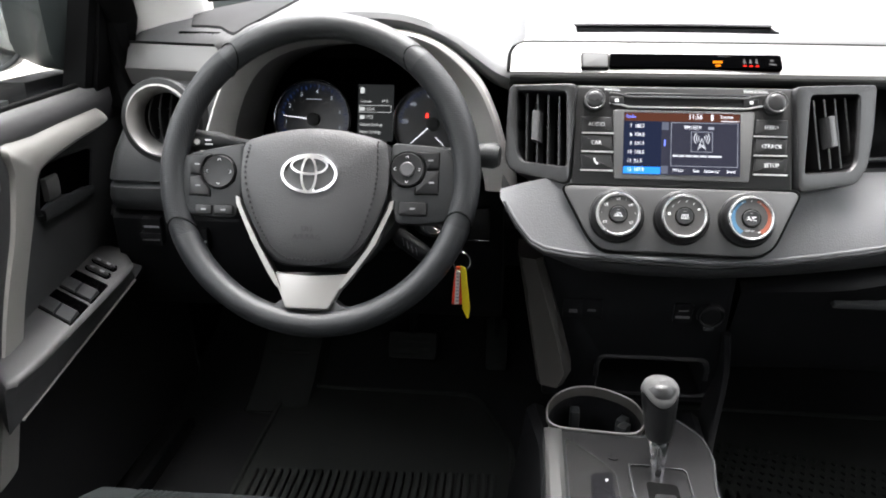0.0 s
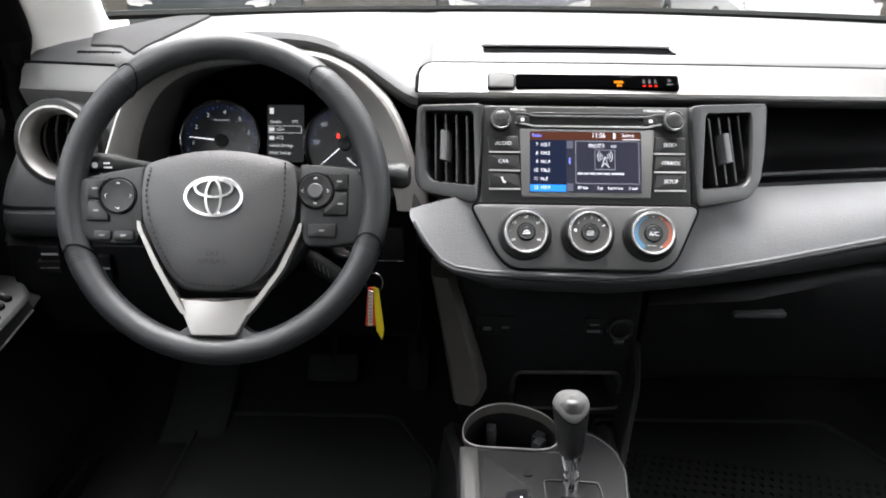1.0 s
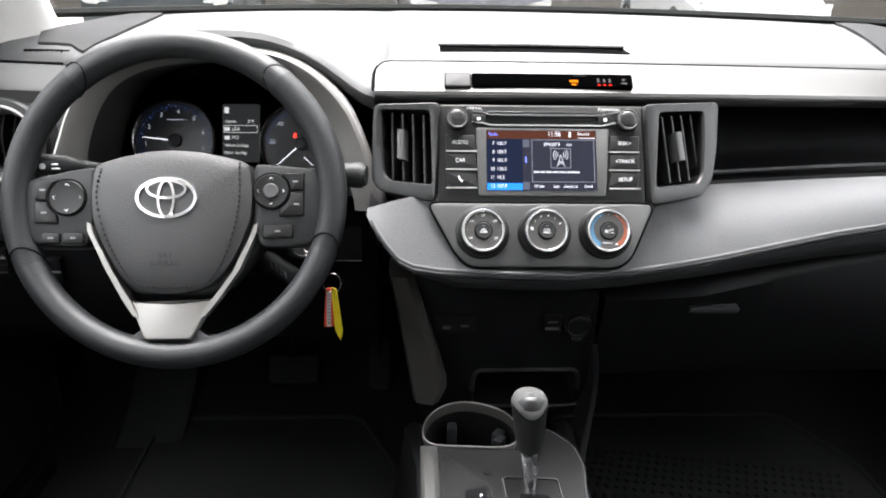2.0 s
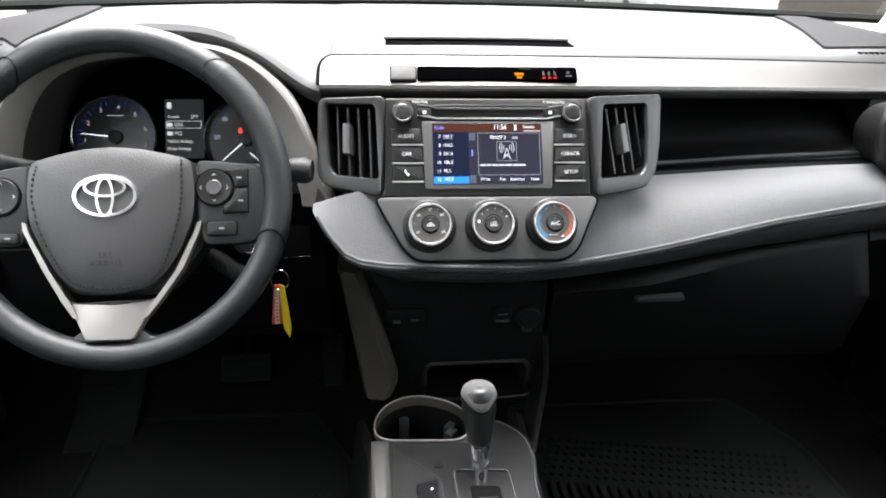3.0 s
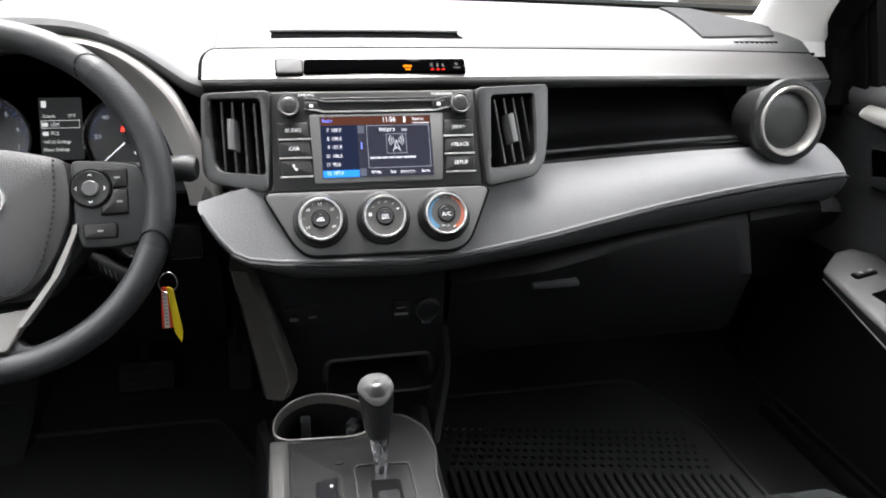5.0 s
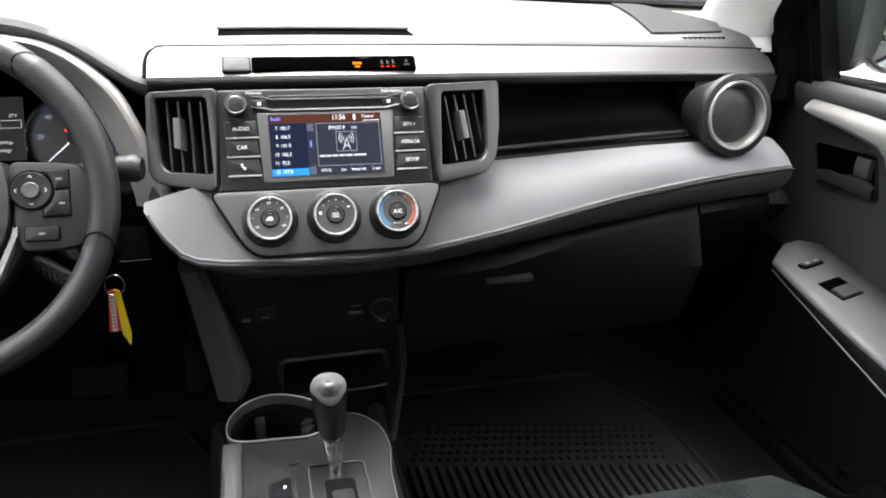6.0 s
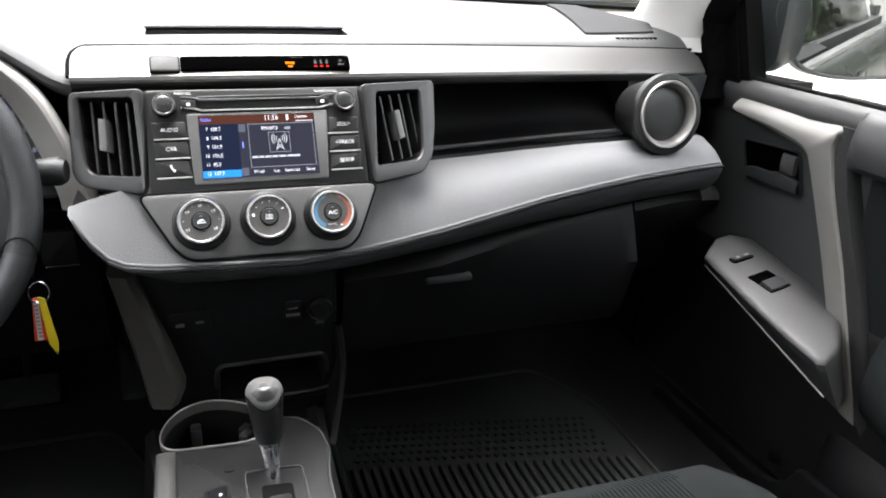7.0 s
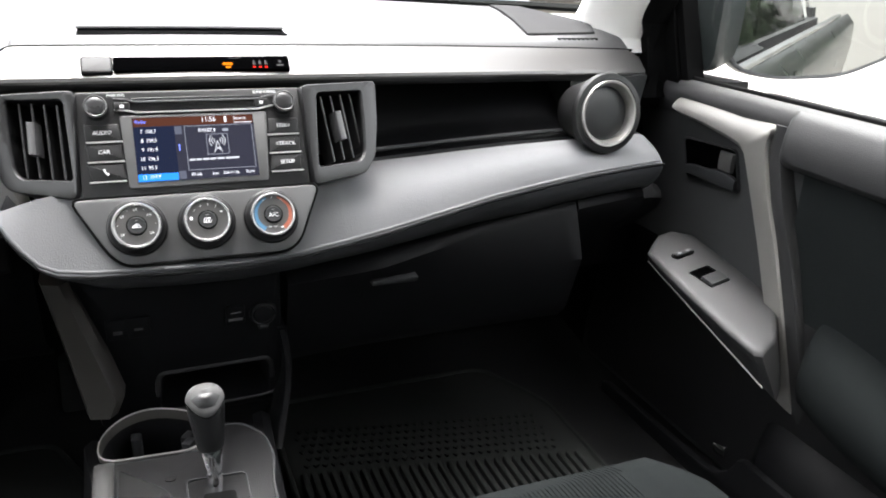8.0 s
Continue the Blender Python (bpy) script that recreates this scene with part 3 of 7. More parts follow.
# stitched lower pad: x, top (y, z), front seam (y, z)
PAD = [(-0.202, -0.050, 0.906, -0.060, 0.900), (-0.196, -0.048, 0.907, -0.070, 0.892), (-0.188, -0.046, 0.909, -0.078, 0.880), (-0.180, -0.044, 0.911, -0.083, 0.869), (-0.166, -0.041, 0.914, -0.087, 0.853),
       (-0.150, -0.039, 0.917, -0.088, 0.845), (-0.12, -0.038, 0.918, -0.088, 0.840), (-0.05, -0.038, 0.918, -0.088, 0.836), (0.03, -0.038, 0.918, -0.084, 0.832), (0.10, -0.034, 0.918, -0.074, 0.833),
       (0.155, -0.010, 0.917, -0.063, 0.837), (0.21, 0.040, 0.909, -0.052, 0.842), (0.287, 0.055, 0.909, -0.039, 0.853), (0.367, 0.056, 0.9135, -0.025, 0.864),
       (0.452, 0.058, 0.917, -0.011, 0.872), (0.526, 0.064, 0.9175, 0.002, 0.877), (0.60, 0.076, 0.916, 0.014, 0.880), (0.66, 0.086, 0.915, 0.027, 0.880), (0.685, 0.093, 0.912, 0.034, 0.879), (0.697, 0.099, 0.907, 0.043, 0.875), (0.703, 0.107, 0.897, 0.055, 0.868), (0.706, 0.118, 0.884, 0.075, 0.858)]


def lower_pad():
    bm = bmesh.new()
    under = bmesh.new()
    secs, low, seam = [], [], []
    xs = sorted(set([round(p[0], 4) for p in PAD] + [round(v, 4) for v in steps(-0.14, 0.68, 41)]))
    for x in xs:
        yt, zt, ys, zs = lerp(PAD, x)
        flat = 1.0 if x < 0.12 else max(0.0, 1 - (x - 0.12) / 0.12)
        bulge = 0.014 * (1 - flat) * (1 if x < 0.48 else max(0.35, 1 - (x - 0.48) / 0.12))
        row = []
        for i in range(9):
            t = i / 8
            y, z = yt + (ys - yt) * t, zt + (zs - zt) * t
            b = bulge * math.sin(math.pi * t ** 1.25)
            d = Vector((ys - yt, zs - zt)).normalized()
            row.append((x, y + d.y * b, z - d.x * b))
        back = [(x, ys + 0.03, zs - 0.004), (x, yt + 0.05, zt - 0.03), (x, yt + 0.05, zt - 0.005) if x > -0.14 else (x, yt + 0.010, zt - 0.010)]
        secs.append(row + back)
        seam.append((x, ys - 0.0022, zs + 0.0012))
        wide = min(1.0, max(0.0, (x - 0.1) / 0.35))
        hang = (0.037 + 0.016 * wide) * min(1.0, max(0.06, (x + 0.200) / 0.10))
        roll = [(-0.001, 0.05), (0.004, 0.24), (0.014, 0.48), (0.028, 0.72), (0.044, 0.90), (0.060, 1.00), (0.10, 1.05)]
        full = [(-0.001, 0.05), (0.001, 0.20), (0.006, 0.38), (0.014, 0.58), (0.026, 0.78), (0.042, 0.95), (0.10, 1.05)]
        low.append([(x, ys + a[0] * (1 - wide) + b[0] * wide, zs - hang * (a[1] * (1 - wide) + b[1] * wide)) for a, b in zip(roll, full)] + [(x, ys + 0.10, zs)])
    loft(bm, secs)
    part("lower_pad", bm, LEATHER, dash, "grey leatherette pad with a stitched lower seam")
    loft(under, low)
    # Darker copy of the pad's leatherette, with the underside's shade in the colour.
    part("pad_underside", under, mat("shaded_leatherette", (0.036, 0.037, 0.039), 0.5, grain=0.35, scale=650, spec=0.3), dash, "leatherette roll below the seam, coloured darker for its shade")
    bm = bmesh.new()
    tube(bm, seam[1:-2], 0.0012, 6)
    part("seam_piping", bm, STITCH, dash, "dark piping along the seam")
    bm = bmesh.new()
    tube(bm, [(x, y + 0.0012, z + 0.0052) for x, y, z in seam[1:-4]], 0.0022, 8)
    part("welt", bm, LEATHER, dash, "raised leatherette welt above the seam")


lower_pad()

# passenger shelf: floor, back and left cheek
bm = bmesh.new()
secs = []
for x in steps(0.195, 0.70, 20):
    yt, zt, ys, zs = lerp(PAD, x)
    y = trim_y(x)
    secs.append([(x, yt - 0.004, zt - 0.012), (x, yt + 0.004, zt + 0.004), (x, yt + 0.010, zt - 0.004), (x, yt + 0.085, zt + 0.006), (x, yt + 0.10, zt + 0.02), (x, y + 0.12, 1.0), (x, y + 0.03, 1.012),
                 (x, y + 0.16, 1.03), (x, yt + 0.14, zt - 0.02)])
# The shelf's inner shade is put into its darker plastic.
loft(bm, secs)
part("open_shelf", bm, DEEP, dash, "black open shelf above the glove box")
bm = bmesh.new()
tube(bm, [(x, lerp(PAD, x)[0] + 0.030, lerp(PAD, x)[1] + 0.0075) for x in steps(0.225, 0.54, 12)], 0.0035, 6)
part("shelf_lip", bm, BLACK, dash)

# body behind the panels
bm = bmesh.new()
secs = []
for x in (-0.775, -0.60, -0.25, -0.19, 0.08, 0.3, 0.6, 0.74):
    secs.append([(x, 0.10, 0.80), (x, 0.20, 0.70), (x, 0.50, 0.66), (x, 0.62, 0.8), (x, 0.62, 0.95), (x, 0.22, 0.9), (x, 0.16, 0.88)])
loft(bm, secs)
part("carrier", bm, DEEP, dash)

# glove box
gb = plane_at((0.36, -0.006, 0.775), (1, 0, 0), (0, -0.18, 0.98))
bm = bmesh.new()
secs = []
for x in steps(0.095, 0.545, 18):
    _, _, ys, zs = lerp(PAD, x)
    b = min(1.0, max(0.0, (x - 0.095) / 0.12))
    secs.append([(x, ys + 0.105, zs - 0.045), (x, ys + 0.052 + 0.04 * (1 - b), zs - 0.046), (x, ys + 0.040 + 0.04 * (1 - b), zs - 0.052), (x, ys + 0.034 + 0.03 * (1 - b), zs - 0.063), (x, -0.004 + 0.014 * b, 0.745), (x, 0.030 + 0.01 * b, 0.65), (x, 0.048 + 0.01 * b, 0.628), (x, 0.12, 0.62), (x, 0.14, 0.80)])
# Lid coloured for the shade below the pad.
loft(bm, secs)
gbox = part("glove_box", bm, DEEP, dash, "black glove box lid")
bm = bmesh.new()
prism(bm, rrect(-0.153, -0.0245, -0.087, -0.016, 0.003), -0.03, 0.005, gb, 0.0025)
part("latch", bm, BLACK, gbox, "charcoal glove box latch")

# driver's knee panel and left end
bm = bmesh.new()
secs = []
for x in steps(-0.765, -0.2, 12):
    secs.append([(x, 0.150, 0.815), (x, 0.12, 0.812), (x, 0.104, 0.810), (x, 0.096, 0.808), (x, 0.092, 0.804), (x, 0.088, 0.80), (x, 0.09, 0.755), (x, 0.10, 0.68), (x, 0.14, 0.64), (x, 0.30, 0.65), (x, 0.30, 0.80), (x, 0.22, 0.815)] if x < -0.56 else
                [(x, 0.150, 0.90), (x, 0.10, 0.89), (x, 0.075, 0.868), (x, 0.07, 0.862), (x, 0.075, 0.82), (x, 0.085, 0.80), (x, 0.09, 0.755), (x, 0.10, 0.68), (x, 0.14, 0.64), (x, 0.30, 0.65), (x, 0.30, 0.88), (x, 0.22, 0.90)])
loft(bm, secs)
bm2 = bmesh.new()
secs = []
for z, xl, yf in ((0.982, -0.735, 0.158), (0.965, -0.737, 0.146), (0.945, -0.742, 0.131), (0.92, -0.751, 0.111), (0.895, -0.758, 0.094), (0.872, -0.762, 0.083), (0.860, -0.764, 0.079),
                  (0.8565, -0.762, 0.083), (0.8535, -0.762, 0.083), (0.850, -0.764, 0.078), (0.835, -0.766, 0.075), (0.822, -0.766, 0.078), (0.814, -0.764, 0.087), (0.812, -0.760, 0.10)):
    secs.append([(xl + 0.010, 0.27, z), (xl, yf + 0.034, z), (xl + 0.003, yf + 0.014, z), (xl + 0.010, yf + 0.004, z), (xl + 0.022, yf, z), (-0.66, yf - 0.002, z), (-0.56, yf, z), (-0.56, 0.27, z)])
loft(bm2, secs)
part("end_panel", bm2, BLACK, dash, "black dashboard end round the outlet")
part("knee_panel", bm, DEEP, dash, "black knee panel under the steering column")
bm = bmesh.new()
hexa(bm, [(0.58, 0.15, 0.93), (0.745, 0.19, 0.925), (0.745, 0.26, 0.925), (0.58, 0.26, 0.93),
          (0.58, 0.15, 0.99), (0.752, 0.185, 0.99), (0.752, 0.26, 1.0), (0.58, 0.26, 1.0)])
part("end_panel", bm, BLACK, dash)
bm = bmesh.new()
secs = []
for x in steps(0.549, 0.760, 6):
    _, _, ys, zs = lerp(PAD, x)
    secs.append([(x, ys + 0.075, zs - 0.045), (x, ys + 0.052, zs - 0.046), (x, ys + 0.040, zs - 0.052), (x, ys + 0.034, zs - 0.063), (x, ys + 0.045, zs - 0.085), (x, ys + 0.11, zs - 0.14), (x, 0.20, 0.64), (x, 0.34, 0.60), (x, 0.34, 0.80)])
loft(bm, secs)
part("end_cover", bm, DEEP, dash, "black cover beside the glove box")


def round_outlet(x, y, z, turn, open_vent, size):
    """A round end outlet: outer cup, silver ring, and a shut disc or open blades."""
    m = Matrix.Translation((x, y, z)) @ Euler((radians(90 - 8), 0, radians(turn))).to_matrix().to_4x4() @ Matrix.Diagonal((size, size, 1, 1))
    bm = bmesh.new()
    ring(bm, [(0.048, -0.07), (0.060, -0.022), (0.0665, -0.010), (0.0685, -0.004), (0.0665, 0.003), (0.058, 0.004), (0.050, -0.004), (0.045, -0.07)], m, 48)
    cup = part("outlet", bm, FASCIA, dash, "round black air outlet with a silver ring")
    bm = bmesh.new()
    prof = [(0.0590, 0.002), (0.0575, 0.0055), (0.0550, 0.0060), (0.0500, 0.0005), (0.0455, -0.0085), (0.0430, -0.021), (0.055, -0.021)] if open_vent else \
        [(0.0565, 0.003), (0.0545, 0.0060), (0.0510, 0.0055), (0.0455, -0.003), (0.0450, -0.012), (0.052, -0.012)]
    ring(bm, prof, m, 48)
    part("outlet_ring", bm, SILVER, cup, "satin silver ring")
    if open_vent:
        bm = bmesh.new()
        revolve(bm, [(0.044, -0.05), (0.044, -0.048)], m)
        part("outlet_back", bm, SEAM, cup)
        for c in (-0.026, -0.009, 0.009, 0.026):
            h = math.sqrt(0.0425 ** 2 - c * c)
            bm = bmesh.new()
            secs = []
            for v in steps(-1, 1, 8):
                xx, dep = c * (1 + 0.10 * (1 - v * v)), -0.012 - 0.010 * v * v
                secs.append([m @ Vector((xx - 0.0016, h * v, dep - 0.022)), m @ Vector((xx - 0.0016, h * v, dep)), m @ Vector((xx, h * v, dep + 0.0012)), m @ Vector((xx + 0.0016, h * v, dep)), m @ Vector((xx + 0.0016, h * v, dep - 0.022))])
            loft(bm, secs)
            part("blade", bm, FASCIA, cup)
        for v in (-0.016, 0.016):
            bm = bmesh.new()
            prism(bm, rrect(-0.039, v - 0.001, 0.039, v + 0.001), -0.040, -0.030, m)
            part("cross_blade", bm, FASCIA, cup)
    else:
        bm = bmesh.new()
        revolve(bm, [(0.0448, -0.020), (0.0448, -0.008), (0.042, -0.0062), (0.02, -0.0050), (0.006, -0.0048)], m, 40)
        part("shutter", bm, VENTPLATE, cup, "shut charcoal disc")
    return cup


round_outlet(0.581, 0.042, 0.9595, 3, False, 0.866)
round_outlet(-0.665, 0.080, 0.946, -3, True, 0.84)

# ---- centre stack ----
STACK_UP = (0, 0.468, 0.884)
stack = plane_at((0, 0, 1.0), (1, 0, 0), STACK_UP)


VENTS = mat("dark_vent_plastic", (0.0115, 0.0115, 0.012), 0.36, grain=0.2, scale=700, spec=0.4)


def centre_vent(s):
    c, d = math.cos(radians(22)), math.sin(radians(22))
    m = plane_at((s * 0.121, 0, 1.0), (c, s * d, 0), STACK_UP)
    if s > 0:
        outer = [(0.0005, 0.0175), (0.112, 0.0135), (0.097, -0.040), (0.081, -0.080), (0.060, -0.099), (-0.016, -0.101)]
        hole = [(0.0215, 0.0065), (0.0855, 0.0036), (0.077, -0.036), (0.067, -0.072), (0.057, -0.0815), (-0.004, -0.080)]
    else:
        outer = [(0.0005, 0.0175), (-0.082, 0.0085), (-0.075, -0.040), (-0.068, -0.082), (-0.056, -0.0935), (0.014, -0.099)]
        hole = [(-0.0115, 0.0065), (-0.0708, 0.0025), (-0.063, -0.036), (-0.054, -0.070), (-0.045, -0.079), (0.0085, -0.078)]
    v = thing("air_vent", "charcoal centre air vent with upright blades", "air vent", group="centre vents")
    o, h = rounded(outer, 0.008), rounded(hole, 0.006)
    bm = bmesh.new()
    frame_ring(bm, o, h, -0.05, 0.006, m, 0.003)
    part("surround", bm, VENTS, v)
    # duct walls painted with the shade of the opening
    bm = bmesh.new()
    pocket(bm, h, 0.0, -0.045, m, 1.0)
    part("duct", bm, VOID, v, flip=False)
    lo, hi = min(p[0] for p in hole), max(p[0] for p in hole)
    for i in range(4):
        t = (i + 0.7) / 4.4
        top, bot = hole[0][0] + (hole[1][0] - hole[0][0]) * t, 0.0
        bot = top - (0.005 if s > 0 else -0.016)
        bm = bmesh.new()
        w = 0.0016
        prism(bm, [(bot - w, -0.0765), (bot + w, -0.0765), (top + w, 0.0035), (top - w, 0.0035)], -0.028, -0.006, m, 0.001)
        part("blade", bm, FASCIA, v)
        if i == (1 if s > 0 else 2):
            bm = bmesh.new()
            a, b = top + (bot - top) * 0.32, top + (bot - top) * 0.68
            prism(bm, [(b - 0.0045, -0.053), (b + 0.0045, -0.053), (a + 0.0045, -0.018), (a - 0.0045, -0.018)], -0.012, 0.004, m, 0.002)
            part("slider", bm, DARK, v, "charcoal slider on the blade")
    for z in (-0.06, -0.03):
        bm = bmesh.new()
        prism(bm, [(lo + 0.006, z), (hi - 0.025, z), (hi - 0.025, z + 0.003), (lo + 0.006, z + 0.003)], -0.04, -0.03, m)
        part("cross_blade", bm, DEEP, v)


for s in (-1, 1):
    centre_vent(s)

head = thing("head_unit", "black touchscreen radio showing a station list", "car radio")
bm = bmesh.new()
prism(bm, rounded([(-0.1195, 0.0165), (0.1205, 0.0165), (0.1195, -0.100), (-0.1215, -0.100)], 0.004), -0.05, 0.0, stack, 0.002)
part("fascia", bm, FASCIA, head, "black satin fascia")
bm = bmesh.new()
prism(bm, [(-0.062, 0.0085), (0.073, 0.0085), (0.078, 0.002), (0.073, -0.0085), (-0.063, -0.0085), (-0.078, 0.001)], 0.0002, 0.0015, stack, 0.0005)
part("disc_slot", bm, GLOSS, head, "glossy black disc slot")
for y, r in ((0.0035, 0.0012), (-0.0085, 0.0011)):
    bm = bmesh.new()
    tube(bm, [stack @ Vector(p) for p in ((-0.082, y + 0.004, 0.002), (-0.070, y + 0.003, 0.002), (-0.060, y, 0.0025), (0.070, y, 0.0025), (0.081, y + 0.003, 0.002), (0.090, y + 0.004, 0.002))], r, 6)
    part("slot_rim", bm, BRIGHT if y < 0 else DARK, head, "thin bright line" if y < 0 else "")
bm = bmesh.new()
prism(bm, rounded([(-0.0775, -0.0115), (0.0785, -0.0115), (0.0725, -0.0915), (-0.0745, -0.0915)], 0.003), 0.0002, 0.002, stack, 0.001)
part("screen_bezel", bm, mat("grey_screen_bezel", (0.085, 0.085, 0.085), 0.35), head, "grey screen bezel")
SCREEN = mat("lcd_off", (0.003, 0.003, 0.004), 0.2, spec=0.2, emit=(0.0125, 0.0130, 0.0205), power=LAMPS)
bm = bmesh.new()
prism(bm, rrect(-0.0655, -0.0855, 0.0625, -0.0145), 0.002, 0.0028, stack)
lcd = part("screen", bm, SCREEN, head, "lit colour screen")


def lit(name, x0, y0, x1, y1, material, h=0.0031):
    bm = bmesh.new()
    prism(bm, rrect(x0, y0, x1, y1), 0.0028, h, stack)
    return part(name, bm, material, lcd)


def on_screen(words, x, y, size, material, align="LEFT", wide=0.85):
    return lettering("caption", words, size, stack @ pose(x, y, 0.0034), material, lcd, align, wide)


UI_W = glow("screen_white", (0.8, 0.82, 0.90), 0.62)
UI_S = glow("screen_soft_white", (0.6, 0.62, 0.68), 0.5)
UI_G = glow("screen_grey", (0.30, 0.32, 0.38), 0.5)
UI_D = glow("screen_dim_grey", (0.10, 0.11, 0.15), 0.5)
UI_B = glow("screen_blue", (0.02, 0.19, 0.72), 0.75)
UI_N = glow("screen_navy", (0.008, 0.011, 0.026), 0.8)
UI_T = glow("screen_brown", (0.045, 0.016, 0.010), 0.9)
UI_L = glow("screen_pale_blue", (0.15, 0.2, 0.75), 0.8)
lit("title_bar", -0.0650, -0.0245, 0.0620, -0.0150, UI_T, 0.0030)
lit("list_panel", -0.0650, -0.0770, -0.0235, -0.0250, UI_N, 0.0030)
lit("selected_row", -0.0650, -0.0850, -0.0240, -0.0770, UI_B, 0.0030)
on_screen("Radio", -0.063, -0.0195, 0.0058, UI_L)
on_screen("11:56", 0.0055, -0.0190, 0.0085, UI_W)
on_screen("Source", 0.0405, -0.0185, 0.0058, UI_W)
lit("caption_line", 0.041, -0.0237, 0.061, -0.0230, UI_W)
lit("battery_icon", 0.0305, -0.0225, 0.0330, -0.0160, UI_W)
for i, (a, b) in enumerate((("7", "100.7"), ("8", "104.5"), ("9", "101.9"), ("10", "106.5"), ("11", "95.5"), ("12", "107.9"))):
    y = -0.0305 - i * 0.0100
    on_screen(a, -0.0560, y, 0.0060, UI_W, "RIGHT")
    on_screen(b, -0.0535, y, 0.0060, UI_W)
for y0, y1 in ((-0.0345, -0.0255), (-0.0845, -0.0755)):
    lit("scroll_button", -0.0232, y0, -0.0158, y1, UI_D)
lit("scroll_mark", -0.0205, -0.053, -0.0190, -0.0455, UI_L)
for x0, y0, x1, y1 in ((-0.0130, -0.0260, 0.0600, -0.0255), (-0.0130, -0.0755, 0.0600, -0.0750), (-0.0130, -0.0755, -0.0125, -0.0255), (0.0595, -0.0755, 0.06, -0.0255)):
    lit("panel_line", x0, y0, x1, y1, UI_G)
on_screen("FM107.9", 0.0015, -0.0315, 0.0063, UI_W)
lit("caption_bar", 0.0275, -0.033, 0.034, -0.030, UI_G)
for x0, x1 in ((-0.0110, -0.0045), (-0.0035, 0.0020), (0.0032, 0.0100), (0.0110, 0.0175), (0.0187, 0.0265), (0.0278, 0.0425)):
    lit("song_bar", x0, -0.0648, x1, -0.0626, UI_S)
for x0, y0, x1, y1 in ((0.009, -0.0590, 0.0325, -0.0585), (0.009, -0.0362, 0.0325, -0.0357), (0.009, -0.059, 0.0095, -0.036), (0.032, -0.059, 0.0325, -0.036)):
    lit("icon_frame", x0, y0, x1, y1, UI_G)
for k, r in enumerate((0.0035, 0.006, 0.0085)):
    for s in (-1, 1):
        bm = bmesh.new()
        pts = [stack @ Vector((0.0207 + s * r * math.cos(a), -0.0435 + r * math.sin(a), 0.0034)) for a in steps(-0.75, 0.75, 6)]
        tube(bm, pts, 0.0005, 4)
        part("radio_wave", bm, UI_S, lcd)
bm = bmesh.new()
for a, b in (((0.0207, -0.0435), (0.0165, -0.057)), ((0.0207, -0.0435), (0.025, -0.057)), ((0.0185, -0.0505), (0.0235, -0.0545)), ((0.023, -0.0505), (0.018, -0.0545))):
    tube(bm, [stack @ Vector((*a, 0.0034)), stack @ Vector((*b, 0.0034))], 0.0005, 4)
part("mast_icon", bm, UI_S, lcd)
for w, x in (("FM Info", -0.0105), ("Scan", 0.0115), ("Station List", 0.0235), ("Sound", 0.0478)):
    on_screen(w, x, -0.0805, 0.0050, UI_W, wide=0.75)

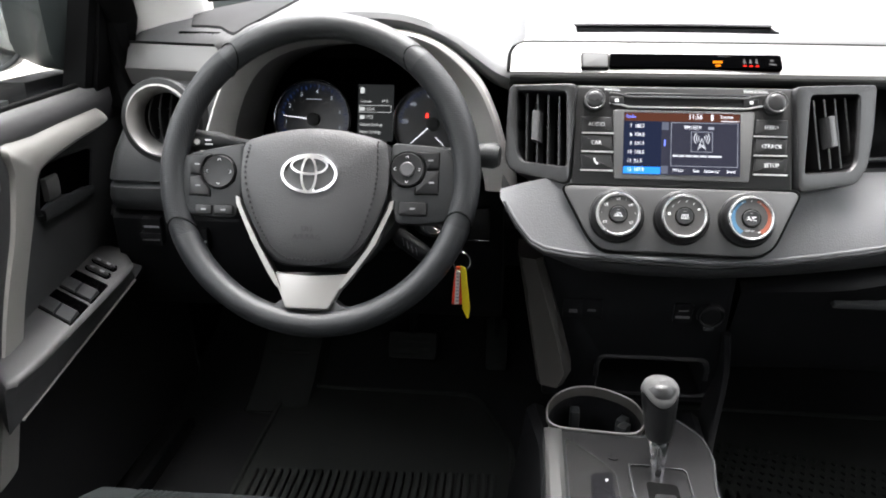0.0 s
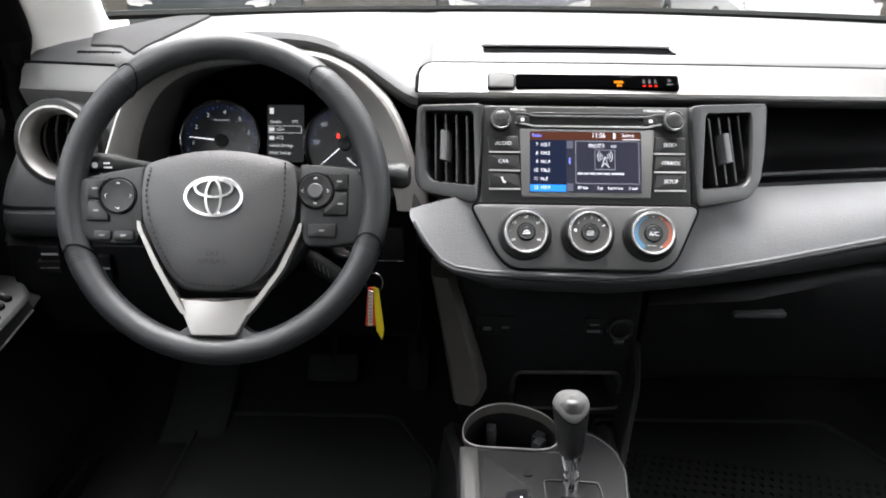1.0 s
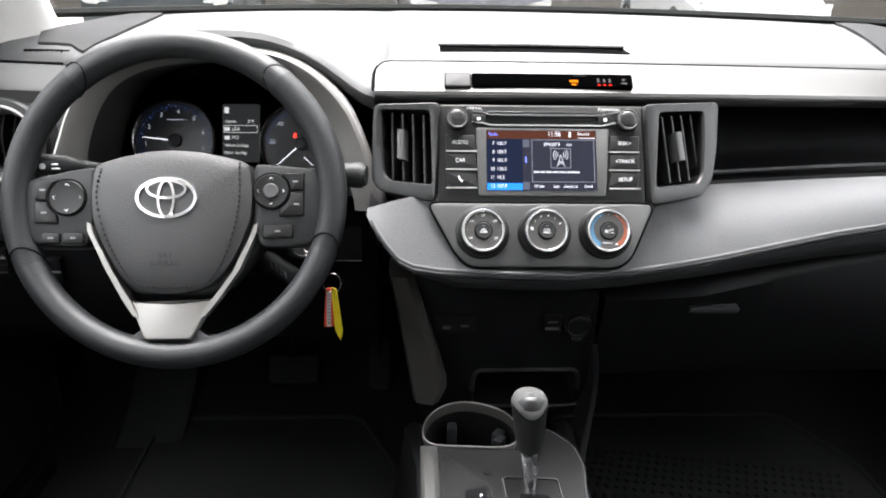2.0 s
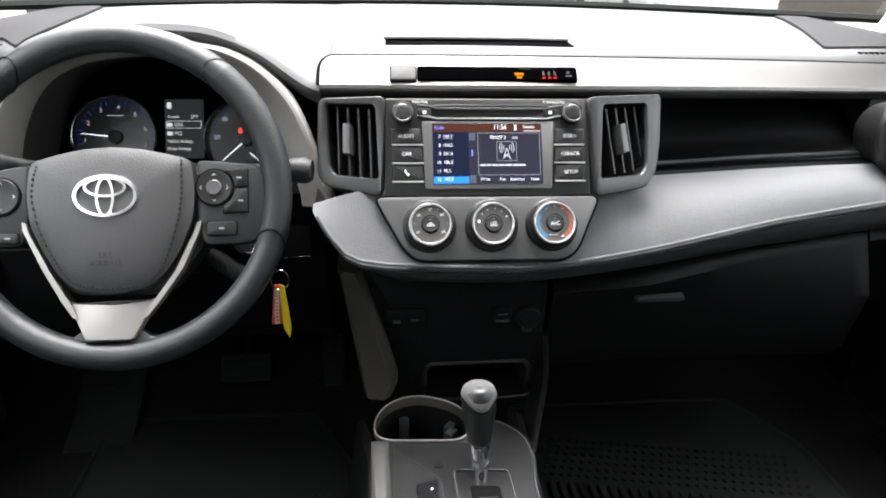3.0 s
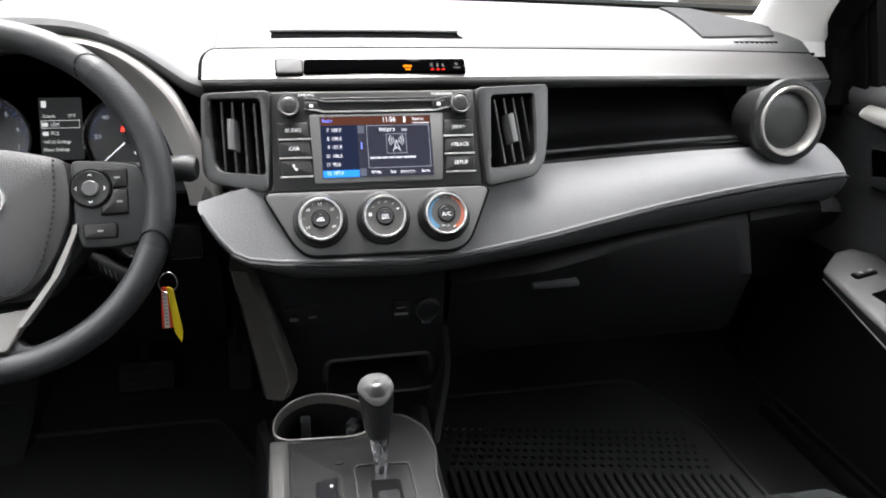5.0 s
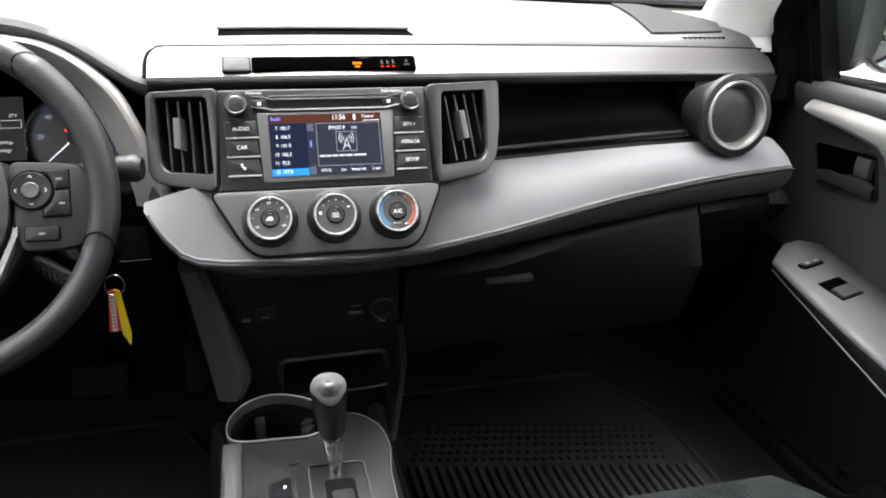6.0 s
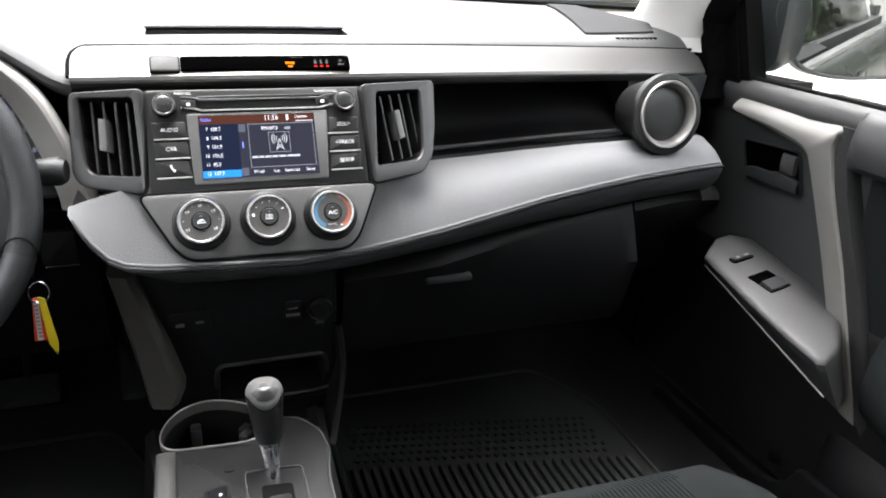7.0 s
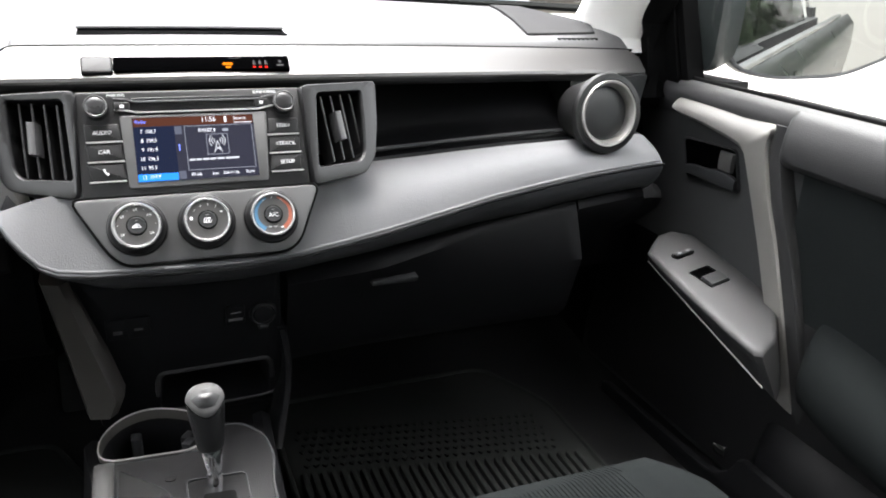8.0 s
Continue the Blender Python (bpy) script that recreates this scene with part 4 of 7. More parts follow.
for s in (-1, 1):
    m = stack @ pose(s * 0.0990 - 0.0005, -0.003, 0) @ Matrix.Diagonal((0.92, 0.92, 1, 1))
    bm = bmesh.new()
    revolve(bm, [(0.0135, 0.0), (0.0135, 0.004), (0.0128, 0.0115), (0.0112, 0.0130), (0.0105, 0.0136), (0.0085, 0.0146), (0.005, 0.0152), (0.002, 0.0154)], m, 32)
    knob = part("volume_knob", bm, KNOBCAP, head, "black knob with a bright rim")
    bm = bmesh.new()
    ring(bm, [(0.0129, 0.0112), (0.0126, 0.0134), (0.0119, 0.0142), (0.0110, 0.0138), (0.0110, 0.0120)], m, 36)
    part("rim", bm, FACE, knob)
    for i, (w, y0, y1) in enumerate((("AUDIO", -0.0385, -0.0205), ("CAR", -0.0600, -0.0415), ("", -0.0815, -0.0630)) if s < 0 else (("SEEK>", -0.0385, -0.0205), ("<TRACK", -0.0600, -0.0415), ("SETUP", -0.0815, -0.0630))):
        bm = bmesh.new()
        k = 0.0012 * i
        poly = [(s * 0.1135, y1), (s * 0.0790, y1), (s * (0.0775 - 0.001 * i), y0), (s * (0.1125 - k), y0)]
        prism(bm, rounded(poly if s < 0 else poly[::-1], 0.0012, 2), 0.0, 0.0032, stack, 0.0012)
        key = part("button", bm, KEYCAP, head)
        if w:
            lettering("caption", w, 0.0062, stack @ pose(s * 0.0958, (y0 + y1) / 2, 0.0035), WHITEINK, key, wide=0.95)
        else:
            bm = bmesh.new()
            tube(bm, [stack @ Vector(p) for p in ((-0.0975, -0.069, 0.0035), (-0.0968, -0.0725, 0.0035), (-0.0935, -0.0755, 0.0035))], [0.0014, 0.0008, 0.0014], 6)
            part("phone_symbol", bm, WHITEINK, key)
        bm = bmesh.new()
        tube(bm, [stack @ Vector((s * 0.1125, y0 - 0.0014, 0.0040)), stack @ Vector((s * 0.0765, y0 - 0.0014, 0.0040))], 0.0010, 6)
        part("button_line", bm, BRIGHT, key)
    bm = bmesh.new()
    prism(bm, rrect(s * 0.074 - 0.008, -0.006, s * 0.074 + 0.008, 0.0035, 0.001, 2), 0.0005, 0.003, stack, 0.001)
    small = part("button", bm, KEYCAP, head)
    bm = bmesh.new()
    prism(bm, rrect(s * 0.074 - 0.002, -0.003, s * 0.074 + 0.002, 0.0005), 0.003, 0.0033, stack)
    part("symbol", bm, WHITEINK, small)
    lettering("caption", "PWR·VOL" if s < 0 else "TUNE·SCROLL", 0.0042, stack @ pose(s * 0.079, 0.0112, 0.0022), WHITEINK, head)

# heater panel
panel = thing("heater_panel", "charcoal heater control panel with three round knobs", "control panel")
bm = bmesh.new()
heat = stack @ pose(0, 0, 0.0005)
prism(bm, rounded([(-0.1335, -0.1005), (-0.101, -0.160), (-0.086, -0.1735), (0.083, -0.1745), (0.099, -0.164), (0.128, -0.101)], 0.012), -0.02, 0.0045, heat, 0.002)
part("plate", bm, HEATER, panel)
bm = bmesh.new()
tube(bm, [heat @ Vector((*p, 0.0026)) for p in rounded([(-0.1345, -0.0995), (-0.102, -0.160), (-0.0865, -0.1748), (0.0835, -0.1758), (0.1, -0.164), (0.129, -0.1)], 0.012)], 0.0017, 6, loop=True)
part("gap", bm, SEAM, panel)


def heater_knob(x, kind):
    m = heat @ pose(x, -0.1345, 0.0045) @ Matrix.Diagonal((0.92, 0.92, 1, 1))
    bm = bmesh.new()
    revolve(bm, [(0.0335, 0.0), (0.0330, 0.002), (0.0315, 0.003), (0.0312, 0.006), (0.0292, 0.012), (0.0272, 0.0166), (0.0262, 0.0172), (0.0225, 0.0160)], m, 44)
    k = part("knob", bm, KEYCAP, panel, "black round knob with a chrome ring")
    bm = bmesh.new()
    ring(bm, [(0.0266, 0.0158), (0.0263, 0.0178), (0.0254, 0.0188), (0.0240, 0.0188), (0.0228, 0.0176), (0.0226, 0.0158)], m, 48)
    part("chrome_ring", bm, mat("polished_ring", (0.78, 0.78, 0.79), 0.26, metal=0.9, stain=0.03), k, "polished chrome ring")
    bm = bmesh.new()
    revolve(bm, [(0.0229, 0.0155), (0.0229, 0.0168), (0.0160, 0.0166), (0.0100, 0.0165)], m, 40)
    face = part("dial_face", bm, FACE, k, "satin grey dial face")
    bm = bmesh.new()
    ring(bm, [(0.0112, 0.0164), (0.0112, 0.0169), (0.0099, 0.0169), (0.0099, 0.0164)], m, 30)
    part("gap", bm, SEAM, face)
    bm = bmesh.new()
    revolve(bm, [(0.0098, 0.0160), (0.0098, 0.0176), (0.0090, 0.0183), (0.005, 0.0178)], m, 30)
    cap = part("centre_button", bm, BLACK, k)
    bm = bmesh.new()
    prism(bm, rrect(-0.0016, 0.0052, 0.0016, 0.0059), 0.0180, 0.0184, m)
    part("lamp_bar", bm, GREYINK, cap)

    def at(deg, r=0.0182):
        return m @ pose(r * math.cos(radians(deg)), r * math.sin(radians(deg)), 0.0168)

    def strokes(name, q, lines, w=0.00042, owner=face):
        b = bmesh.new()
        for line in lines:
            tube(b, [q @ Vector((u, v, 0.0002)) for u, v in line], w, 4)
        part(name, b, WHITEINK, owner)

    if kind == "temp":
        for name, a0, a1, mm in (("blue_scale", 108, 238, mat("blue_ink", (0.06, 0.16, 0.27), 0.4, stain=0)), ("red_scale", -58, 72, mat("red_ink", (0.26, 0.075, 0.045), 0.4, stain=0))):
            bm = bmesh.new()
            aa = [radians(v) for v in steps(a0, a1, 16)]
            secs = []
            for n, a in enumerate(aa):
                wide = 0.0022 + 0.0026 * (n / 16 if name == "blue_scale" else 1 - n / 16)
                secs.append([m @ Vector((r * math.cos(a), r * math.sin(a), h)) for r, h in ((0.0222 - wide, 0.0166), (0.0222 - wide, 0.0170), (0.0222, 0.0171), (0.0222, 0.0166))])
            loft(bm, secs)
            part(name, bm, mm, face)
        lettering("caption", "A/C", 0.0070, m @ pose(0, -0.0010, 0.0184), WHITEINK, cap)
        lettering("caption", "MAX A/C", 0.0028, m @ pose(-0.002, -0.0150, 0.0170), WHITEINK, face)
        strokes("mark", at(-62, 0.0190), [[(-0.0012, 0), (0.0012, 0.0006)]], 0.0007)
        for deg in (60, 90, 120):
            strokes("mark", at(deg, 0.0205), [[(0, -0.0008), (0, 0.0008)]], 0.0003)
    elif kind == "fan":
        strokes("symbol", at(172), [[(-0.0015, -0.001), (0.0015, -0.001)], [(-0.0015, 0.0010), (0.0015, 0.0010)], [(-0.0015, 0), (0.0015, 0)]], 0.0007)
        for deg in (140, 112, 84, 56):
            strokes("mark", at(deg), [[(-0.0006, -0.0010), (0.0006, 0.0010)]])
        strokes("symbol", at(28), [[(-0.0012, -0.0004), (0.0014, 0.0006)]], 0.0008)
        strokes("symbol", m @ pose(0, -0.0006, 0.0182), [[(-0.0042, -0.0026), (-0.0036, 0.0022), (0.0036, 0.0022), (0.0042, -0.0026), (-0.0042, -0.0026)], [(-0.002, -0.002), (-0.0015, 0.0012)], [(0.0, -0.002), (0.0005, 0.0012)], [(0.002, -0.002), (0.0025, 0.0012)]], 0.00035, cap)
    else:
        for deg in (90, 38, -32, 212, 142):
            strokes("symbol", at(deg), [[(-0.0018, 0.0012), (-0.0018, -0.0006), (-0.0004, -0.0014)], [(-0.0002, 0.0008), (0.0012, 0.0002), (0.0018, -0.0012)], [(0.0008, 0.0014), (0.0018, 0.0014)]])
        for deg in (64, 3, 177, 116):
            strokes("mark", at(deg, 0.0200), [[(0, -0.0005), (0, 0.0005)]], 0.0003)
        strokes("symbol", m @ pose(0, -0.0006, 0.0182), [[(-0.0045, -0.0018), (-0.0030, 0.0002), (-0.001, 0.0020), (0.0022, 0.0018), (0.0030, -0.0004), (0.0046, -0.0018), (-0.0045, -0.0018)], [(-0.0015, -0.0006), (0.0008, 0.0006), (0.0002, -0.0012)]], 0.00038, cap)


for x, kind in ((-0.0715, "mode"), (-0.0005, "fan"), (0.0695, "temp")):
    heater_knob(x, kind)

# lower centre panel with switches and sockets
low = thing("lower_panel", "black lower centre panel with sockets and a storage bin", "control panel")
lowm = plane_at((0.0, -0.016, 0.740), (1, 0, 0), (0, -0.12, 0.99))
bm = bmesh.new()
frame_ring(bm, rounded([(-0.150, 0.085), (0.083, 0.085), (0.085, -0.142), (-0.14, -0.142)], 0.004), rounded([(-0.066, -0.072), (0.066, -0.072), (0.068, -0.130), (-0.070, -0.130)], 0.004), -0.03, 0.0, lowm)
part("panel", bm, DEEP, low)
bm = bmesh.new()
pocket(bm, rounded([(-0.066, -0.072), (0.066, -0.072), (0.068, -0.130), (-0.070, -0.130)], 0.008), 0.0, -0.09, lowm, 0.9)
part("bin", bm, DEEP, low, "black open storage bin", flip=False)
bm = bmesh.new()
tube(bm, [lowm @ Vector((u, v, -0.0015)) for u, v in spline([(-0.0705, -0.106), (-0.070, -0.085), (-0.063, -0.0735), (-0.045, -0.0725), (0.045, -0.0715), (0.063, -0.0725), (0.070, -0.084), (0.0705, -0.104)], 5)], 0.0038, 8)
part("bin_rim", bm, BINRIM, low, "black rim of the bin")
bm = bmesh.new()
tube(bm, [lowm @ Vector(p) for p in spline([(-0.055, -0.130, 0.002), (0.0, -0.130, 0.003), (0.055, -0.129, 0.003), (0.074, -0.126, 0.002)], 4)], 0.0022, 6)
part("bin_lip", bm, BINRIM, low)
for x, y, w, h in ((-0.107, -0.002, 0.005, 0.0045), (-0.084, 0.000, 0.005, 0.002)):
    bm = bmesh.new()
    prism(bm, rrect(x - 0.013, -0.012, x + 0.013, 0.016, 0.002), 0.0, 0.003, lowm, 0.001)
    sw = part("switch", bm, DEEP, low)
    bm = bmesh.new()
    for dy in (-0.3, 0.3):
        prism(bm, rrect(x - w, y + dy * h - 0.001, x + w, y + dy * h + 0.001), 0.003, 0.0034, lowm)
    part("symbol", bm, DARK, sw)
bm = bmesh.new()
prism(bm, rrect(0.016, -0.013, 0.039, 0.015, 0.003), 0.0, 0.003, lowm, 0.001)
usb = part("socket", bm, DEEP, low, "black media socket")
bm = bmesh.new()
prism(bm, rrect(0.019, -0.006, 0.036, -0.0025), 0.003, 0.0036, lowm)
tube(bm, [lowm @ Vector((0.022, 0.005, 0.0033)), lowm @ Vector((0.034, 0.006, 0.0033))], 0.0008, 5)
part("symbol", bm, HEATER, usb)
m = lowm @ pose(0.061, 0.0, 0)
bm = bmesh.new()
ring(bm, [(0.017, 0.0), (0.0165, 0.006), (0.0145, 0.0075), (0.013, 0.006), (0.013, 0.0)], m, 28)
sock = part("power_socket", bm, DEEP, low, "black round power socket with its cap")
bm = bmesh.new()
revolve(bm, [(0.013, 0.0), (0.013, 0.005), (0.011, 0.0065), (0.004, 0.006)], m, 24)
part("socket_cap", bm, DEEP, sock)
bm = bmesh.new()
prism(bm, rrect(-0.006, -0.022, 0.006, -0.0165, 0.002), 0.0, 0.006, m, 0.001)
part("cap_tab", bm, BLACK, sock)


BRACE = mat("brown_grey_metallic_paint", (0.026, 0.024, 0.0215), 0.45, metal=0.25)


def strut(s):
    """Metallic brace between the pad and the console."""
    bm = bmesh.new()
    secs = []
    for t in steps(0, 0.885 if s < 0 else 1, 9):
        z = 0.815 - 0.185 * t
        xo = -0.179 + 0.034 * t
        xi = -0.148 + (0.0534 * t if t < 0.80 else 0.0427 - 0.010 * ((t - 0.80) / 0.085) ** 2)
        y = -0.034 - 0.030 * t * t
        row = [(xo, y + 0.012, z), (xo + 0.004, y, z), (xi - 0.010, y - 0.006, z), (xi - 0.001, y + 0.004, z), (xi, y + 0.03, z), (xo, y + 0.06, z)]
        if s > 0:
            z = 0.715 - 0.125 * t
            y = -0.020 - 0.020 * t * t - 0.055 * t ** 5
            xb = 0.078 + 0.006 * math.sin(math.pi * t) - 0.022 * t ** 4
            row = [(xb, y + 0.003, z), (xb + 0.002, y - 0.003, z), (xb + 0.008, y - 0.004, z), (xb + 0.011, y + 0.004, z), (xb + 0.011, y + 0.05, z), (xb, y + 0.05, z)]
        secs.append(row)
    loft(bm, secs)
    return part("brace", bm, BRACE if s < 0 else DEEP, dash, "brown-grey metallic brace down to the console" if s < 0 else "black brace down to the console")


strut(-1)
strut(1)

# ---- steering wheel ----
A24 = radians(24)
wheelm = plane_at((-0.4185, -0.040, 0.914), (1, 0, 0), (0, math.sin(A24), math.cos(A24)))
wheel = thing("steering_wheel", "black leather steering wheel with silver lower spoke and thumb switches", "steering wheel")


def W(x, y, h=0.0):
    return wheelm @ Vector((x, y, h))


bm = bmesh.new()
secs = []
N = 96
for i in range(N):
    a = 2 * math.pi * i / N
    grip = 0.0010 * max(0.0, math.cos(2 * (a - radians(35)))) if 0 < math.degrees(a) < 180 else 0
    rx, rh = 0.0158 + grip, 0.0165 + grip
    secs.append([wheelm @ Vector(((0.1772 + rx * math.cos(b)) * math.cos(a), (0.1772 + rx * math.cos(b)) * math.sin(a), rh * math.sin(b))) for b in [2 * math.pi * j / 16 for j in range(16)]])
for name, i0, i1, skin, words in (("rim", 13, 35, WHEELSKIN, "smooth black leather rim"), ("rim_grip", -5, 13, PERFORATED, "black perforated leather grip"), ("rim_grip", 35, 55, PERFORATED, "black perforated leather grip"), ("rim", 55, 91, WHEELSKIN, "smooth black leather rim")):
    bm = bmesh.new()
    loft(bm, [secs[i % N] for i in range(i0, i1 + 1)], caps=False)
    part(name, bm, skin, wheel, words)
# seams where the rim's smooth and perforated leathers meet
for deg in (131, 49, 205, -19):
    a = radians(deg)
    bm = bmesh.new()
    pts = []
    for j in range(20):
        b = 2 * math.pi * j / 20
        r = 0.1772 + 0.0166 * math.cos(b)
        aa = a + 0.10 * math.sin(b) * (1 if math.cos(a) > 0 else -1)
        pts.append(W(r * math.cos(aa), r * math.sin(aa), 0.0172 * math.sin(b)))
    tube(bm, pts, 0.0008, 4, loop=True)
    part("rim_seam", bm, SEAM, wheel)

# airbag cover
bag = [(-0.088, 0.036), (-0.060, 0.045), (-0.03, 0.0515), (0.0, 0.0535), (0.03, 0.0515), (0.060, 0.0455), (0.0845, 0.0395), (0.0885, 0.005), (0.086, -0.026), (0.073, -0.060), (0.056, -0.088), (0.038, -0.103),
       (0.0, -0.1105), (-0.038, -0.105), (-0.058, -0.089), (-0.075, -0.060), (-0.089, -0.030), (-0.0915, 0.004)]
bag = rounded(bag, 0.008, 2)[::-1]


def dome(bm, poly, h0, h1, rings=7, edge=0.35):
    c = Vector((sum(p[0] for p in poly) / len(poly), sum(p[1] for p in poly) / len(poly)))
    secs = []
    for k in range(rings + 1):
        t = k / rings
        sc = math.cos(t * math.pi / 2 * 0.93) if k else 1.0
        h = h0 + (h1 - h0) * (edge + (1 - edge) * math.sin(t * math.pi / 2)) if k else h0
        secs.append([W(*(c + (Vector(p) - c) * (sc if k > 1 else 1.0 - 0.012 * k)), h) for p in poly])
    loft(bm, secs)


bm = bmesh.new()
dome(bm, bag, -0.028, 0.020, edge=0.72)
part("airbag_cover", bm, BAGSKIN, wheel, "black grained airbag cover")
hub = [(-0.10, 0.03), (-0.05, 0.042), (0.05, 0.042), (0.10, 0.03), (0.10, -0.05), (0.05, -0.11), (-0.05, -0.11), (-0.10, -0.05)]
bm = bmesh.new()
prism(bm, rounded(hub, 0.02)[::-1], -0.05, -0.006, wheelm, 0.004)
part("hub", bm, BLACK, wheel)
def dome_height(p):
    """Height of the airbag cover at a place of the wheel's plane."""
    c = Vector((sum(q[0] for q in bag) / len(bag), sum(q[1] for q in bag) / len(bag)))
    d = Vector((p[0], p[1])) - c
    far = max(bag, key=lambda q: (Vector(q) - c).normalized().dot(d.normalized()))
    f = min(0.988, d.length / (Vector(far) - c).length)
    t = math.acos(f) / (math.pi / 2 * 0.93)
    return -0.028 + 0.048 * (0.72 + 0.28 * math.sin(min(1.0, t) * math.pi / 2))


# stitching: dark thread, with its groove's shadow included in colour and thickness
path = spline([(-0.079, 0.031), (-0.084, 0.0), (-0.074, -0.042), (-0.058, -0.074), (-0.046, -0.091), (-0.030, -0.1), (0.0, -0.102), (0.030, -0.1), (0.046, -0.089), (0.058, -0.068), (0.070, -0.030), (0.0745, 0.005), (0.0735, 0.041)], 12)
for x0, x1 in zip(path[0:-1:2], path[1::2]):
    a, b = x0, x0 + (x1 - x0) * 0.9
    bm = bmesh.new()
    tube(bm, [W(a.x, a.y, dome_height(a) + 0.0006), W(b.x, b.y, dome_height(b) + 0.0006)], 0.0012, 5)
    part("stitch", bm, STITCH, wheel)
# round emblem of bright ovals
em = wheelm @ pose(-0.0045, -0.0022, 0.0185)
bm = bmesh.new()
prism(bm, oval(0, 0, 0.0345, 0.0235, 40), -0.004, 0.0006, em, 0.0005)
badge = part("emblem", bm, DARK, wheel, "chrome oval emblem")


def oval_ring(cx, cy, rx, ry, w, h):
    bm = bmesh.new()
    secs = []
    for i in range(44):
        a = 2 * math.pi * i / 44
        d = Vector((math.cos(a) * ry, math.sin(a) * rx)).normalized()
        c = Vector((cx + rx * math.cos(a), cy + ry * math.sin(a)))
        secs.append([em @ Vector((*(c + d * u), v)) for u, v in ((-w, 0), (-w * 0.5, h), (w * 0.5, h), (w, 0))])
    loft(bm, secs, loop=True)
    part("emblem_ring", bm, CHROME, badge)


oval_ring(0, 0, 0.0318, 0.0213, 0.0031, 0.0036)
oval_ring(0, 0.0095, 0.021, 0.0098, 0.0026, 0.0034)
oval_ring(0, -0.001, 0.0085, 0.0200, 0.0026, 0.0038)
# Embossed words: the shading of their relief is painted as darker letters.
for i, (words, y) in enumerate((("SRS", -0.0665), ("AIRBAG", -0.0755))):
    lettering("caption", words, 0.0085, wheelm @ pose(-0.005, y, dome_height((-0.005, y)) + 0.0002), KEYCAP, wheel, wide=1.15)
bm = bmesh.new()
tube(bm, [W(-0.008, -0.087, 0.0145), W(0.0, -0.0885, 0.0145), W(-0.008, -0.09, 0.0143)], 0.0008, 5)
part("horn_symbol", bm, BLACK, wheel)

# black flares where the lower spoke meets the rim
for s in (-1, 1):
    bm = bmesh.new()
    poly = [(s * 0.024 - 0.003, -0.150), (s * 0.031 - 0.003, -0.148), (s * 0.040 - 0.003, -0.1545), (s * 0.058, -0.157), (s * 0.05, -0.175), (s * 0.01, -0.172)]
    prism(bm, poly if s < 0 else poly[::-1], -0.012, 0.006, wheelm, 0.003)
    part("flare", bm, WHEELSKIN, wheel)
# silver lower spoke: a bottom plate and two thin arms
bm = bmesh.new()
prism(bm, rounded([(-0.050, -0.1155), (-0.028, -0.1595), (0.022, -0.159), (0.045, -0.1125), (0.0, -0.118)], 0.004, 3), -0.012, 0.0, wheelm @ pose(0, -0.137, 0.0085, -14) @ pose(0, 0.137, 0), 0.0025)
part("spoke_plate", bm, SILVER, wheel, "satin silver lower spoke")
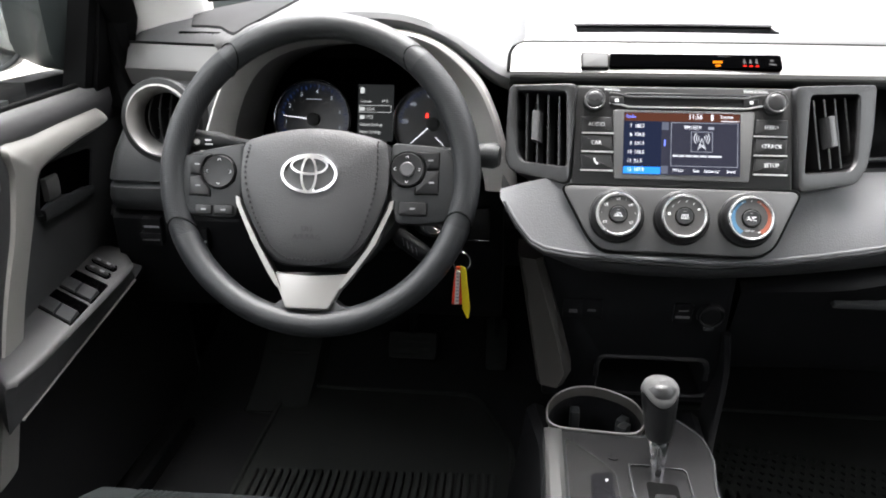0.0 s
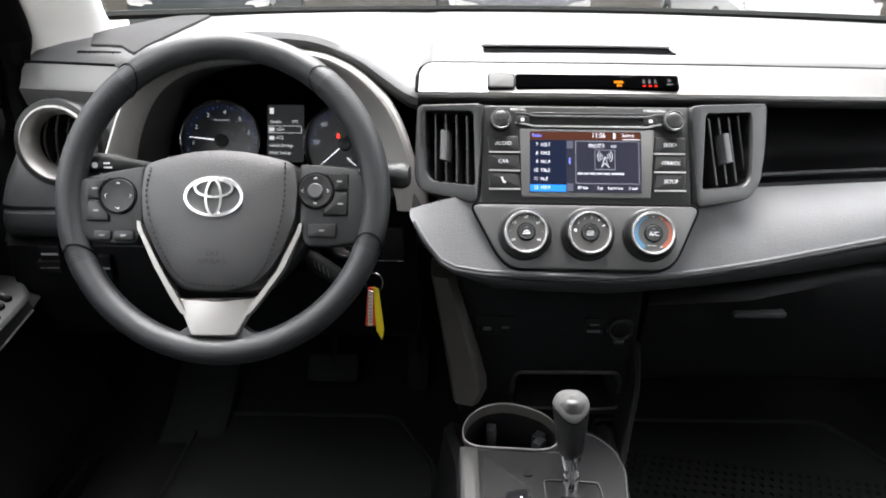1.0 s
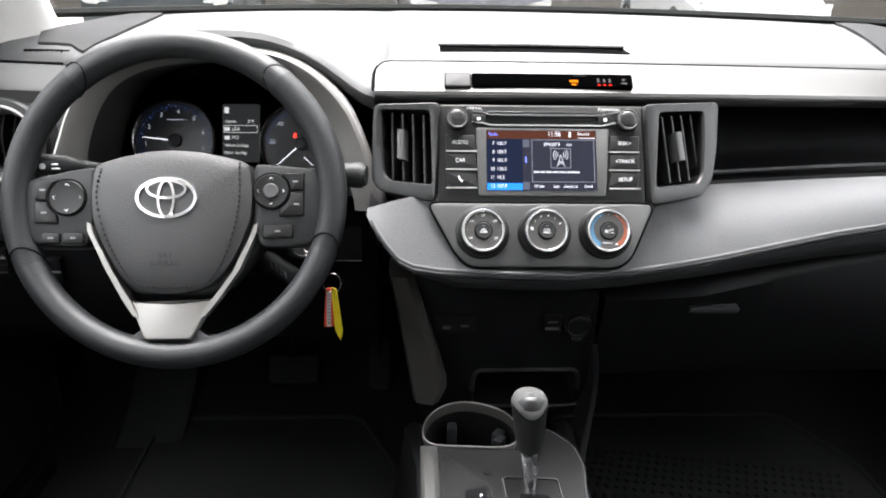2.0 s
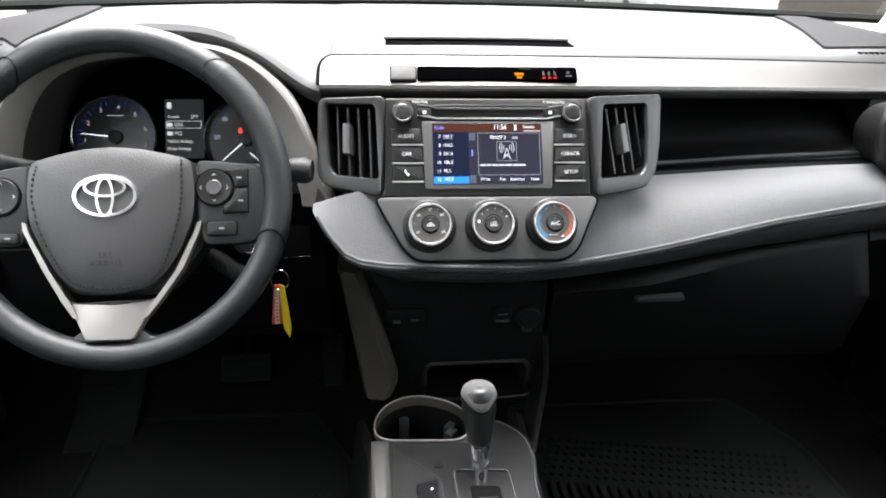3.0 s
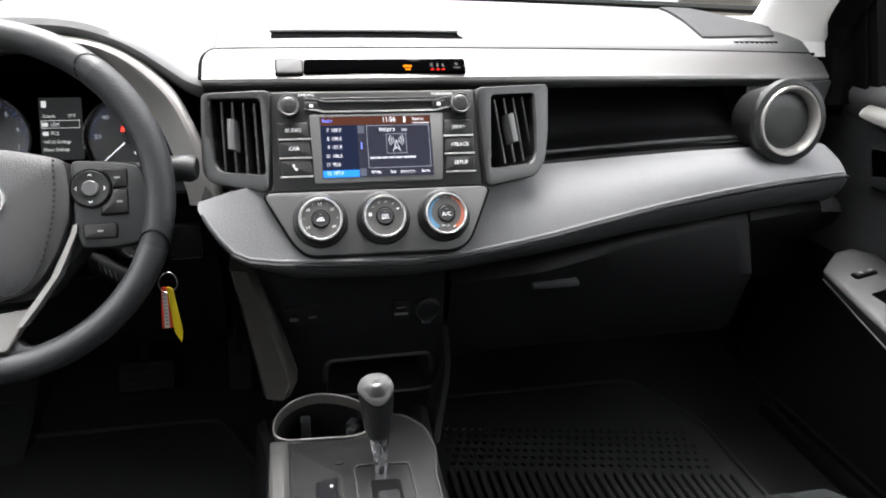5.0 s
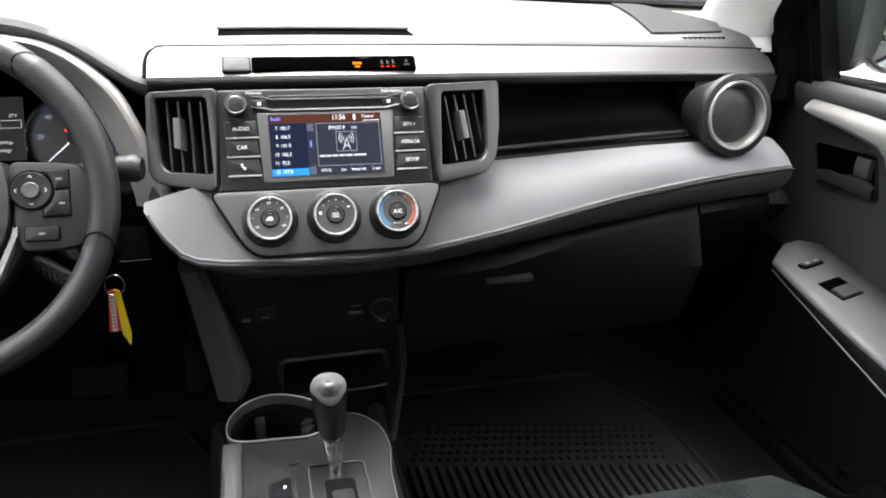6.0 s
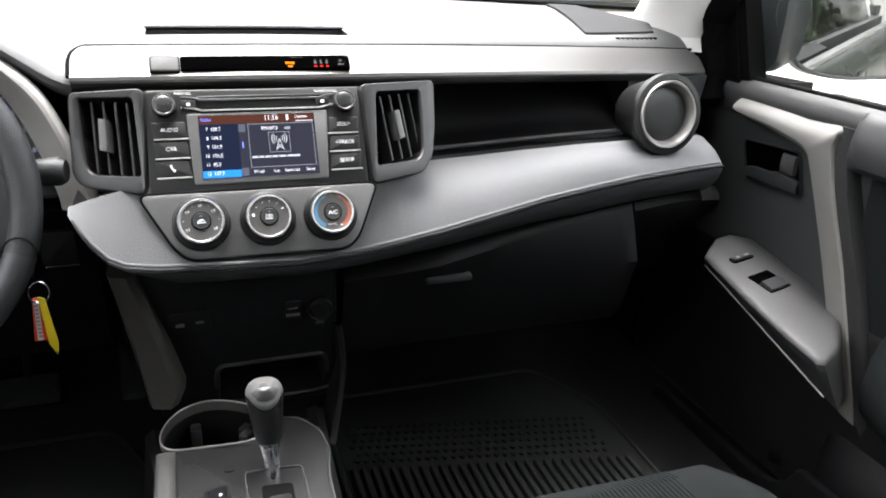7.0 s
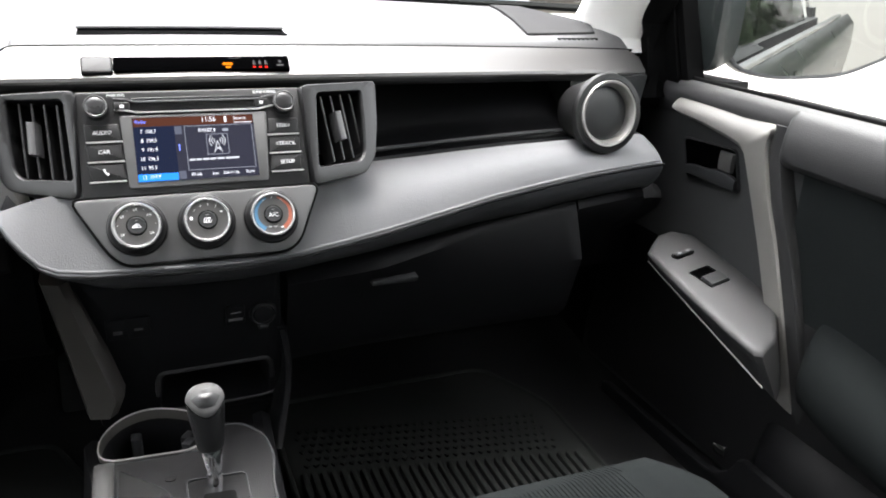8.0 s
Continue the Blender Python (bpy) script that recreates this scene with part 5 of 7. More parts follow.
for s in (-1, 1):
    bm = bmesh.new()
    pts = [(s * 0.0925 - 0.001, -0.030), (s * 0.0905 - 0.001, -0.040), (s * 0.070, -0.083), (s * 0.0475 - 0.002, -0.1175), (s * 0.036 - 0.003, -0.135)]
    secs = []
    for i, p in enumerate(pts):
        w = (0.0022, 0.0035, 0.0048, 0.006, 0.004)[i]
        d = Vector((1, 0.45 * s)).normalized()
        secs.append([W(p[0] - d.x * w, p[1] - d.y * w, -0.01), W(p[0] - d.x * w, p[1] - d.y * w, 0.009), W(p[0] + d.x * w, p[1] + d.y * w, 0.009), W(p[0] + d.x * w, p[1] + d.y * w, -0.01)])
    loft(bm, secs)
    part("spoke_arm", bm, SILVER, wheel)
    # side spoke with its switches
    bm = bmesh.new()
    poly = [(s * 0.088, 0.037 + 0.002 * s), (s * 0.125, 0.0325 + 0.0045 * s), (s * 0.155, 0.0275 + 0.0065 * s), (s * 0.166, 0.016), (s * 0.168, -0.030), (s * 0.156, -0.052), (s * 0.130, -0.056), (s * 0.096, -0.056), (s * 0.090, -0.03)]
    prism(bm, rounded(poly if s < 0 else poly[::-1], 0.008), -0.02, 0.006, wheelm, 0.004)
    side = part("side_spoke", bm, BLACK, wheel, "black side spoke with switches")
    c = (-0.118, -0.001) if s < 0 else (0.108, 0.0075)
    m = wheelm @ pose(c[0], c[1], 0.006)
    bm = bmesh.new()
    revolve(bm, [(0.0195, -0.002), (0.0195, 0.002), (0.0185, 0.0032), (0.012, 0.0022), (0.006, 0.0018)], m, 32)
    padk = part("thumb_pad", bm, KEYCAP, side)
    bm = bmesh.new()
    ring(bm, [(0.0215, -0.001), (0.0212, 0.0012), (0.0200, 0.0012), (0.0198, -0.001)], m, 36)
    part("gap", bm, SEAM, padk)
    if s > 0:
        bm = bmesh.new()
        revolve(bm, [(0.0085, 0.0015), (0.0085, 0.0042), (0.0075, 0.0050), (0.003, 0.0048)], m, 24)
        part("centre_button", bm, DARK, padk)
    for k in range(4):
        a = radians(90 * k)
        q = m @ pose(0.0145 * math.cos(a), 0.0145 * math.sin(a), 0.0032, 0, 0, 90 * k)
        bm = bmesh.new()
        tube(bm, [q @ Vector((-0.001, -0.0018, 0)), q @ Vector((0.0008, 0, 0)), q @ Vector((-0.001, 0.0018, 0))], 0.0004, 4)
        part("arrow", bm, WHITEINK, padk)
    keys = ((-0.153, -0.0045, -0.135, 0.019), (-0.153, -0.030, -0.131, -0.0065), (-0.145, -0.052, -0.125, -0.041), (-0.122, -0.052, -0.099, -0.041)) if s < 0 else \
        ((0.124, 0.0085, 0.1445, 0.0285), (0.127, -0.0205, 0.1445, 0.0060), (0.100, -0.0455, 0.132, -0.0305))
    for n_key, (x0, y0, x1, y1) in enumerate(keys):
        if n_key < 2:  # the upper two are hollowed round the thumb pad
            x_out, hollow = (x0 if s < 0 else x1), []
            for y in steps(y0, y1, 7):
                reach = math.sqrt(max(0.0, 0.0228 ** 2 - (y - c[1]) ** 2))
                hollow.append((c[0] + s * max(reach, 0.011), y))
            shape = hollow + [(x_out, y1 - 0.001), (x_out, y0 + 0.001)]
            if s > 0:
                shape = shape[::-1]
            shape = shape[::-1] if sum(p[0] * q[1] - q[0] * p[1] for p, q in zip(shape, shape[1:] + shape[:1])) < 0 else shape
        else:
            shape = rrect(x0, y0, x1, y1, 0.003)
        cx, cy = (x0 + x1) / 2, (y0 + y1) / 2
        if n_key < 2:
            cx += s * 0.001
        bm = bmesh.new()
        prism(bm, shape, 0.003, 0.0085, wheelm, 0.0010)
        key = part("button", bm, KEYCAP, side)
        bm = bmesh.new()
        prism(bm, rrect(cx - 0.003, cy - 0.001, cx + 0.003, cy + 0.001), 0.0085, 0.0088, wheelm)
        part("symbol", bm, GREYINK, key)
        bm = bmesh.new()
        frame_ring(bm, [(cx + (p[0] - cx) * 1.10, cy + (p[1] - cy) * 1.10) for p in shape], shape, 0.005, 0.0066, wheelm)
        part("gap", bm, SEAM, key)

# ---- column, stalks and ignition ----
col = thing("steering_column", "black steering column shroud with two stalks and ignition lock", "steering column")
bm = bmesh.new()
secs = []
for h, w, up, dn in ((-0.045, 0.050, 0.035, 0.060), (-0.06, 0.075, 0.040, 0.075), (-0.10, 0.085, 0.042, 0.085), (-0.16, 0.085, 0.04, 0.085), (-0.22, 0.08, 0.03, 0.08)):
    secs.append([W(*p, h) for p in rrect(-w, -dn, w, up, 0.02, 4)])
loft(bm, secs)
part("shroud", bm, DEEP, col)


def stalk(name, pts, r, label):
    bm = bmesh.new()
    tube(bm, pts, r, 12)
    return part(name, bm, BLACK, col, label)


lst = stalk("light_stalk", [(-0.50, 0.015, 0.930), (-0.53, 0.008, 0.936), (-0.545, 0.004, 0.939), (-0.552, 0.002, 0.940), (-0.585, -0.004, 0.943), (-0.590, -0.005, 0.9435)], [0.006, 0.0075, 0.009, 0.012, 0.0125, 0.009], "black light stalk")
bm = bmesh.new()
m = plane_at((-0.574, -0.0145, 0.943), (1, 0.1, 0), (0, 0.2, 1))
revolve(bm, [(0.0035, 0.0), (0.0035, 0.0006)], m, 10)
tube(bm, [m @ Vector((0.010, -0.003, 0)), m @ Vector((0.019, -0.003, 0))], 0.001, 4)
tube(bm, [m @ Vector((0.010, 0.002, 0)), m @ Vector((0.017, 0.002, 0))], 0.001, 4)
part("symbol", bm, WHITEINK, lst)
stalk("wiper_stalk", [(-0.33, 0.015, 0.930), (-0.27, 0.006, 0.931), (-0.238, 0.002, 0.931), (-0.232, 0.0, 0.931), (-0.212, -0.004, 0.932), (-0.205, -0.005, 0.932)], [0.006, 0.007, 0.0085, 0.0145, 0.0160, 0.012], "black wiper stalk")
crs = stalk("cruise_stalk", [(-0.36, 0.03, 0.835), (-0.338, 0.015, 0.822), (-0.330, 0.010, 0.817), (-0.300, -0.004, 0.803), (-0.294, -0.006, 0.800)], [0.006, 0.007, 0.0115, 0.0115, 0.009], "black cruise control stalk")
bm = bmesh.new()
for k in range(4):
    a = Vector((-0.325 + 0.006 * k, -0.004 - 0.003 * k, 0.822 - 0.003 * k))
    tube(bm, [a, a + Vector((0.002, -0.0015, -0.010))], 0.0007, 4)
part("symbol", bm, GREYINK, crs)
m = plane_at((-0.288, 0.012, 0.838), (0.93, 0.37, 0), (0, 0.3, 0.95))
bm = bmesh.new()
ring(bm, [(0.0185, -0.03), (0.0185, 0.003), (0.0172, 0.0045), (0.0152, 0.0045), (0.0145, 0.001), (0.0145, -0.03)], m, 28)
lock = part("ignition_lock", bm, BLACK, col)
bm = bmesh.new()
ring(bm, [(0.0152, 0.0), (0.0150, 0.0052), (0.0140, 0.0055), (0.0132, 0.0045), (0.0135, 0.0)], m, 28)
part("lock_ring", bm, STEEL, lock)
bm = bmesh.new()
revolve(bm, [(0.0135, -0.01), (0.0135, 0.001), (0.012, 0.0015)], m, 20)
part("lock_face", bm, DARK, lock)

# ---- key with its tags ----
keys = thing("key", "car key with red and yellow plastic tags on a ring", "key")
bm = bmesh.new()
hexa(bm, [(-0.272, -0.035, 0.826), (-0.252, -0.025, 0.818), (-0.250, -0.018, 0.826), (-0.270, -0.028, 0.834),
          (-0.268, -0.032, 0.852), (-0.248, -0.022, 0.848), (-0.247, -0.015, 0.850), (-0.266, -0.025, 0.856)])
part("key_bow", bm, BLACK, keys, "black plastic key head")
bm = bmesh.new()
tube(bm, [(-0.262, -0.024, 0.838), (-0.285, 0.0, 0.838)], 0.003, 6)
part("key_blade", bm, STEEL, keys)
bm = bmesh.new()
tube(bm, [(-0.2475 + 0.0105 * math.cos(a), -0.030 + 0.003 * math.sin(a), 0.8035 + 0.0115 * math.sin(a)) for a in [2 * math.pi * i / 24 for i in range(24)]], 0.0011, 6, loop=True, up=(0, 1, 0))
part("key_ring", bm, STEEL, keys)
tm = plane_at((-0.2515, -0.031, 0.800), (1, 0.12, 0), (0.10, 0, 1))
bm = bmesh.new()
prism(bm, rounded([(-0.0085, -0.0545), (0.0075, -0.0545), (0.0080, -0.034), (0.0065, -0.002), (-0.0035, -0.002), (-0.0065, -0.034)], 0.002, 2), -0.0012, 0.0012, tm, 0.0005)
tag = part("red_tag", bm, RED, keys, "red plastic tag with a white strip")
bm = bmesh.new()
prism(bm, [(-0.0050, -0.0535), (0.0005, -0.0535), (0.0022, -0.006), (-0.0030, -0.006)], 0.0012, 0.0018, tm)
strip = part("label_strip", bm, WHITETAG, tag)
bm = bmesh.new()
for k in range(9):
    prism(bm, rrect(-0.0035, -0.050 + 0.0047 * k, 0.0003, -0.0475 + 0.0047 * k), 0.0018, 0.0021, tm)
part("writing_bars", bm, GREYINK, strip)
ym = plane_at((-0.2455, -0.0345, 0.800), (1, -0.35, 0), (-0.15, 0, 1))
bm = bmesh.new()
prism(bm, [(-0.0030, 0.0), (0.0035, -0.002), (0.0085, -0.058), (0.0055, -0.0735), (-0.0015, -0.060)], -0.001, 0.001, ym, 0.0004)
part("yellow_tag", bm, YELLOW, keys, "yellow plastic tag")

# ---- instrument cluster ----
clus = thing("instrument_cluster", "lit instrument cluster with two round dials and centre display", "instrument cluster")
cm = plane_at((-0.395, 0.170, 0.945), (1, 0, 0), (0, 0.35, 0.94))


def C(x, z):
    """Place on the cluster face for a place x, z seen across it."""
    return ((x + 0.395), (z - 0.945) / 0.94)


bm = bmesh.new()
prism(bm, rounded([(-0.175, -0.075), (0.165, -0.075), (0.16, 0.04), (0.11, 0.075), (-0.11, 0.075), (-0.165, 0.04)], 0.02), -0.02, 0.0, cm)
part("dial_plate", bm, MATTEBLACK, clus)
NEEDLE = glow("needle_white", (0.9, 0.92, 1.0), 0.42)
BLUEINK = glow("dial_blue", (0.05, 0.11, 0.40), 0.20)
DIALW = glow("dial_digits", (0.5, 0.55, 0.65), 0.22)
for x, z, numbers, needle, lo, hi in ((-0.478, 0.932, "1234567", 174, 200, -22), (-0.305, 0.929, ("20", "40", "60", "80", "100", "120"), 222, 176, -20)):
    u, v = C(x, z)
    m = cm @ pose(u, v, 0)
    bm = bmesh.new()
    ring(bm, [(0.0565, 0.0), (0.0565, 0.010), (0.0550, 0.0115), (0.0535, 0.010), (0.0535, 0.0)], m, 56)
    d = part("dial", bm, STEEL, clus, "round dial with a bright bezel")
    bm = bmesh.new()
    revolve(bm, [(0.0535, 0.0005), (0.0535, 0.0012), (0.03, 0.0012)], m, 40)
    part("dial_face", bm, mat("dial_face", (0.006, 0.006, 0.008), 0.35, stain=0), d)
    bm = bmesh.new()
    for i in range(29):
        a = radians(lo + (hi - lo) * i / 28)
        q = m @ pose(0, 0, 0, 0, 0, math.degrees(a))
        L = 0.006 if i % 4 == 0 else 0.0035
        prism(bm, rrect(0.0495 - L, -0.0004, 0.0495, 0.0004), 0.0012, 0.0016, q)
    part("scale_marks", bm, BLUEINK, d)
    for i, w in enumerate(numbers):
        a = radians(lo - 14 + (hi - lo + 28 - 10) * i / (len(numbers) - 1)) if len(numbers) == 7 else radians(lo + (hi - lo) * i / (len(numbers) - 1))
        lettering("digit", w, 0.0085, m @ pose(0.040 * math.cos(a), 0.040 * math.sin(a), 0.0018), DIALW, d)
    bm = bmesh.new()
    q = m @ pose(0, 0, 0, 0, 0, needle)
    prism(bm, [(0.004, -0.0009), (0.044, -0.0004), (0.044, 0.0004), (0.004, 0.0009)], 0.004, 0.0048, q)
    part("needle", bm, NEEDLE, d)
    bm = bmesh.new()
    revolve(bm, [(0.0095, 0.001), (0.009, 0.006), (0.007, 0.0068), (0.003, 0.0068)], m, 24)
    part("needle_cap", bm, BLACK, d)
    if len(numbers) == 6:
        bm = bmesh.new()
        prism(bm, [(-0.0112, 0.009), (-0.0066, 0.009), (-0.0077, 0.0152), (-0.0101, 0.0152)], 0.0012, 0.0017, m)
        part("belt_lamp", bm, glow("belt_lamp", (1.0, 0.03, 0.02), 1.2), d)
        bm = bmesh.new()
        prism(bm, [(0.004, -0.0007), (0.021, -0.0004), (0.021, 0.0004), (0.004, 0.0007)], 0.003, 0.0037, m @ pose(0.001, -0.016, 0, 0, 0, -42))
        part("fuel_needle", bm, NEEDLE, d)
    else:
        bm = bmesh.new()
        prism(bm, rrect(-0.011, 0.0285, 0.011, 0.0295), 0.0012, 0.0016, m)
        part("caption_bar", bm, DIALW, d)
u0, v0 = C(-0.4135, 0.905)
u1, v1 = C(-0.3625, 0.980)
bm = bmesh.new()
prism(bm, rrect(u0, v0, u1, v1, 0.002), 0.0, 0.002, cm)
mid = part("centre_display", bm, mat("display_grey", (0.004, 0.004, 0.004), 0.5, spec=0.1, emit=(0.0065, 0.007, 0.0072), power=LAMPS), clus, "small grey information display")
MIDW = glow("display_white", (0.6, 0.62, 0.62), 0.36)
for w, x, z, sz in (("Outside", 0.004, 0.9575, 0.0056), ("37°F", 0.034, 0.9575, 0.006), ("LDA", 0.013, 0.9475, 0.0068), ("PCS", 0.013, 0.9365, 0.0068), ("Vehicle Settings", 0.003, 0.9265, 0.0062), ("Meter Settings", 0.003, 0.9170, 0.0062)):
    lettering("caption", w, sz, cm @ pose(u0 + x, C(0, z)[1], 0.0024), MIDW, mid, "LEFT", 0.85)
for a, b in (((0.002, 0.943), (0.048, 0.9435)), ((0.002, 0.952), (0.048, 0.9525)), ((0.002, 0.943), (0.0026, 0.952)), ((0.0475, 0.943), (0.048, 0.952))):
    bm = bmesh.new()
    prism(bm, rrect(u0 + a[0], C(0, a[1])[1], u0 + b[0], C(0, b[1])[1]), 0.002, 0.0025, cm)
    part("box_line", bm, MIDW, mid)
for x, z, w, h in ((0.003, 0.968, 0.006, 0.008), (0.003, 0.945, 0.007, 0.005), (0.003, 0.934, 0.007, 0.005)):
    bm = bmesh.new()
    prism(bm, rrect(u0 + x, C(0, z)[1], u0 + x + w, C(0, z + h)[1], 0.001, 2), 0.002, 0.0025, cm)
    part("icon", bm, MIDW, mid)

# hood: silver outer arch, grey inner funnel
OUT = [(-0.592, 0.012, 0.890), (-0.588, 0.02, 0.920), (-0.577, 0.035, 0.960), (-0.560, 0.048, 1.005), (-0.535, 0.054, 1.037), (-0.49, 0.056, 1.060), (-0.44, 0.056, 1.069), (-0.38, 0.056, 1.072), (-0.33, 0.056, 1.069), (-0.295, 0.055, 1.060),
       (-0.262, 0.054, 1.040), (-0.231, 0.050, 1.008), (-0.212, 0.044, 0.970), (-0.200, 0.040, 0.934), (-0.187, 0.036, 0.900), (-0.183, 0.034, 0.880)]
INN = [(-0.566, 0.055, 0.880), (-0.560, 0.06, 0.918), (-0.552, 0.065, 0.955), (-0.535, 0.072, 0.995), (-0.512, 0.078, 1.022), (-0.475, 0.08, 1.040), (-0.43, 0.08, 1.048), (-0.38, 0.08, 1.050), (-0.34, 0.08, 1.046), (-0.308, 0.08, 1.035),
       (-0.278, 0.078, 1.010), (-0.257, 0.074, 0.975), (-0.243, 0.068, 0.940), (-0.232, 0.060, 0.905), (-0.226, 0.052, 0.885), (-0.224, 0.046, 0.872)]
o, i2 = spline(OUT, 6), spline(INN, 6)
hood = thing("cluster_hood", "metallic grey hood surround over the dials", "instrument hood")
bm = bmesh.new()
secs = []
for a, b in zip(o, i2):
    secs.append([a + Vector((0, 0.020, 0)), a + Vector((0, 0.002, 0)), a * 0.94 + b * 0.06 + Vector((0, -0.006, 0)), a * 0.84 + b * 0.16 + Vector((0, -0.0105, 0)), a * 0.72 + b * 0.28 + Vector((0, -0.0115, 0)),
                 b * 0.8 + a * 0.2 + Vector((0, -0.006, 0)), b, b + Vector((0, 0.02, 0))])
loft(bm, secs)
part("outer_arch", bm, ARCH, hood, "metallic grey arch")
bm = bmesh.new()
back = [Vector((-0.395 + (p.x + 0.395) * 0.94, 0.165 + 0.35 * (p.z - 0.945), 0.945 + (p.z - 0.945) * 0.86)) for p in i2]
secs = []
for b, c in zip(i2, back):
    b2 = b + Vector((0, 0.004, 0))
    secs.append([b2, b2 * 0.5 + c * 0.5, c, c + Vector((0, 0.01, 0.004)), b2 + Vector((0, 0.015, 0.006))])
loft(bm, secs)
part("inner_funnel", bm, FUNNEL, hood, "grey funnel round the dials")
bm = bmesh.new()
prism(bm, rrect(-0.17, 0.0, 0.17, 0.12), 0.0, 0.004, plane_at((-0.395, 0.06, 0.883), (1, 0, 0), (0, 1, 0.05)))
part("hood_sill", bm, BLACK, hood)

# ---- centre console ----
console = thing("centre_console", "charcoal centre console with cup holder and gear gate", "console")
TOP = 0.64
cz = Matrix.Translation((0, 0, TOP))
CUP = rounded([(-0.137, -0.133), (-0.030, -0.140), (-0.018, -0.100), (-0.030, -0.066), (-0.060, -0.046), (-0.090, -0.040), (-0.120, -0.055), (-0.139, -0.090)], 0.025, 4)
GATE = rounded([(-0.0385, -0.40), (-0.006, -0.40), (-0.004, -0.219), (-0.036, -0.216)], 0.005)


def console_body():
    bm = bmesh.new()
    secs = []
    for y, xl, xr, z in ((-0.035, -0.160, 0.060, TOP - 0.03), (-0.14, -0.145, 0.050, TOP - 0.014), (-0.25, -0.145, 0.046, TOP - 0.012), (-0.50, -0.15, 0.05, TOP - 0.012), (-0.72, -0.15, 0.05, TOP - 0.012)):
        secs.append([(xl - 0.035, y, FLOOR_Z - 0.02), (xl - 0.006, y, z - 0.06), (xl, y, z - 0.01), (xl + 0.01, y, z - 0.002), (xr - 0.01, y, z - 0.002), (xr, y, z - 0.01), (xr + 0.006, y, z - 0.06), (xr + 0.03, y, FLOOR_Z - 0.02)])
    # open top: the side walls alone
    for side in (0, 1):
        strip = [s[:4] if side == 0 else s[4:] for s in secs]
        rows = [[Vector(p) for p in s] + [Vector(p) + Vector((0.012 if side == 0 else -0.012, 0, -0.004)) for p in reversed(s)] for s in strip]
        loft(bm, rows)
    part("side_wall", bm, DEEP, console)
    # plate with openings, built round the cup holder and the gate
    bm = bmesh.new()
    edge = rounded([(-0.1375, -0.72), (0.040, -0.72), (0.034, -0.28), (0.036, -0.215), (0.044, -0.172), (0.040, -0.132), (0.018, -0.100), (-0.012, -0.096), (-0.022, -0.139), (-0.1375, -0.134)], 0.012, 4)
    prism(bm, edge, -0.014, 0.0, cz, 0.003)
    part("top_plate", bm, CONSOLE, console, "charcoal top plate")
    bm = bmesh.new()
    tube(bm, [Vector((*p, TOP - 0.001)) for p in edge], 0.0016, 6, loop=True)
    part("plate_edge", bm, BLACK, console)


console_body()


def cup_holder():
    bm = bmesh.new()
    grow = lambda k: [(-0.083 + (p[0] + 0.083) * k, -0.092 + (p[1] + 0.092) * k) for p in CUP]
    rows = []
    for k, h in ((1.0, -0.004), (1.0, 0.001), (0.992, 0.0026), (0.982, 0.0026), (0.972, 0.001), (0.945, -0.012)):
        rows.append([cz @ Vector((*p, h)) for p in grow(k)])
    loft(bm, [list(r) for r in rows] , caps=False)
    part("cup_rim", bm, mat("satin_grey_rim", (0.050, 0.047, 0.043), 0.34, metal=0.2), console, "satin grey cup holder rim")
    bm = bmesh.new()
    pocket(bm, grow(0.947), -0.010, -0.085, cz, 0.88)
    part("cup_well", bm, DEEP, console, "black cup holder well", flip=False)
    bm = bmesh.new()
    tube(bm, [cz @ Vector((*p, 0.0026)) for p in grow(0.987)], 0.0011, 6, loop=True)
    part("cup_edge", bm, SILVER, console, "thin bright edge of the cup holder")
    for x, y, a in ((-0.100, -0.060, 0), (-0.040, -0.075, -35), (-0.040, -0.088, -35)):
        bm = bmesh.new()
        prism(bm, rrect(-0.006, -0.012, 0.006, 0.004, 0.002), -0.045, -0.018, cz @ pose(x, y, 0, 0, 0, a), 0.002)
        part("cup_finger", bm, BLACK, console)


cup_holder()
# raised silver side rail along the driver's edge
bm = bmesh.new()
secs = []
for y, z in ((-0.132, 0.0), (-0.138, 0.004), (-0.16, 0.006), (-0.25, 0.006), (-0.45, 0.006), (-0.72, 0.006)):
    secs.append([(-0.142, y, TOP - 0.03), (-0.141, y, TOP + z * 0.6), (-0.137, y, TOP + z + 0.001), (-0.126, y, TOP + z + 0.001), (-0.121, y, TOP + z * 0.5), (-0.120, y, TOP - 0.03)])
loft(bm, secs)
part("side_rail", bm, mat("satin_grey_rail", (0.050, 0.050, 0.049), 0.38, metal=0.3), console, "satin grey side rail")
# recessed key tray with a switch marked P
tray = rounded([(-0.117, -0.148), (-0.078, -0.190), (-0.066, -0.205), (-0.064, -0.40), (-0.117, -0.40)], 0.008)
bm = bmesh.new()
frame_ring(bm, [(-0.09 + (p[0] + 0.09) * 1.03, p[1] + 0.001) for p in tray], tray, 0.0, 0.0018, cz)
part("tray_rim", bm, BLACK, console)
bm = bmesh.new()
prism(bm, tray, 0.0, 0.0008, cz)
part("tray", bm, mat("satin_tray_plastic", (0.011, 0.011, 0.011), 0.24, grain=0.1, scale=700), console, "dark grey tray panel")
bm = bmesh.new()
prism(bm, rounded([(-0.094, -0.212), (-0.070, -0.206), (-0.070, -0.30), (-0.094, -0.30)], 0.005), 0.0008, 0.003, cz, 0.001)
psw = part("switch", bm, GLOSS, console, "glossy black switch marked P")
lettering("caption", "P", 0.0065, cz @ pose(-0.077, -0.222, 0.0034), WHITEINK, psw)
bm = bmesh.new()
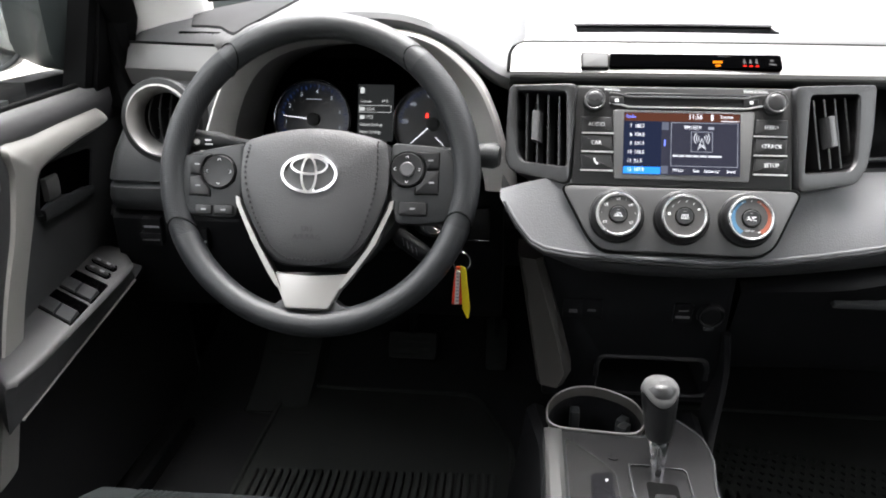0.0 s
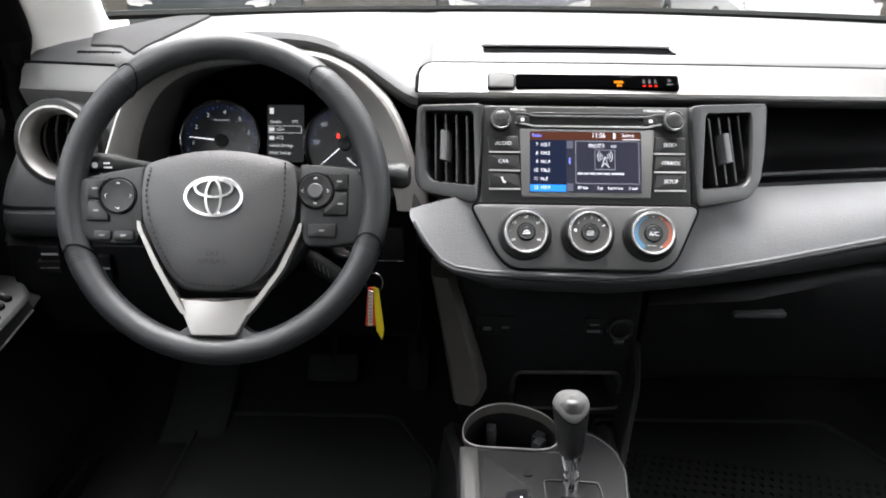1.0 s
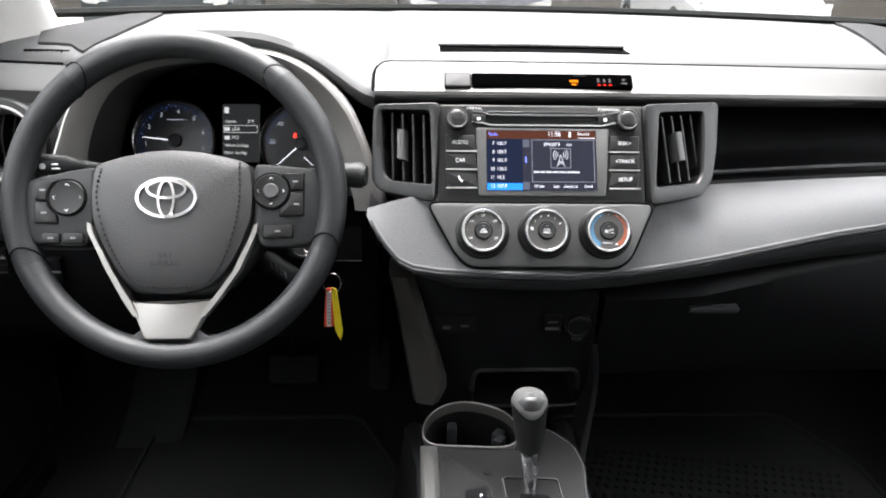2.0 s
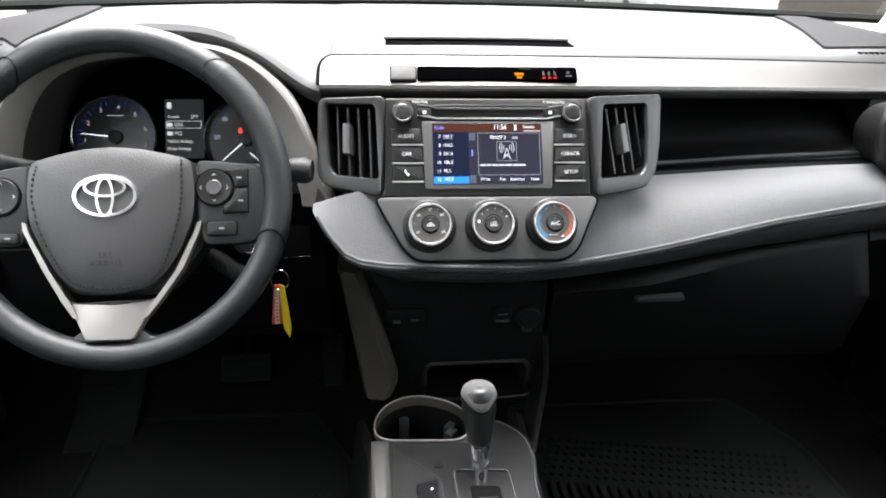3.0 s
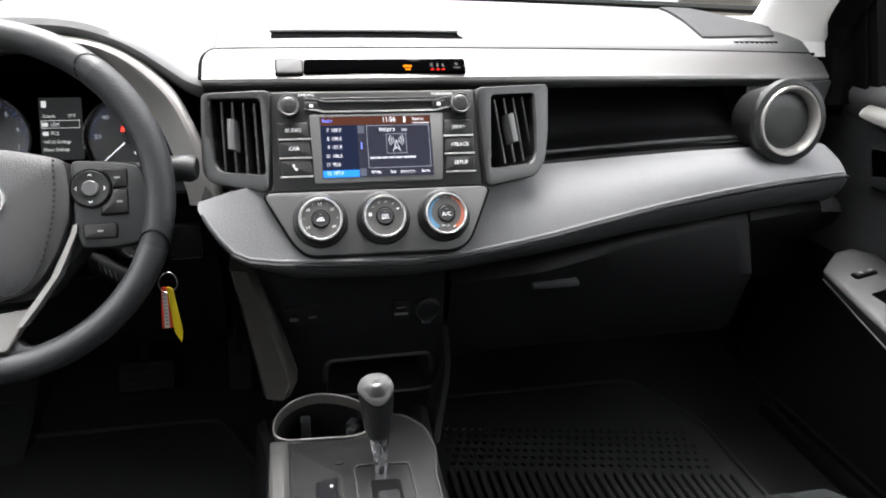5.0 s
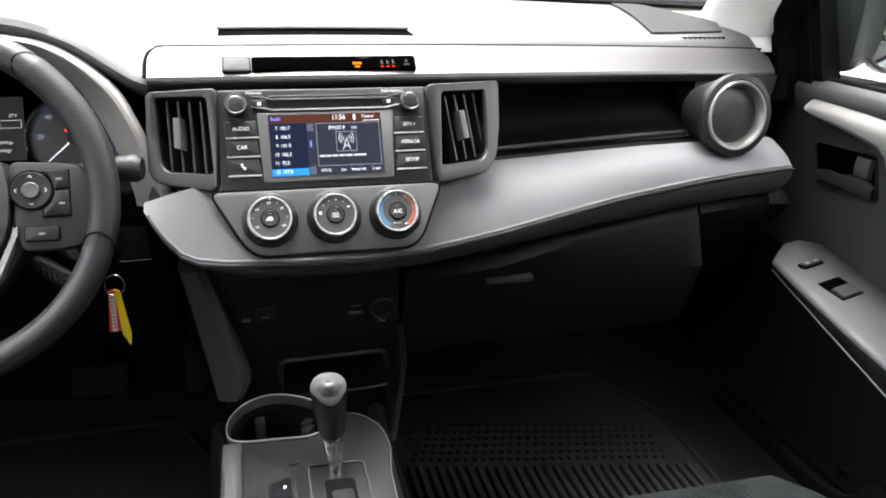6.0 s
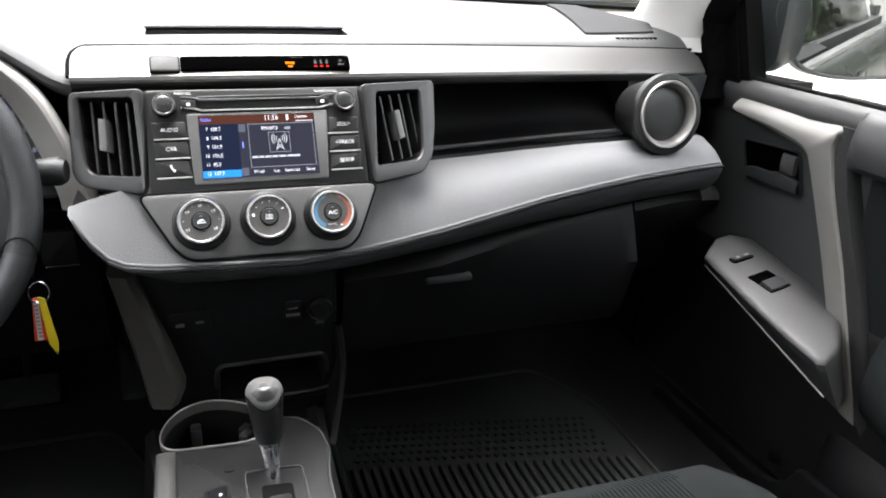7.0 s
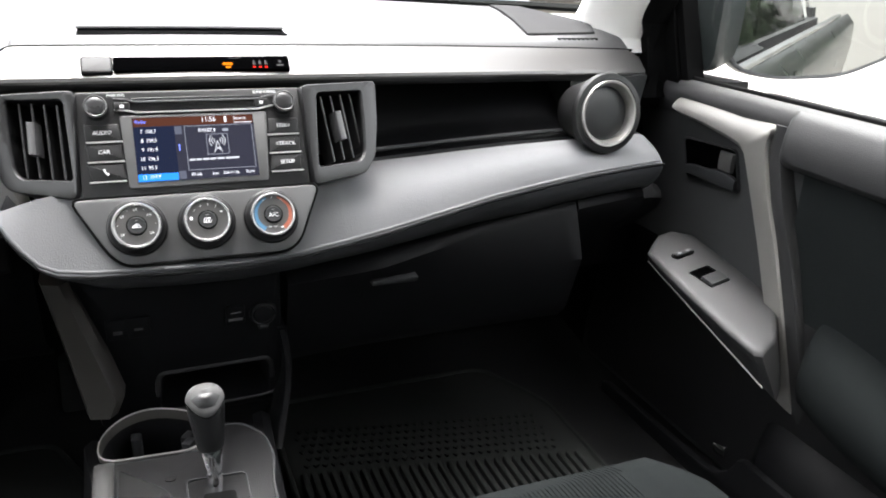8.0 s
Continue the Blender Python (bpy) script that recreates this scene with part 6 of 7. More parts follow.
prism(bm, oval(-0.066, -0.180, 0.0058, 0.0042, 16), 0.0, 0.0012, cz)
part("plug", bm, DEEP, console)
# gear gate
bm = bmesh.new()
frame_ring(bm, rounded([(-0.052, -0.42), (0.011, -0.42), (0.011, -0.192), (-0.052, -0.188)], 0.006), rounded([(-0.0495, -0.418), (0.0085, -0.418), (0.0085, -0.1945), (-0.0495, -0.1905)], 0.006), 0.0, 0.0022, cz)
part("gate_frame", bm, BLACK, console)
bm = bmesh.new()
prism(bm, GATE, 0.0, 0.0010, cz)
part("gate", bm, SEAM, console)
bm = bmesh.new()
prism(bm, rrect(-0.030, -0.29, -0.008, -0.236, 0.003), 0.001, 0.0022, cz, 0.0006)
part("gate_cover", bm, CONSOLE, console)

# ---- gear lever ----
lever = thing("gear_lever", "black leather gear lever with satin cap and chrome collar", "gear lever")
lm = Matrix.Translation((-0.0225, -0.205, TOP)) @ Vector((0, 0, 1)).rotation_difference(Vector((-0.02, 0.33, 1)).normalized()).to_matrix().to_4x4() @ Matrix.Diagonal((0.93, 0.93, 1, 1))
bm = bmesh.new()
revolve(bm, [(0.0062, -0.004), (0.0072, 0.001), (0.0090, 0.012), (0.0106, 0.022), (0.0120, 0.032), (0.0126, 0.0385), (0.0122, 0.0415)], lm, 28)
part("collar", bm, CHROME, lever, "chrome collar")
bm = bmesh.new()
revolve(bm, [(0.0042, -0.03), (0.0044, -0.012), (0.0062, -0.009), (0.0062, -0.002)], lm, 16)
part("stem", bm, BLACK, lever, "black lever stem")
bm = bmesh.new()
secs = []
for r, h in ((0.0125, 0.040), (0.0145, 0.043), (0.0165, 0.055), (0.0185, 0.070), (0.0200, 0.082), (0.0205, 0.090), (0.0195, 0.0975), (0.016, 0.1025), (0.010, 0.1045)):
    secs.append([lm @ Vector((r * math.cos(2 * math.pi * i / 28), (r * 1.12 + 0.001) * math.sin(2 * math.pi * i / 28), h)) for i in range(28)])
loft(bm, secs)
knobp = part("knob", bm, KNOBSKIN, lever, "black leather knob")
bm = bmesh.new()
secs = []
for r, h, dip in ((0.0204, 0.0925, 0.013), (0.0209, 0.0932, 0.0125), (0.0206, 0.0965, 0.010), (0.0190, 0.1003, 0.006), (0.0162, 0.1040, 0.003), (0.0120, 0.1066, 0.0), (0.0060, 0.1080, 0.0)):
    row = []
    for i in range(36):
        a = 2 * math.pi * i / 36
        low_ = dip * max(0.0, -math.sin(a)) ** 2.2
        shrink = 1 - 1.2 * max(0.0, low_ - 0.004)
        row.append(lm @ Vector((r * shrink * math.cos(a), (r * shrink * 1.12 + 0.0014) * math.sin(a), h - low_)))
    secs.append(row)
loft(bm, secs)
part("cap", bm, mat("satin_metal_cap", (0.075, 0.075, 0.075), 0.7, spec=0.2, grain=0.2, scale=900), knobp, "satin metal cap")
bm = bmesh.new()
tube(bm, [lm @ Vector((0.0205 * math.cos(a), -0.0232 * abs(math.sin(a)) - 0.001, 0.0922 - 0.0135 * abs(math.sin(a)) ** 2.2)) for a in steps(math.pi, 2 * math.pi, 24)], 0.0007, 5)
part("knob_seam", bm, SEAM, knobp)

# ---- front doors ----
def door(s):
    """A front door: trim, window sill, grab bar, armrest with switches, pocket. s: +1 passenger, -1 driver."""
    out, ahead, slope = (0.0, 0.0, 0.20) if s > 0 else (0.032, 0.018, 0.13)  # the driver's armrest is wider and flatter
    D = thing("front_door", "charcoal front door with silver grab bar and armrest switches", "car door", group="front doors")

    def P(x, y, z):
        sag = 0.012 * min(1.0, max(0.0, (z - 0.76) / 0.10)) if s < 0 else 0.0  # the driver's sill lies lower
        return Vector((s * x, y, z - sag))

    def dm(x):
        """Plane of the trim: right is towards the rear as seen from inside."""
        return plane_at(P(x, 0, 0), (0, -s, 0), (0, 0, 1))

    def poly(pts):
        q = [(-s * y, z) for y, z in pts]
        return q if poly_sign(q) > 0 else q[::-1]

    # upper trim and sill
    bm = bmesh.new()
    secs = []
    for y in steps(0.32, -0.62, 18):
        f = min(1.0, max(0.0, (y - 0.05) / 0.15))
        secs.append([P(0.815 + 0.01 * f, y, 0.988), P(0.800 + 0.012 * f, y, 0.980), P(0.790 + 0.012 * f, y, 0.962), P(0.800, y, 0.935), P(0.806, y, 0.90), P(0.81, y, 0.80), P(0.80, y, 0.66), P(0.79, y, 0.55), P(0.785, y, 0.40), P(0.80, y, 0.36),
                     P(0.87, y, 0.34), P(0.88, y, 0.7), P(0.86, y, 0.97)])
    loft(bm, secs)
    part("trim_panel", bm, DOORSKIN, D, "black grained door trim")
    bm = bmesh.new()
    loft(bm, [[P(0.803, y, 0.705), P(0.796, y, 0.695), P(0.794, y, 0.66), P(0.784, y, 0.55), P(0.779, y, 0.40), P(0.80, y, 0.40), P(0.806, y, 0.70)] for y in steps(0.30, -0.60, 4)])
    part("lower_skin", bm, CONSOLE, D, "black plastic lower door skin")
    bm = bmesh.new()
    secs = []
    for y in steps(0.235, -0.62, 16):
        secs.append([P(0.812, y, 0.9885), P(0.800, y, 0.9855), P(0.792, y, 0.978), P(0.788, y, 0.964), P(0.790, y, 0.950), P(0.796, y, 0.936), P(0.812, y, 0.93)])
    loft(bm, secs)
    part("sill_trim", bm, DOORTOP, D, "charcoal sill below the window")
    bm = bmesh.new()
    tube(bm, [P(0.818, y, 0.9895) for y in steps(0.145, -0.62, 10)], 0.0048, 8)
    part("window_seal", bm, JET, D, "black rubber window seal")
    # glass and its front upright
    bm = bmesh.new()
    a = [P(0.832, 0.143, 0.985), P(0.832, -0.62, 0.985), P(0.66, -0.62, 1.50), P(0.70, -0.17, 1.46), P(0.806, 0.168, 1.14)]
    vs = [bm.verts.new(p) for p in a]
    bm.faces.new(vs)
    part("window_pane", bm, SIDEGLASS, D, "clear side window")
    bm = bmesh.new()
    hexa(bm, [P(0.806, 0.140, 0.975), P(0.84, 0.140, 0.975), P(0.84, 0.152, 0.975), P(0.802, 0.152, 0.975),
              P(0.784, 0.174, 1.14), P(0.815, 0.174, 1.14), P(0.815, 0.188, 1.14), P(0.780, 0.188, 1.14)])
    part("window_upright", bm, JET, D, "black window channel")
    bm = bmesh.new()
    hexa(bm, [P(0.797, 0.152, 0.96), P(0.84, 0.152, 0.96), P(0.84, 0.26, 0.96), P(0.80, 0.26, 0.96),
              P(0.777, 0.188, 1.14), P(0.815, 0.188, 1.14), P(0.815, 0.23, 1.14), P(0.78, 0.23, 1.14)])
    part("mirror_corner", bm, JET, D, "black corner trim ahead of the window")
    bm = bmesh.new()
    tube(bm, [P(0.786, 0.205, 0.95), P(0.778, 0.222, 1.08), P(0.75, 0.13, 1.22), P(0.70, -0.07, 1.40), P(0.62, -0.25, 1.53), P(0.60, -0.6, 1.56)], 0.028, 10)
    part("door_frame", bm, JET, D, "black door frame and seal")
    # handle recess
    hb = [(0.128, 0.893), (0.005, 0.900), (-0.014, 0.838), (0.106, 0.834)]
    m = dm(0.806)
    bm = bmesh.new()
    hole = rounded(poly(hb), 0.010)
    grown = rounded(poly([(0.1315, 0.8955), (0.0035, 0.9025), (-0.0165, 0.835), (0.1085, 0.8315)]), 0.012)
    frame_ring(bm, grown, hole, -0.004, 0.0045, m)
    hr = part("handle_recess", bm, BLACK, D, "charcoal handle surround")
    # shallow plate whose black stands in for the recess's shade
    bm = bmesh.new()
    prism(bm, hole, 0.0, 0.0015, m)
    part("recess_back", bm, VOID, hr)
    bm = bmesh.new()
    secs = []
    for y, d in ((0.037, 0.003), (0.035, 0.0065), (0.026, 0.0085), (0.014, 0.0095), (0.006, 0.0085), (0.004, 0.004)):
        zc, hh = 0.878, 0.0145 + 0.08 * (0.036 - y) * 0.3
        secs.append([P(0.806, y, zc - hh), P(0.806 - d * 0.8, y, zc - hh + 0.001), P(0.806 - d, y, zc - hh * 0.6), P(0.806 - d * 1.06, y, zc + hh * 0.35), P(0.806 - d * 0.85, y, zc + hh), P(0.806, y, zc + hh + 0.001)])
    loft(bm, secs)
    part("door_handle", bm, FACE, hr, "satin chrome inside door handle")
    bm = bmesh.new()
    secs = []
    for y, zt in ((0.110, 0.852), (0.09, 0.857), (0.06, 0.857), (0.04, 0.862), (0.02, 0.862), (0.002, 0.860), (-0.008, 0.856)):
        secs.append([P(0.806, y, 0.836), P(0.799, y, 0.838), P(0.797, y, zt - 0.006), P(0.799, y, zt - 0.001), P(0.806, y, zt)])
    loft(bm, secs)
    part("handle_base", bm, BLACK, hr, "black cup below the handle")
    # grab bar: a slanting upper arm and a long lower arm
    outer = spline([(0.141, 0.952), (0.137, 0.964), (0.122, 0.970), (0.01, 0.970), (-0.074, 0.966), (-0.083, 0.955), (-0.078, 0.925), (-0.098, 0.86), (-0.134, 0.783), (-0.180, 0.67), (-0.223, 0.560)], 5)
    inner = spline([(0.1405, 0.948), (0.136, 0.941), (0.120, 0.936), (0.06, 0.929), (0.0, 0.918), (-0.022, 0.908), (-0.036, 0.89), (-0.066, 0.83), (-0.100, 0.755), (-0.148, 0.64), (-0.176, 0.570)], 5)
    bm = bmesh.new()
    secs = []
    for i, (o_, n_) in enumerate(zip(outer, inner)):
        t = i / (len(outer) - 1)
        px = 0.780 + 0.010 * t + 0.024 * (1 - min(1.0, t / 0.09)) ** 2
        prof = [P(px + 0.03, *o_)]
        for u in steps(0.0, 1.0, 8):
            flat_ = 0.004 - 0.012 * math.sin(math.pi * u) ** 0.14
            roll_ = 0.022 * (1 - u) ** 1.6 - 0.008 * math.sin(math.pi * min(1.0, u * 1.02)) ** 0.2
            k_ = min(1.0, max(0.0, (0.50 - t) / 0.16)) * min(1.0, t / 0.10)
            prof.append(P(px + flat_ * (1 - k_) + roll_ * k_, *(o_ * (1 - u) + n_ * u)))
        secs.append(prof + [P(px + 0.03, *n_)])
    loft(bm, secs)
    part("grab_bar", bm, BRONZE, D, "satin silver grab bar")
    # skin that borders the bar towards the rear, and the cloth recess behind it
    bm = bmesh.new()
    secs = []
    for i, o_ in enumerate(outer[23:]):
        w = 0.022
        secs.append([P(0.81, o_.x + 0.01, o_.y), P(0.786, o_.x + 0.006, o_.y), P(0.784, o_.x - w * 0.3, o_.y), P(0.786, o_.x - w * 0.8, o_.y), P(0.792, o_.x - w, o_.y), P(0.81, o_.x - w - 0.002, o_.y)])
    tail = [(p[0], p[1] - 0.03, p[2] - 0.12) for p in secs[-1]]
    loft(bm, secs + [[Vector(p) for p in tail]])
    part("bar_surround", bm, DOORTOP, D, "charcoal skin beside the grab bar")
    bm = bmesh.new()
    loft(bm, [[P(0.803, y, 0.93), P(0.797, y, 0.91), P(0.800, y, 0.80), P(0.797, y, 0.70), P(0.795, y, 0.60), P(0.812, y, 0.60), P(0.812, y, 0.93)] for y in steps(-0.135, -0.62, 6)])
    part("cloth_insert", bm, SEATCLOTH, D, "black cloth door insert")
    # armrest with switches
    def A(x, y, h=0.0):
        return P(x + out, y + ahead, 0.745 + slope * (y - 0.09) + h)
    rim = [(0.800, 0.066), (0.770, 0.084), (0.737, 0.076), (0.706, 0.052), (0.685, 0.033), (0.682, 0.0), (0.680, -0.07), (0.680, -0.16), (0.684, -0.218), (0.694, -0.224), (0.735, -0.205), (0.812, -0.13)]
    if s < 0:
        rim = [(0.812, 0.075), (0.780, 0.094), (0.764, 0.099), (0.742, 0.093), (0.720, 0.072), (0.702, 0.050), (0.6985, 0.034), (0.699, -0.034), (0.702, -0.104), (0.705, -0.170), (0.711, -0.215), (0.720, -0.222), (0.745, -0.205), (0.812, -0.13)]

    def under(x, y):
        """Lower edge of the armrest's side, where the bright line runs."""
        if s > 0:
            return P(0.7005 + 0.146 * max(0, 0.046 - y) + max(0, x - 0.70) * 0.8, y, 0.7095 + 0.42 * (y - 0.046))
        return P(0.734 + 0.11 * max(0, 0.046 - y) + max(0, x - 0.72) * 0.8, y + ahead, 0.714 + 0.295 * (y - 0.046))

    bm = bmesh.new()
    c = Vector((0.75, -0.04))
    secs = [[under(*p) if p[0] < 0.75 else A(p[0] + 0.01, p[1], -0.07) for p in rim],
            [A(p[0] + 0.004, p[1], -0.014) for p in rim], [A(p[0] + 0.002, p[1], -0.010) for p in rim]]
    secs.insert(1, [a.lerp(b, 0.85) for a, b in zip(*secs[:2])])
    for k, h in ((0.0, -0.006), (0.002, -0.002), (0.006, 0.0), (0.014, 0.0012)):
        secs.append([A(*(Vector(p) + (c - Vector(p)).normalized() * k), h) for p in rim])
    loft(bm, secs)
    arm = part("armrest", bm, ARMTOP, D, "charcoal armrest with window switches")
    bm = bmesh.new()
    tube(bm, [under(0.0, y) + Vector((-s * 0.0012, 0, -0.0005)) for y in (0.046, 0.02, -0.02, -0.07, -0.13, -0.200)], 0.0016, 6)
    part("bright_line", bm, BRONZE, arm, "thin bright line under the armrest")
    right = (A(0.76, 0.0) - A(0.70, 0.0)).normalized()
    fwd = (A(0.75, 0.05) - A(0.75, 0.0)).normalized()
    def sm(x, y, turn=0):
        m = plane_at(A(x, y, 0.0012), right if s > 0 else -right, fwd)
        if s > 0:
            return m @ pose(0, 0, 0, 0, 0, turn)
        return m @ Matrix(((1, 0, 0, 0), (-0.53, 1, 0, 0), (0, 0, 1, 0), (0, 0, 0, 1)))  # slanted switches
    rows = [(0.741, -0.051)] if s > 0 else [(0.739, -0.018), (0.740, -0.067)]
    for x, y in rows:
        m = sm(x, y, 14)
        w = 0.024 if s > 0 else 0.033
        # flat plate, with the well's shade painted on
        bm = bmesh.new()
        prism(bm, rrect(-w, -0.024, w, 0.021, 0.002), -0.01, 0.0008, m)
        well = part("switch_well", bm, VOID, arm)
        for cx in ((0.0,) if s > 0 else (-0.0165, 0.0165)):
            ww = 0.0215 if s > 0 else 0.0148
            bm = bmesh.new()
            secs = [[m @ Vector((cx + dx, dy, h)) for dx, dy, h in ((-ww, -0.022, 0.001), (ww, -0.022, 0.001), (ww, 0.0, 0.001), (-ww, 0.0, 0.001))],
                    [m @ Vector((cx + dx * 0.95, dy, h)) for dx, dy, h in ((-ww, -0.021, 0.004), (ww, -0.021, 0.004), (ww, -0.001, 0.006), (-ww, -0.001, 0.006))]]
            loft(bm, secs)
            part("window_switch", bm, BLACK, well)
    locks = [(0.738, 0.011)] if s > 0 else [(0.739, 0.038), (0.738, 0.018)]
    for x, y in locks:
        m = sm(x, y, 14)
        # the lock's well is likewise a plate in shade black
        bm = bmesh.new()
        prism(bm, rrect(-0.025, -0.007, 0.025, 0.007, 0.006), -0.002, 0.0012, m)
        w_ = part("lock_well", bm, VOID, arm)
        bm = bmesh.new()
        prism(bm, rrect(-0.021, -0.0045, 0.021, 0.0045, 0.004), 0.0012, 0.005, m, 0.0015)
        sw = part("lock_switch", bm, KEYCAP, w_)
        for cx in (-0.010, 0.010):
            bm = bmesh.new()
            prism(bm, rrect(cx - 0.004, -0.002, cx + 0.004, 0.002, 0.001, 2), 0.005, 0.0055, m)
            part("symbol", bm, GREYINK, sw)
    # padded rear armrest, and the lower pocket
    bm = bmesh.new()
    secs = []
    for y, z, d in ((-0.218, 0.690, 0.006), (-0.219, 0.696, 0.018), (-0.225, 0.700, 0.032), (-0.245, 0.700, 0.044), (-0.275, 0.696, 0.056), (-0.33, 0.688, 0.068), (-0.42, 0.680, 0.078), (-0.62, 0.675, 0.085)):
        secs.append([P(0.80, y, z + 0.012), P(0.80 - d * 0.35, y, z + 0.006), P(0.80 - d * 0.68, y, z - 0.008), P(0.80 - d * 0.90, y, z - 0.030), P(0.80 - d, y, z - 0.058), P(0.80 - d * 0.95, y, z - 0.085),
                     P(0.80 - d * 0.72, y, z - 0.108), P(0.80 - d * 0.35, y, z - 0.122), P(0.80, y, z - 0.13)])
    loft(bm, secs)
    part("elbow_rest", bm, SEATCLOTH, D, "black padded elbow rest")
    bm = bmesh.new()
    secs = []
    for y, k in ((-0.099, 0.25), (-0.101, 0.6), (-0.106, 0.85), (-0.116, 0.97), (-0.13, 1.0), (-0.3, 1.0), (-0.62, 1.0)):
        drop = 0.0 if y > -0.13 else (y + 0.13) * 0.02
        secs.append([P(0.812, y, 0.986), P(0.801 - 0.004 * k, y, 0.9845), P(0.792 - 0.009 * k, y, 0.972), P(0.790 - 0.015 * k, y, 0.950), P(0.790 - 0.018 * k, y, 0.928 + drop), P(0.792 - 0.019 * k, y, 0.916 + drop),
                     P(0.795 - 0.014 * k, y, 0.908 + drop), P(0.800 - 0.006 * k, y, 0.903 + drop), P(0.812, y, 0.900 + drop)])
    loft(bm, secs)
    part("shoulder_pad", bm, DOORTOP, D, "charcoal padded upper trim")
    # lower moulding with its open map pocket
    bm = bmesh.new()
    wall = [(0.170, 0.36), (0.170, 0.398), (0.150, 0.405), (-0.120, 0.412), (-0.150, 0.420), (-0.170, 0.436), (-0.180, 0.455), (-0.186, 0.468), (-0.196, 0.474), (-0.62, 0.474), (-0.62, 0.36)]
    prism(bm, poly(wall), -0.012, 0.0, dm(0.733), 0.004)
    part("door_pocket", bm, DEEP, D, "black moulded map pocket")
    bm = bmesh.new()
    secs = []
    for y in [-0.176, -0.18, -0.19, -0.21, -0.26, -0.40, -0.62]:
        f = min(1.0, max(0.0, (-0.176 - y) / 0.03)) ** 0.5
        secs.append([P(0.80, y, 0.44), P(0.745 + 0.05 * (1 - f), y, 0.44), P(0.746 + 0.05 * (1 - f), y, 0.475), P(0.753 + 0.042 * (1 - f), y, 0.500), P(0.768 + 0.026 * (1 - f), y, 0.520), P(0.784 + 0.010 * (1 - f), y, 0.535), P(0.80, y, 0.55)])
    loft(bm, secs)
    part("lower_trim", bm, DEEP, D, "black lower door trim")
    bm = bmesh.new()
    prism(bm, rounded(poly([(-0.095, 0.430), (-0.122, 0.437), (-0.124, 0.418), (-0.098, 0.412)]), 0.004), -0.01, 0.006, dm(0.780), 0.002)
    part("pocket_clip", bm, STEEL, D, "small bright clip")


door(1)
door(-1)

# ---- seats ----
def seat(s):
    S = thing("front_seat", "dark grey cloth front seat with ribbed cushion", "car seat", group="front seats")
    cx, fy = (0.240, 0.0) if s > 0 else (-0.40, 0.024)
    bm = bmesh.new()
    secs = []
    n = 24
    for k in range(n + 1):
        t = k / n
        x = cx - 0.275 + 0.55 * t
        e = abs(t - 0.5) * 2
        drop = 0.085 * max(0, (e - 0.78) / 0.22) ** 2 - 0.012 * math.exp(-((e - 0.66) / 0.1) ** 2)
        front = -0.312 - 0.05 * e ** 3 - 0.07 * max(0.0, e - 0.65) + fy
        row = []
        for y, z in ((front + 0.012, 0.50), (front + 0.012, 0.60), (front + 0.007, 0.636), (front - 0.006, 0.654), (front - 0.030, 0.665), (front - 0.08, 0.670), (front - 0.2, 0.660), (-0.85, 0.63), (-0.85, 0.5)):
            row.append((x, y, z - (0.007 if s > 0 else 0.0) - (drop if z > 0.61 else drop * 0.3) - (0.012 * (1 - e) * 0 if z > 0.6 else 0)))
        secs.append(row)
    loft(bm, secs)
    part("cushion", bm, SEATCLOTH, S, "dark grey cloth cushion")
    bm = bmesh.new()
    tube(bm, [(0, -0.322 + fy, 0.6535), (0, -0.345 + fy, 0.6648), (0, -0.39 + fy, 0.6695), (0, -0.45, 0.6665), (0, -0.52, 0.659), (0, -0.6, 0.652)], 0.0022, 6)
    first = part("rib", bm, SEATCLOTH, S)
    first.location.x = cx - 0.15
    first.location.z = -0.007 if s > 0 else 0.0
    for k in range(1, 60):
        rib = new("rib", first.data)
        rib.parent = S
        rib.location = (cx - 0.15 + 0.30 * k / 59, 0, first.location.z)
    sink = 0.007 if s > 0 else 0.0
    for x in (cx - 0.165, cx + 0.165):
        bm = bmesh.new()
        tube(bm, [(x, -0.316 + fy, 0.643 - sink), (x, -0.335 + fy, 0.6595 - sink), (x, -0.365 + fy, 0.6690 - sink), (x, -0.41, 0.6725 - sink), (x, -0.5, 0.665 - sink), (x, -0.7, 0.65 - sink)], 0.0022, 5)
        part("seat_seam", bm, SEAM, S)
    bm = bmesh.new()
    box(bm, cx - 0.22, cx + 0.22, -0.82, -0.36, FLOOR_Z, 0.52, 0.02)
    part("seat_base", bm, BLACK, S)
    bm = bmesh.new()
    secs = []
    for z, y, w in ((0.62, -0.95, 0.24), (0.75, -0.98, 0.25), (1.0, -1.04, 0.235), (1.2, -1.10, 0.20), (1.24, -1.12, 0.16)):
        secs.append([(cx + w * math.cos(a), y + 0.06 * math.sin(a), z) for a in [2 * math.pi * i / 20 for i in range(20)]])
    loft(bm, secs)
    part("backrest", bm, SEATCLOTH, S)
    return S


seat(1)
seat(-1)
bm = bmesh.new()
box(bm, -0.65, 0.65, -2.0, -1.45, FLOOR_Z, 0.68, 0.05)
rear = thing("rear_seat", "dark grey cloth rear bench", "car seat")
part("bench", bm, SEATCLOTH, rear)
bm = bmesh.new()
hexa(bm, [(-0.65, -2.0, 0.6), (0.65, -2.0, 0.6), (0.65, -1.88, 0.6), (-0.65, -1.88, 0.6), (-0.6, -2.1, 1.15), (0.6, -2.1, 1.15), (0.6, -2.0, 1.15), (-0.6, -2.0, 1.15)])
part("bench_back", bm, SEATCLOTH, rear)


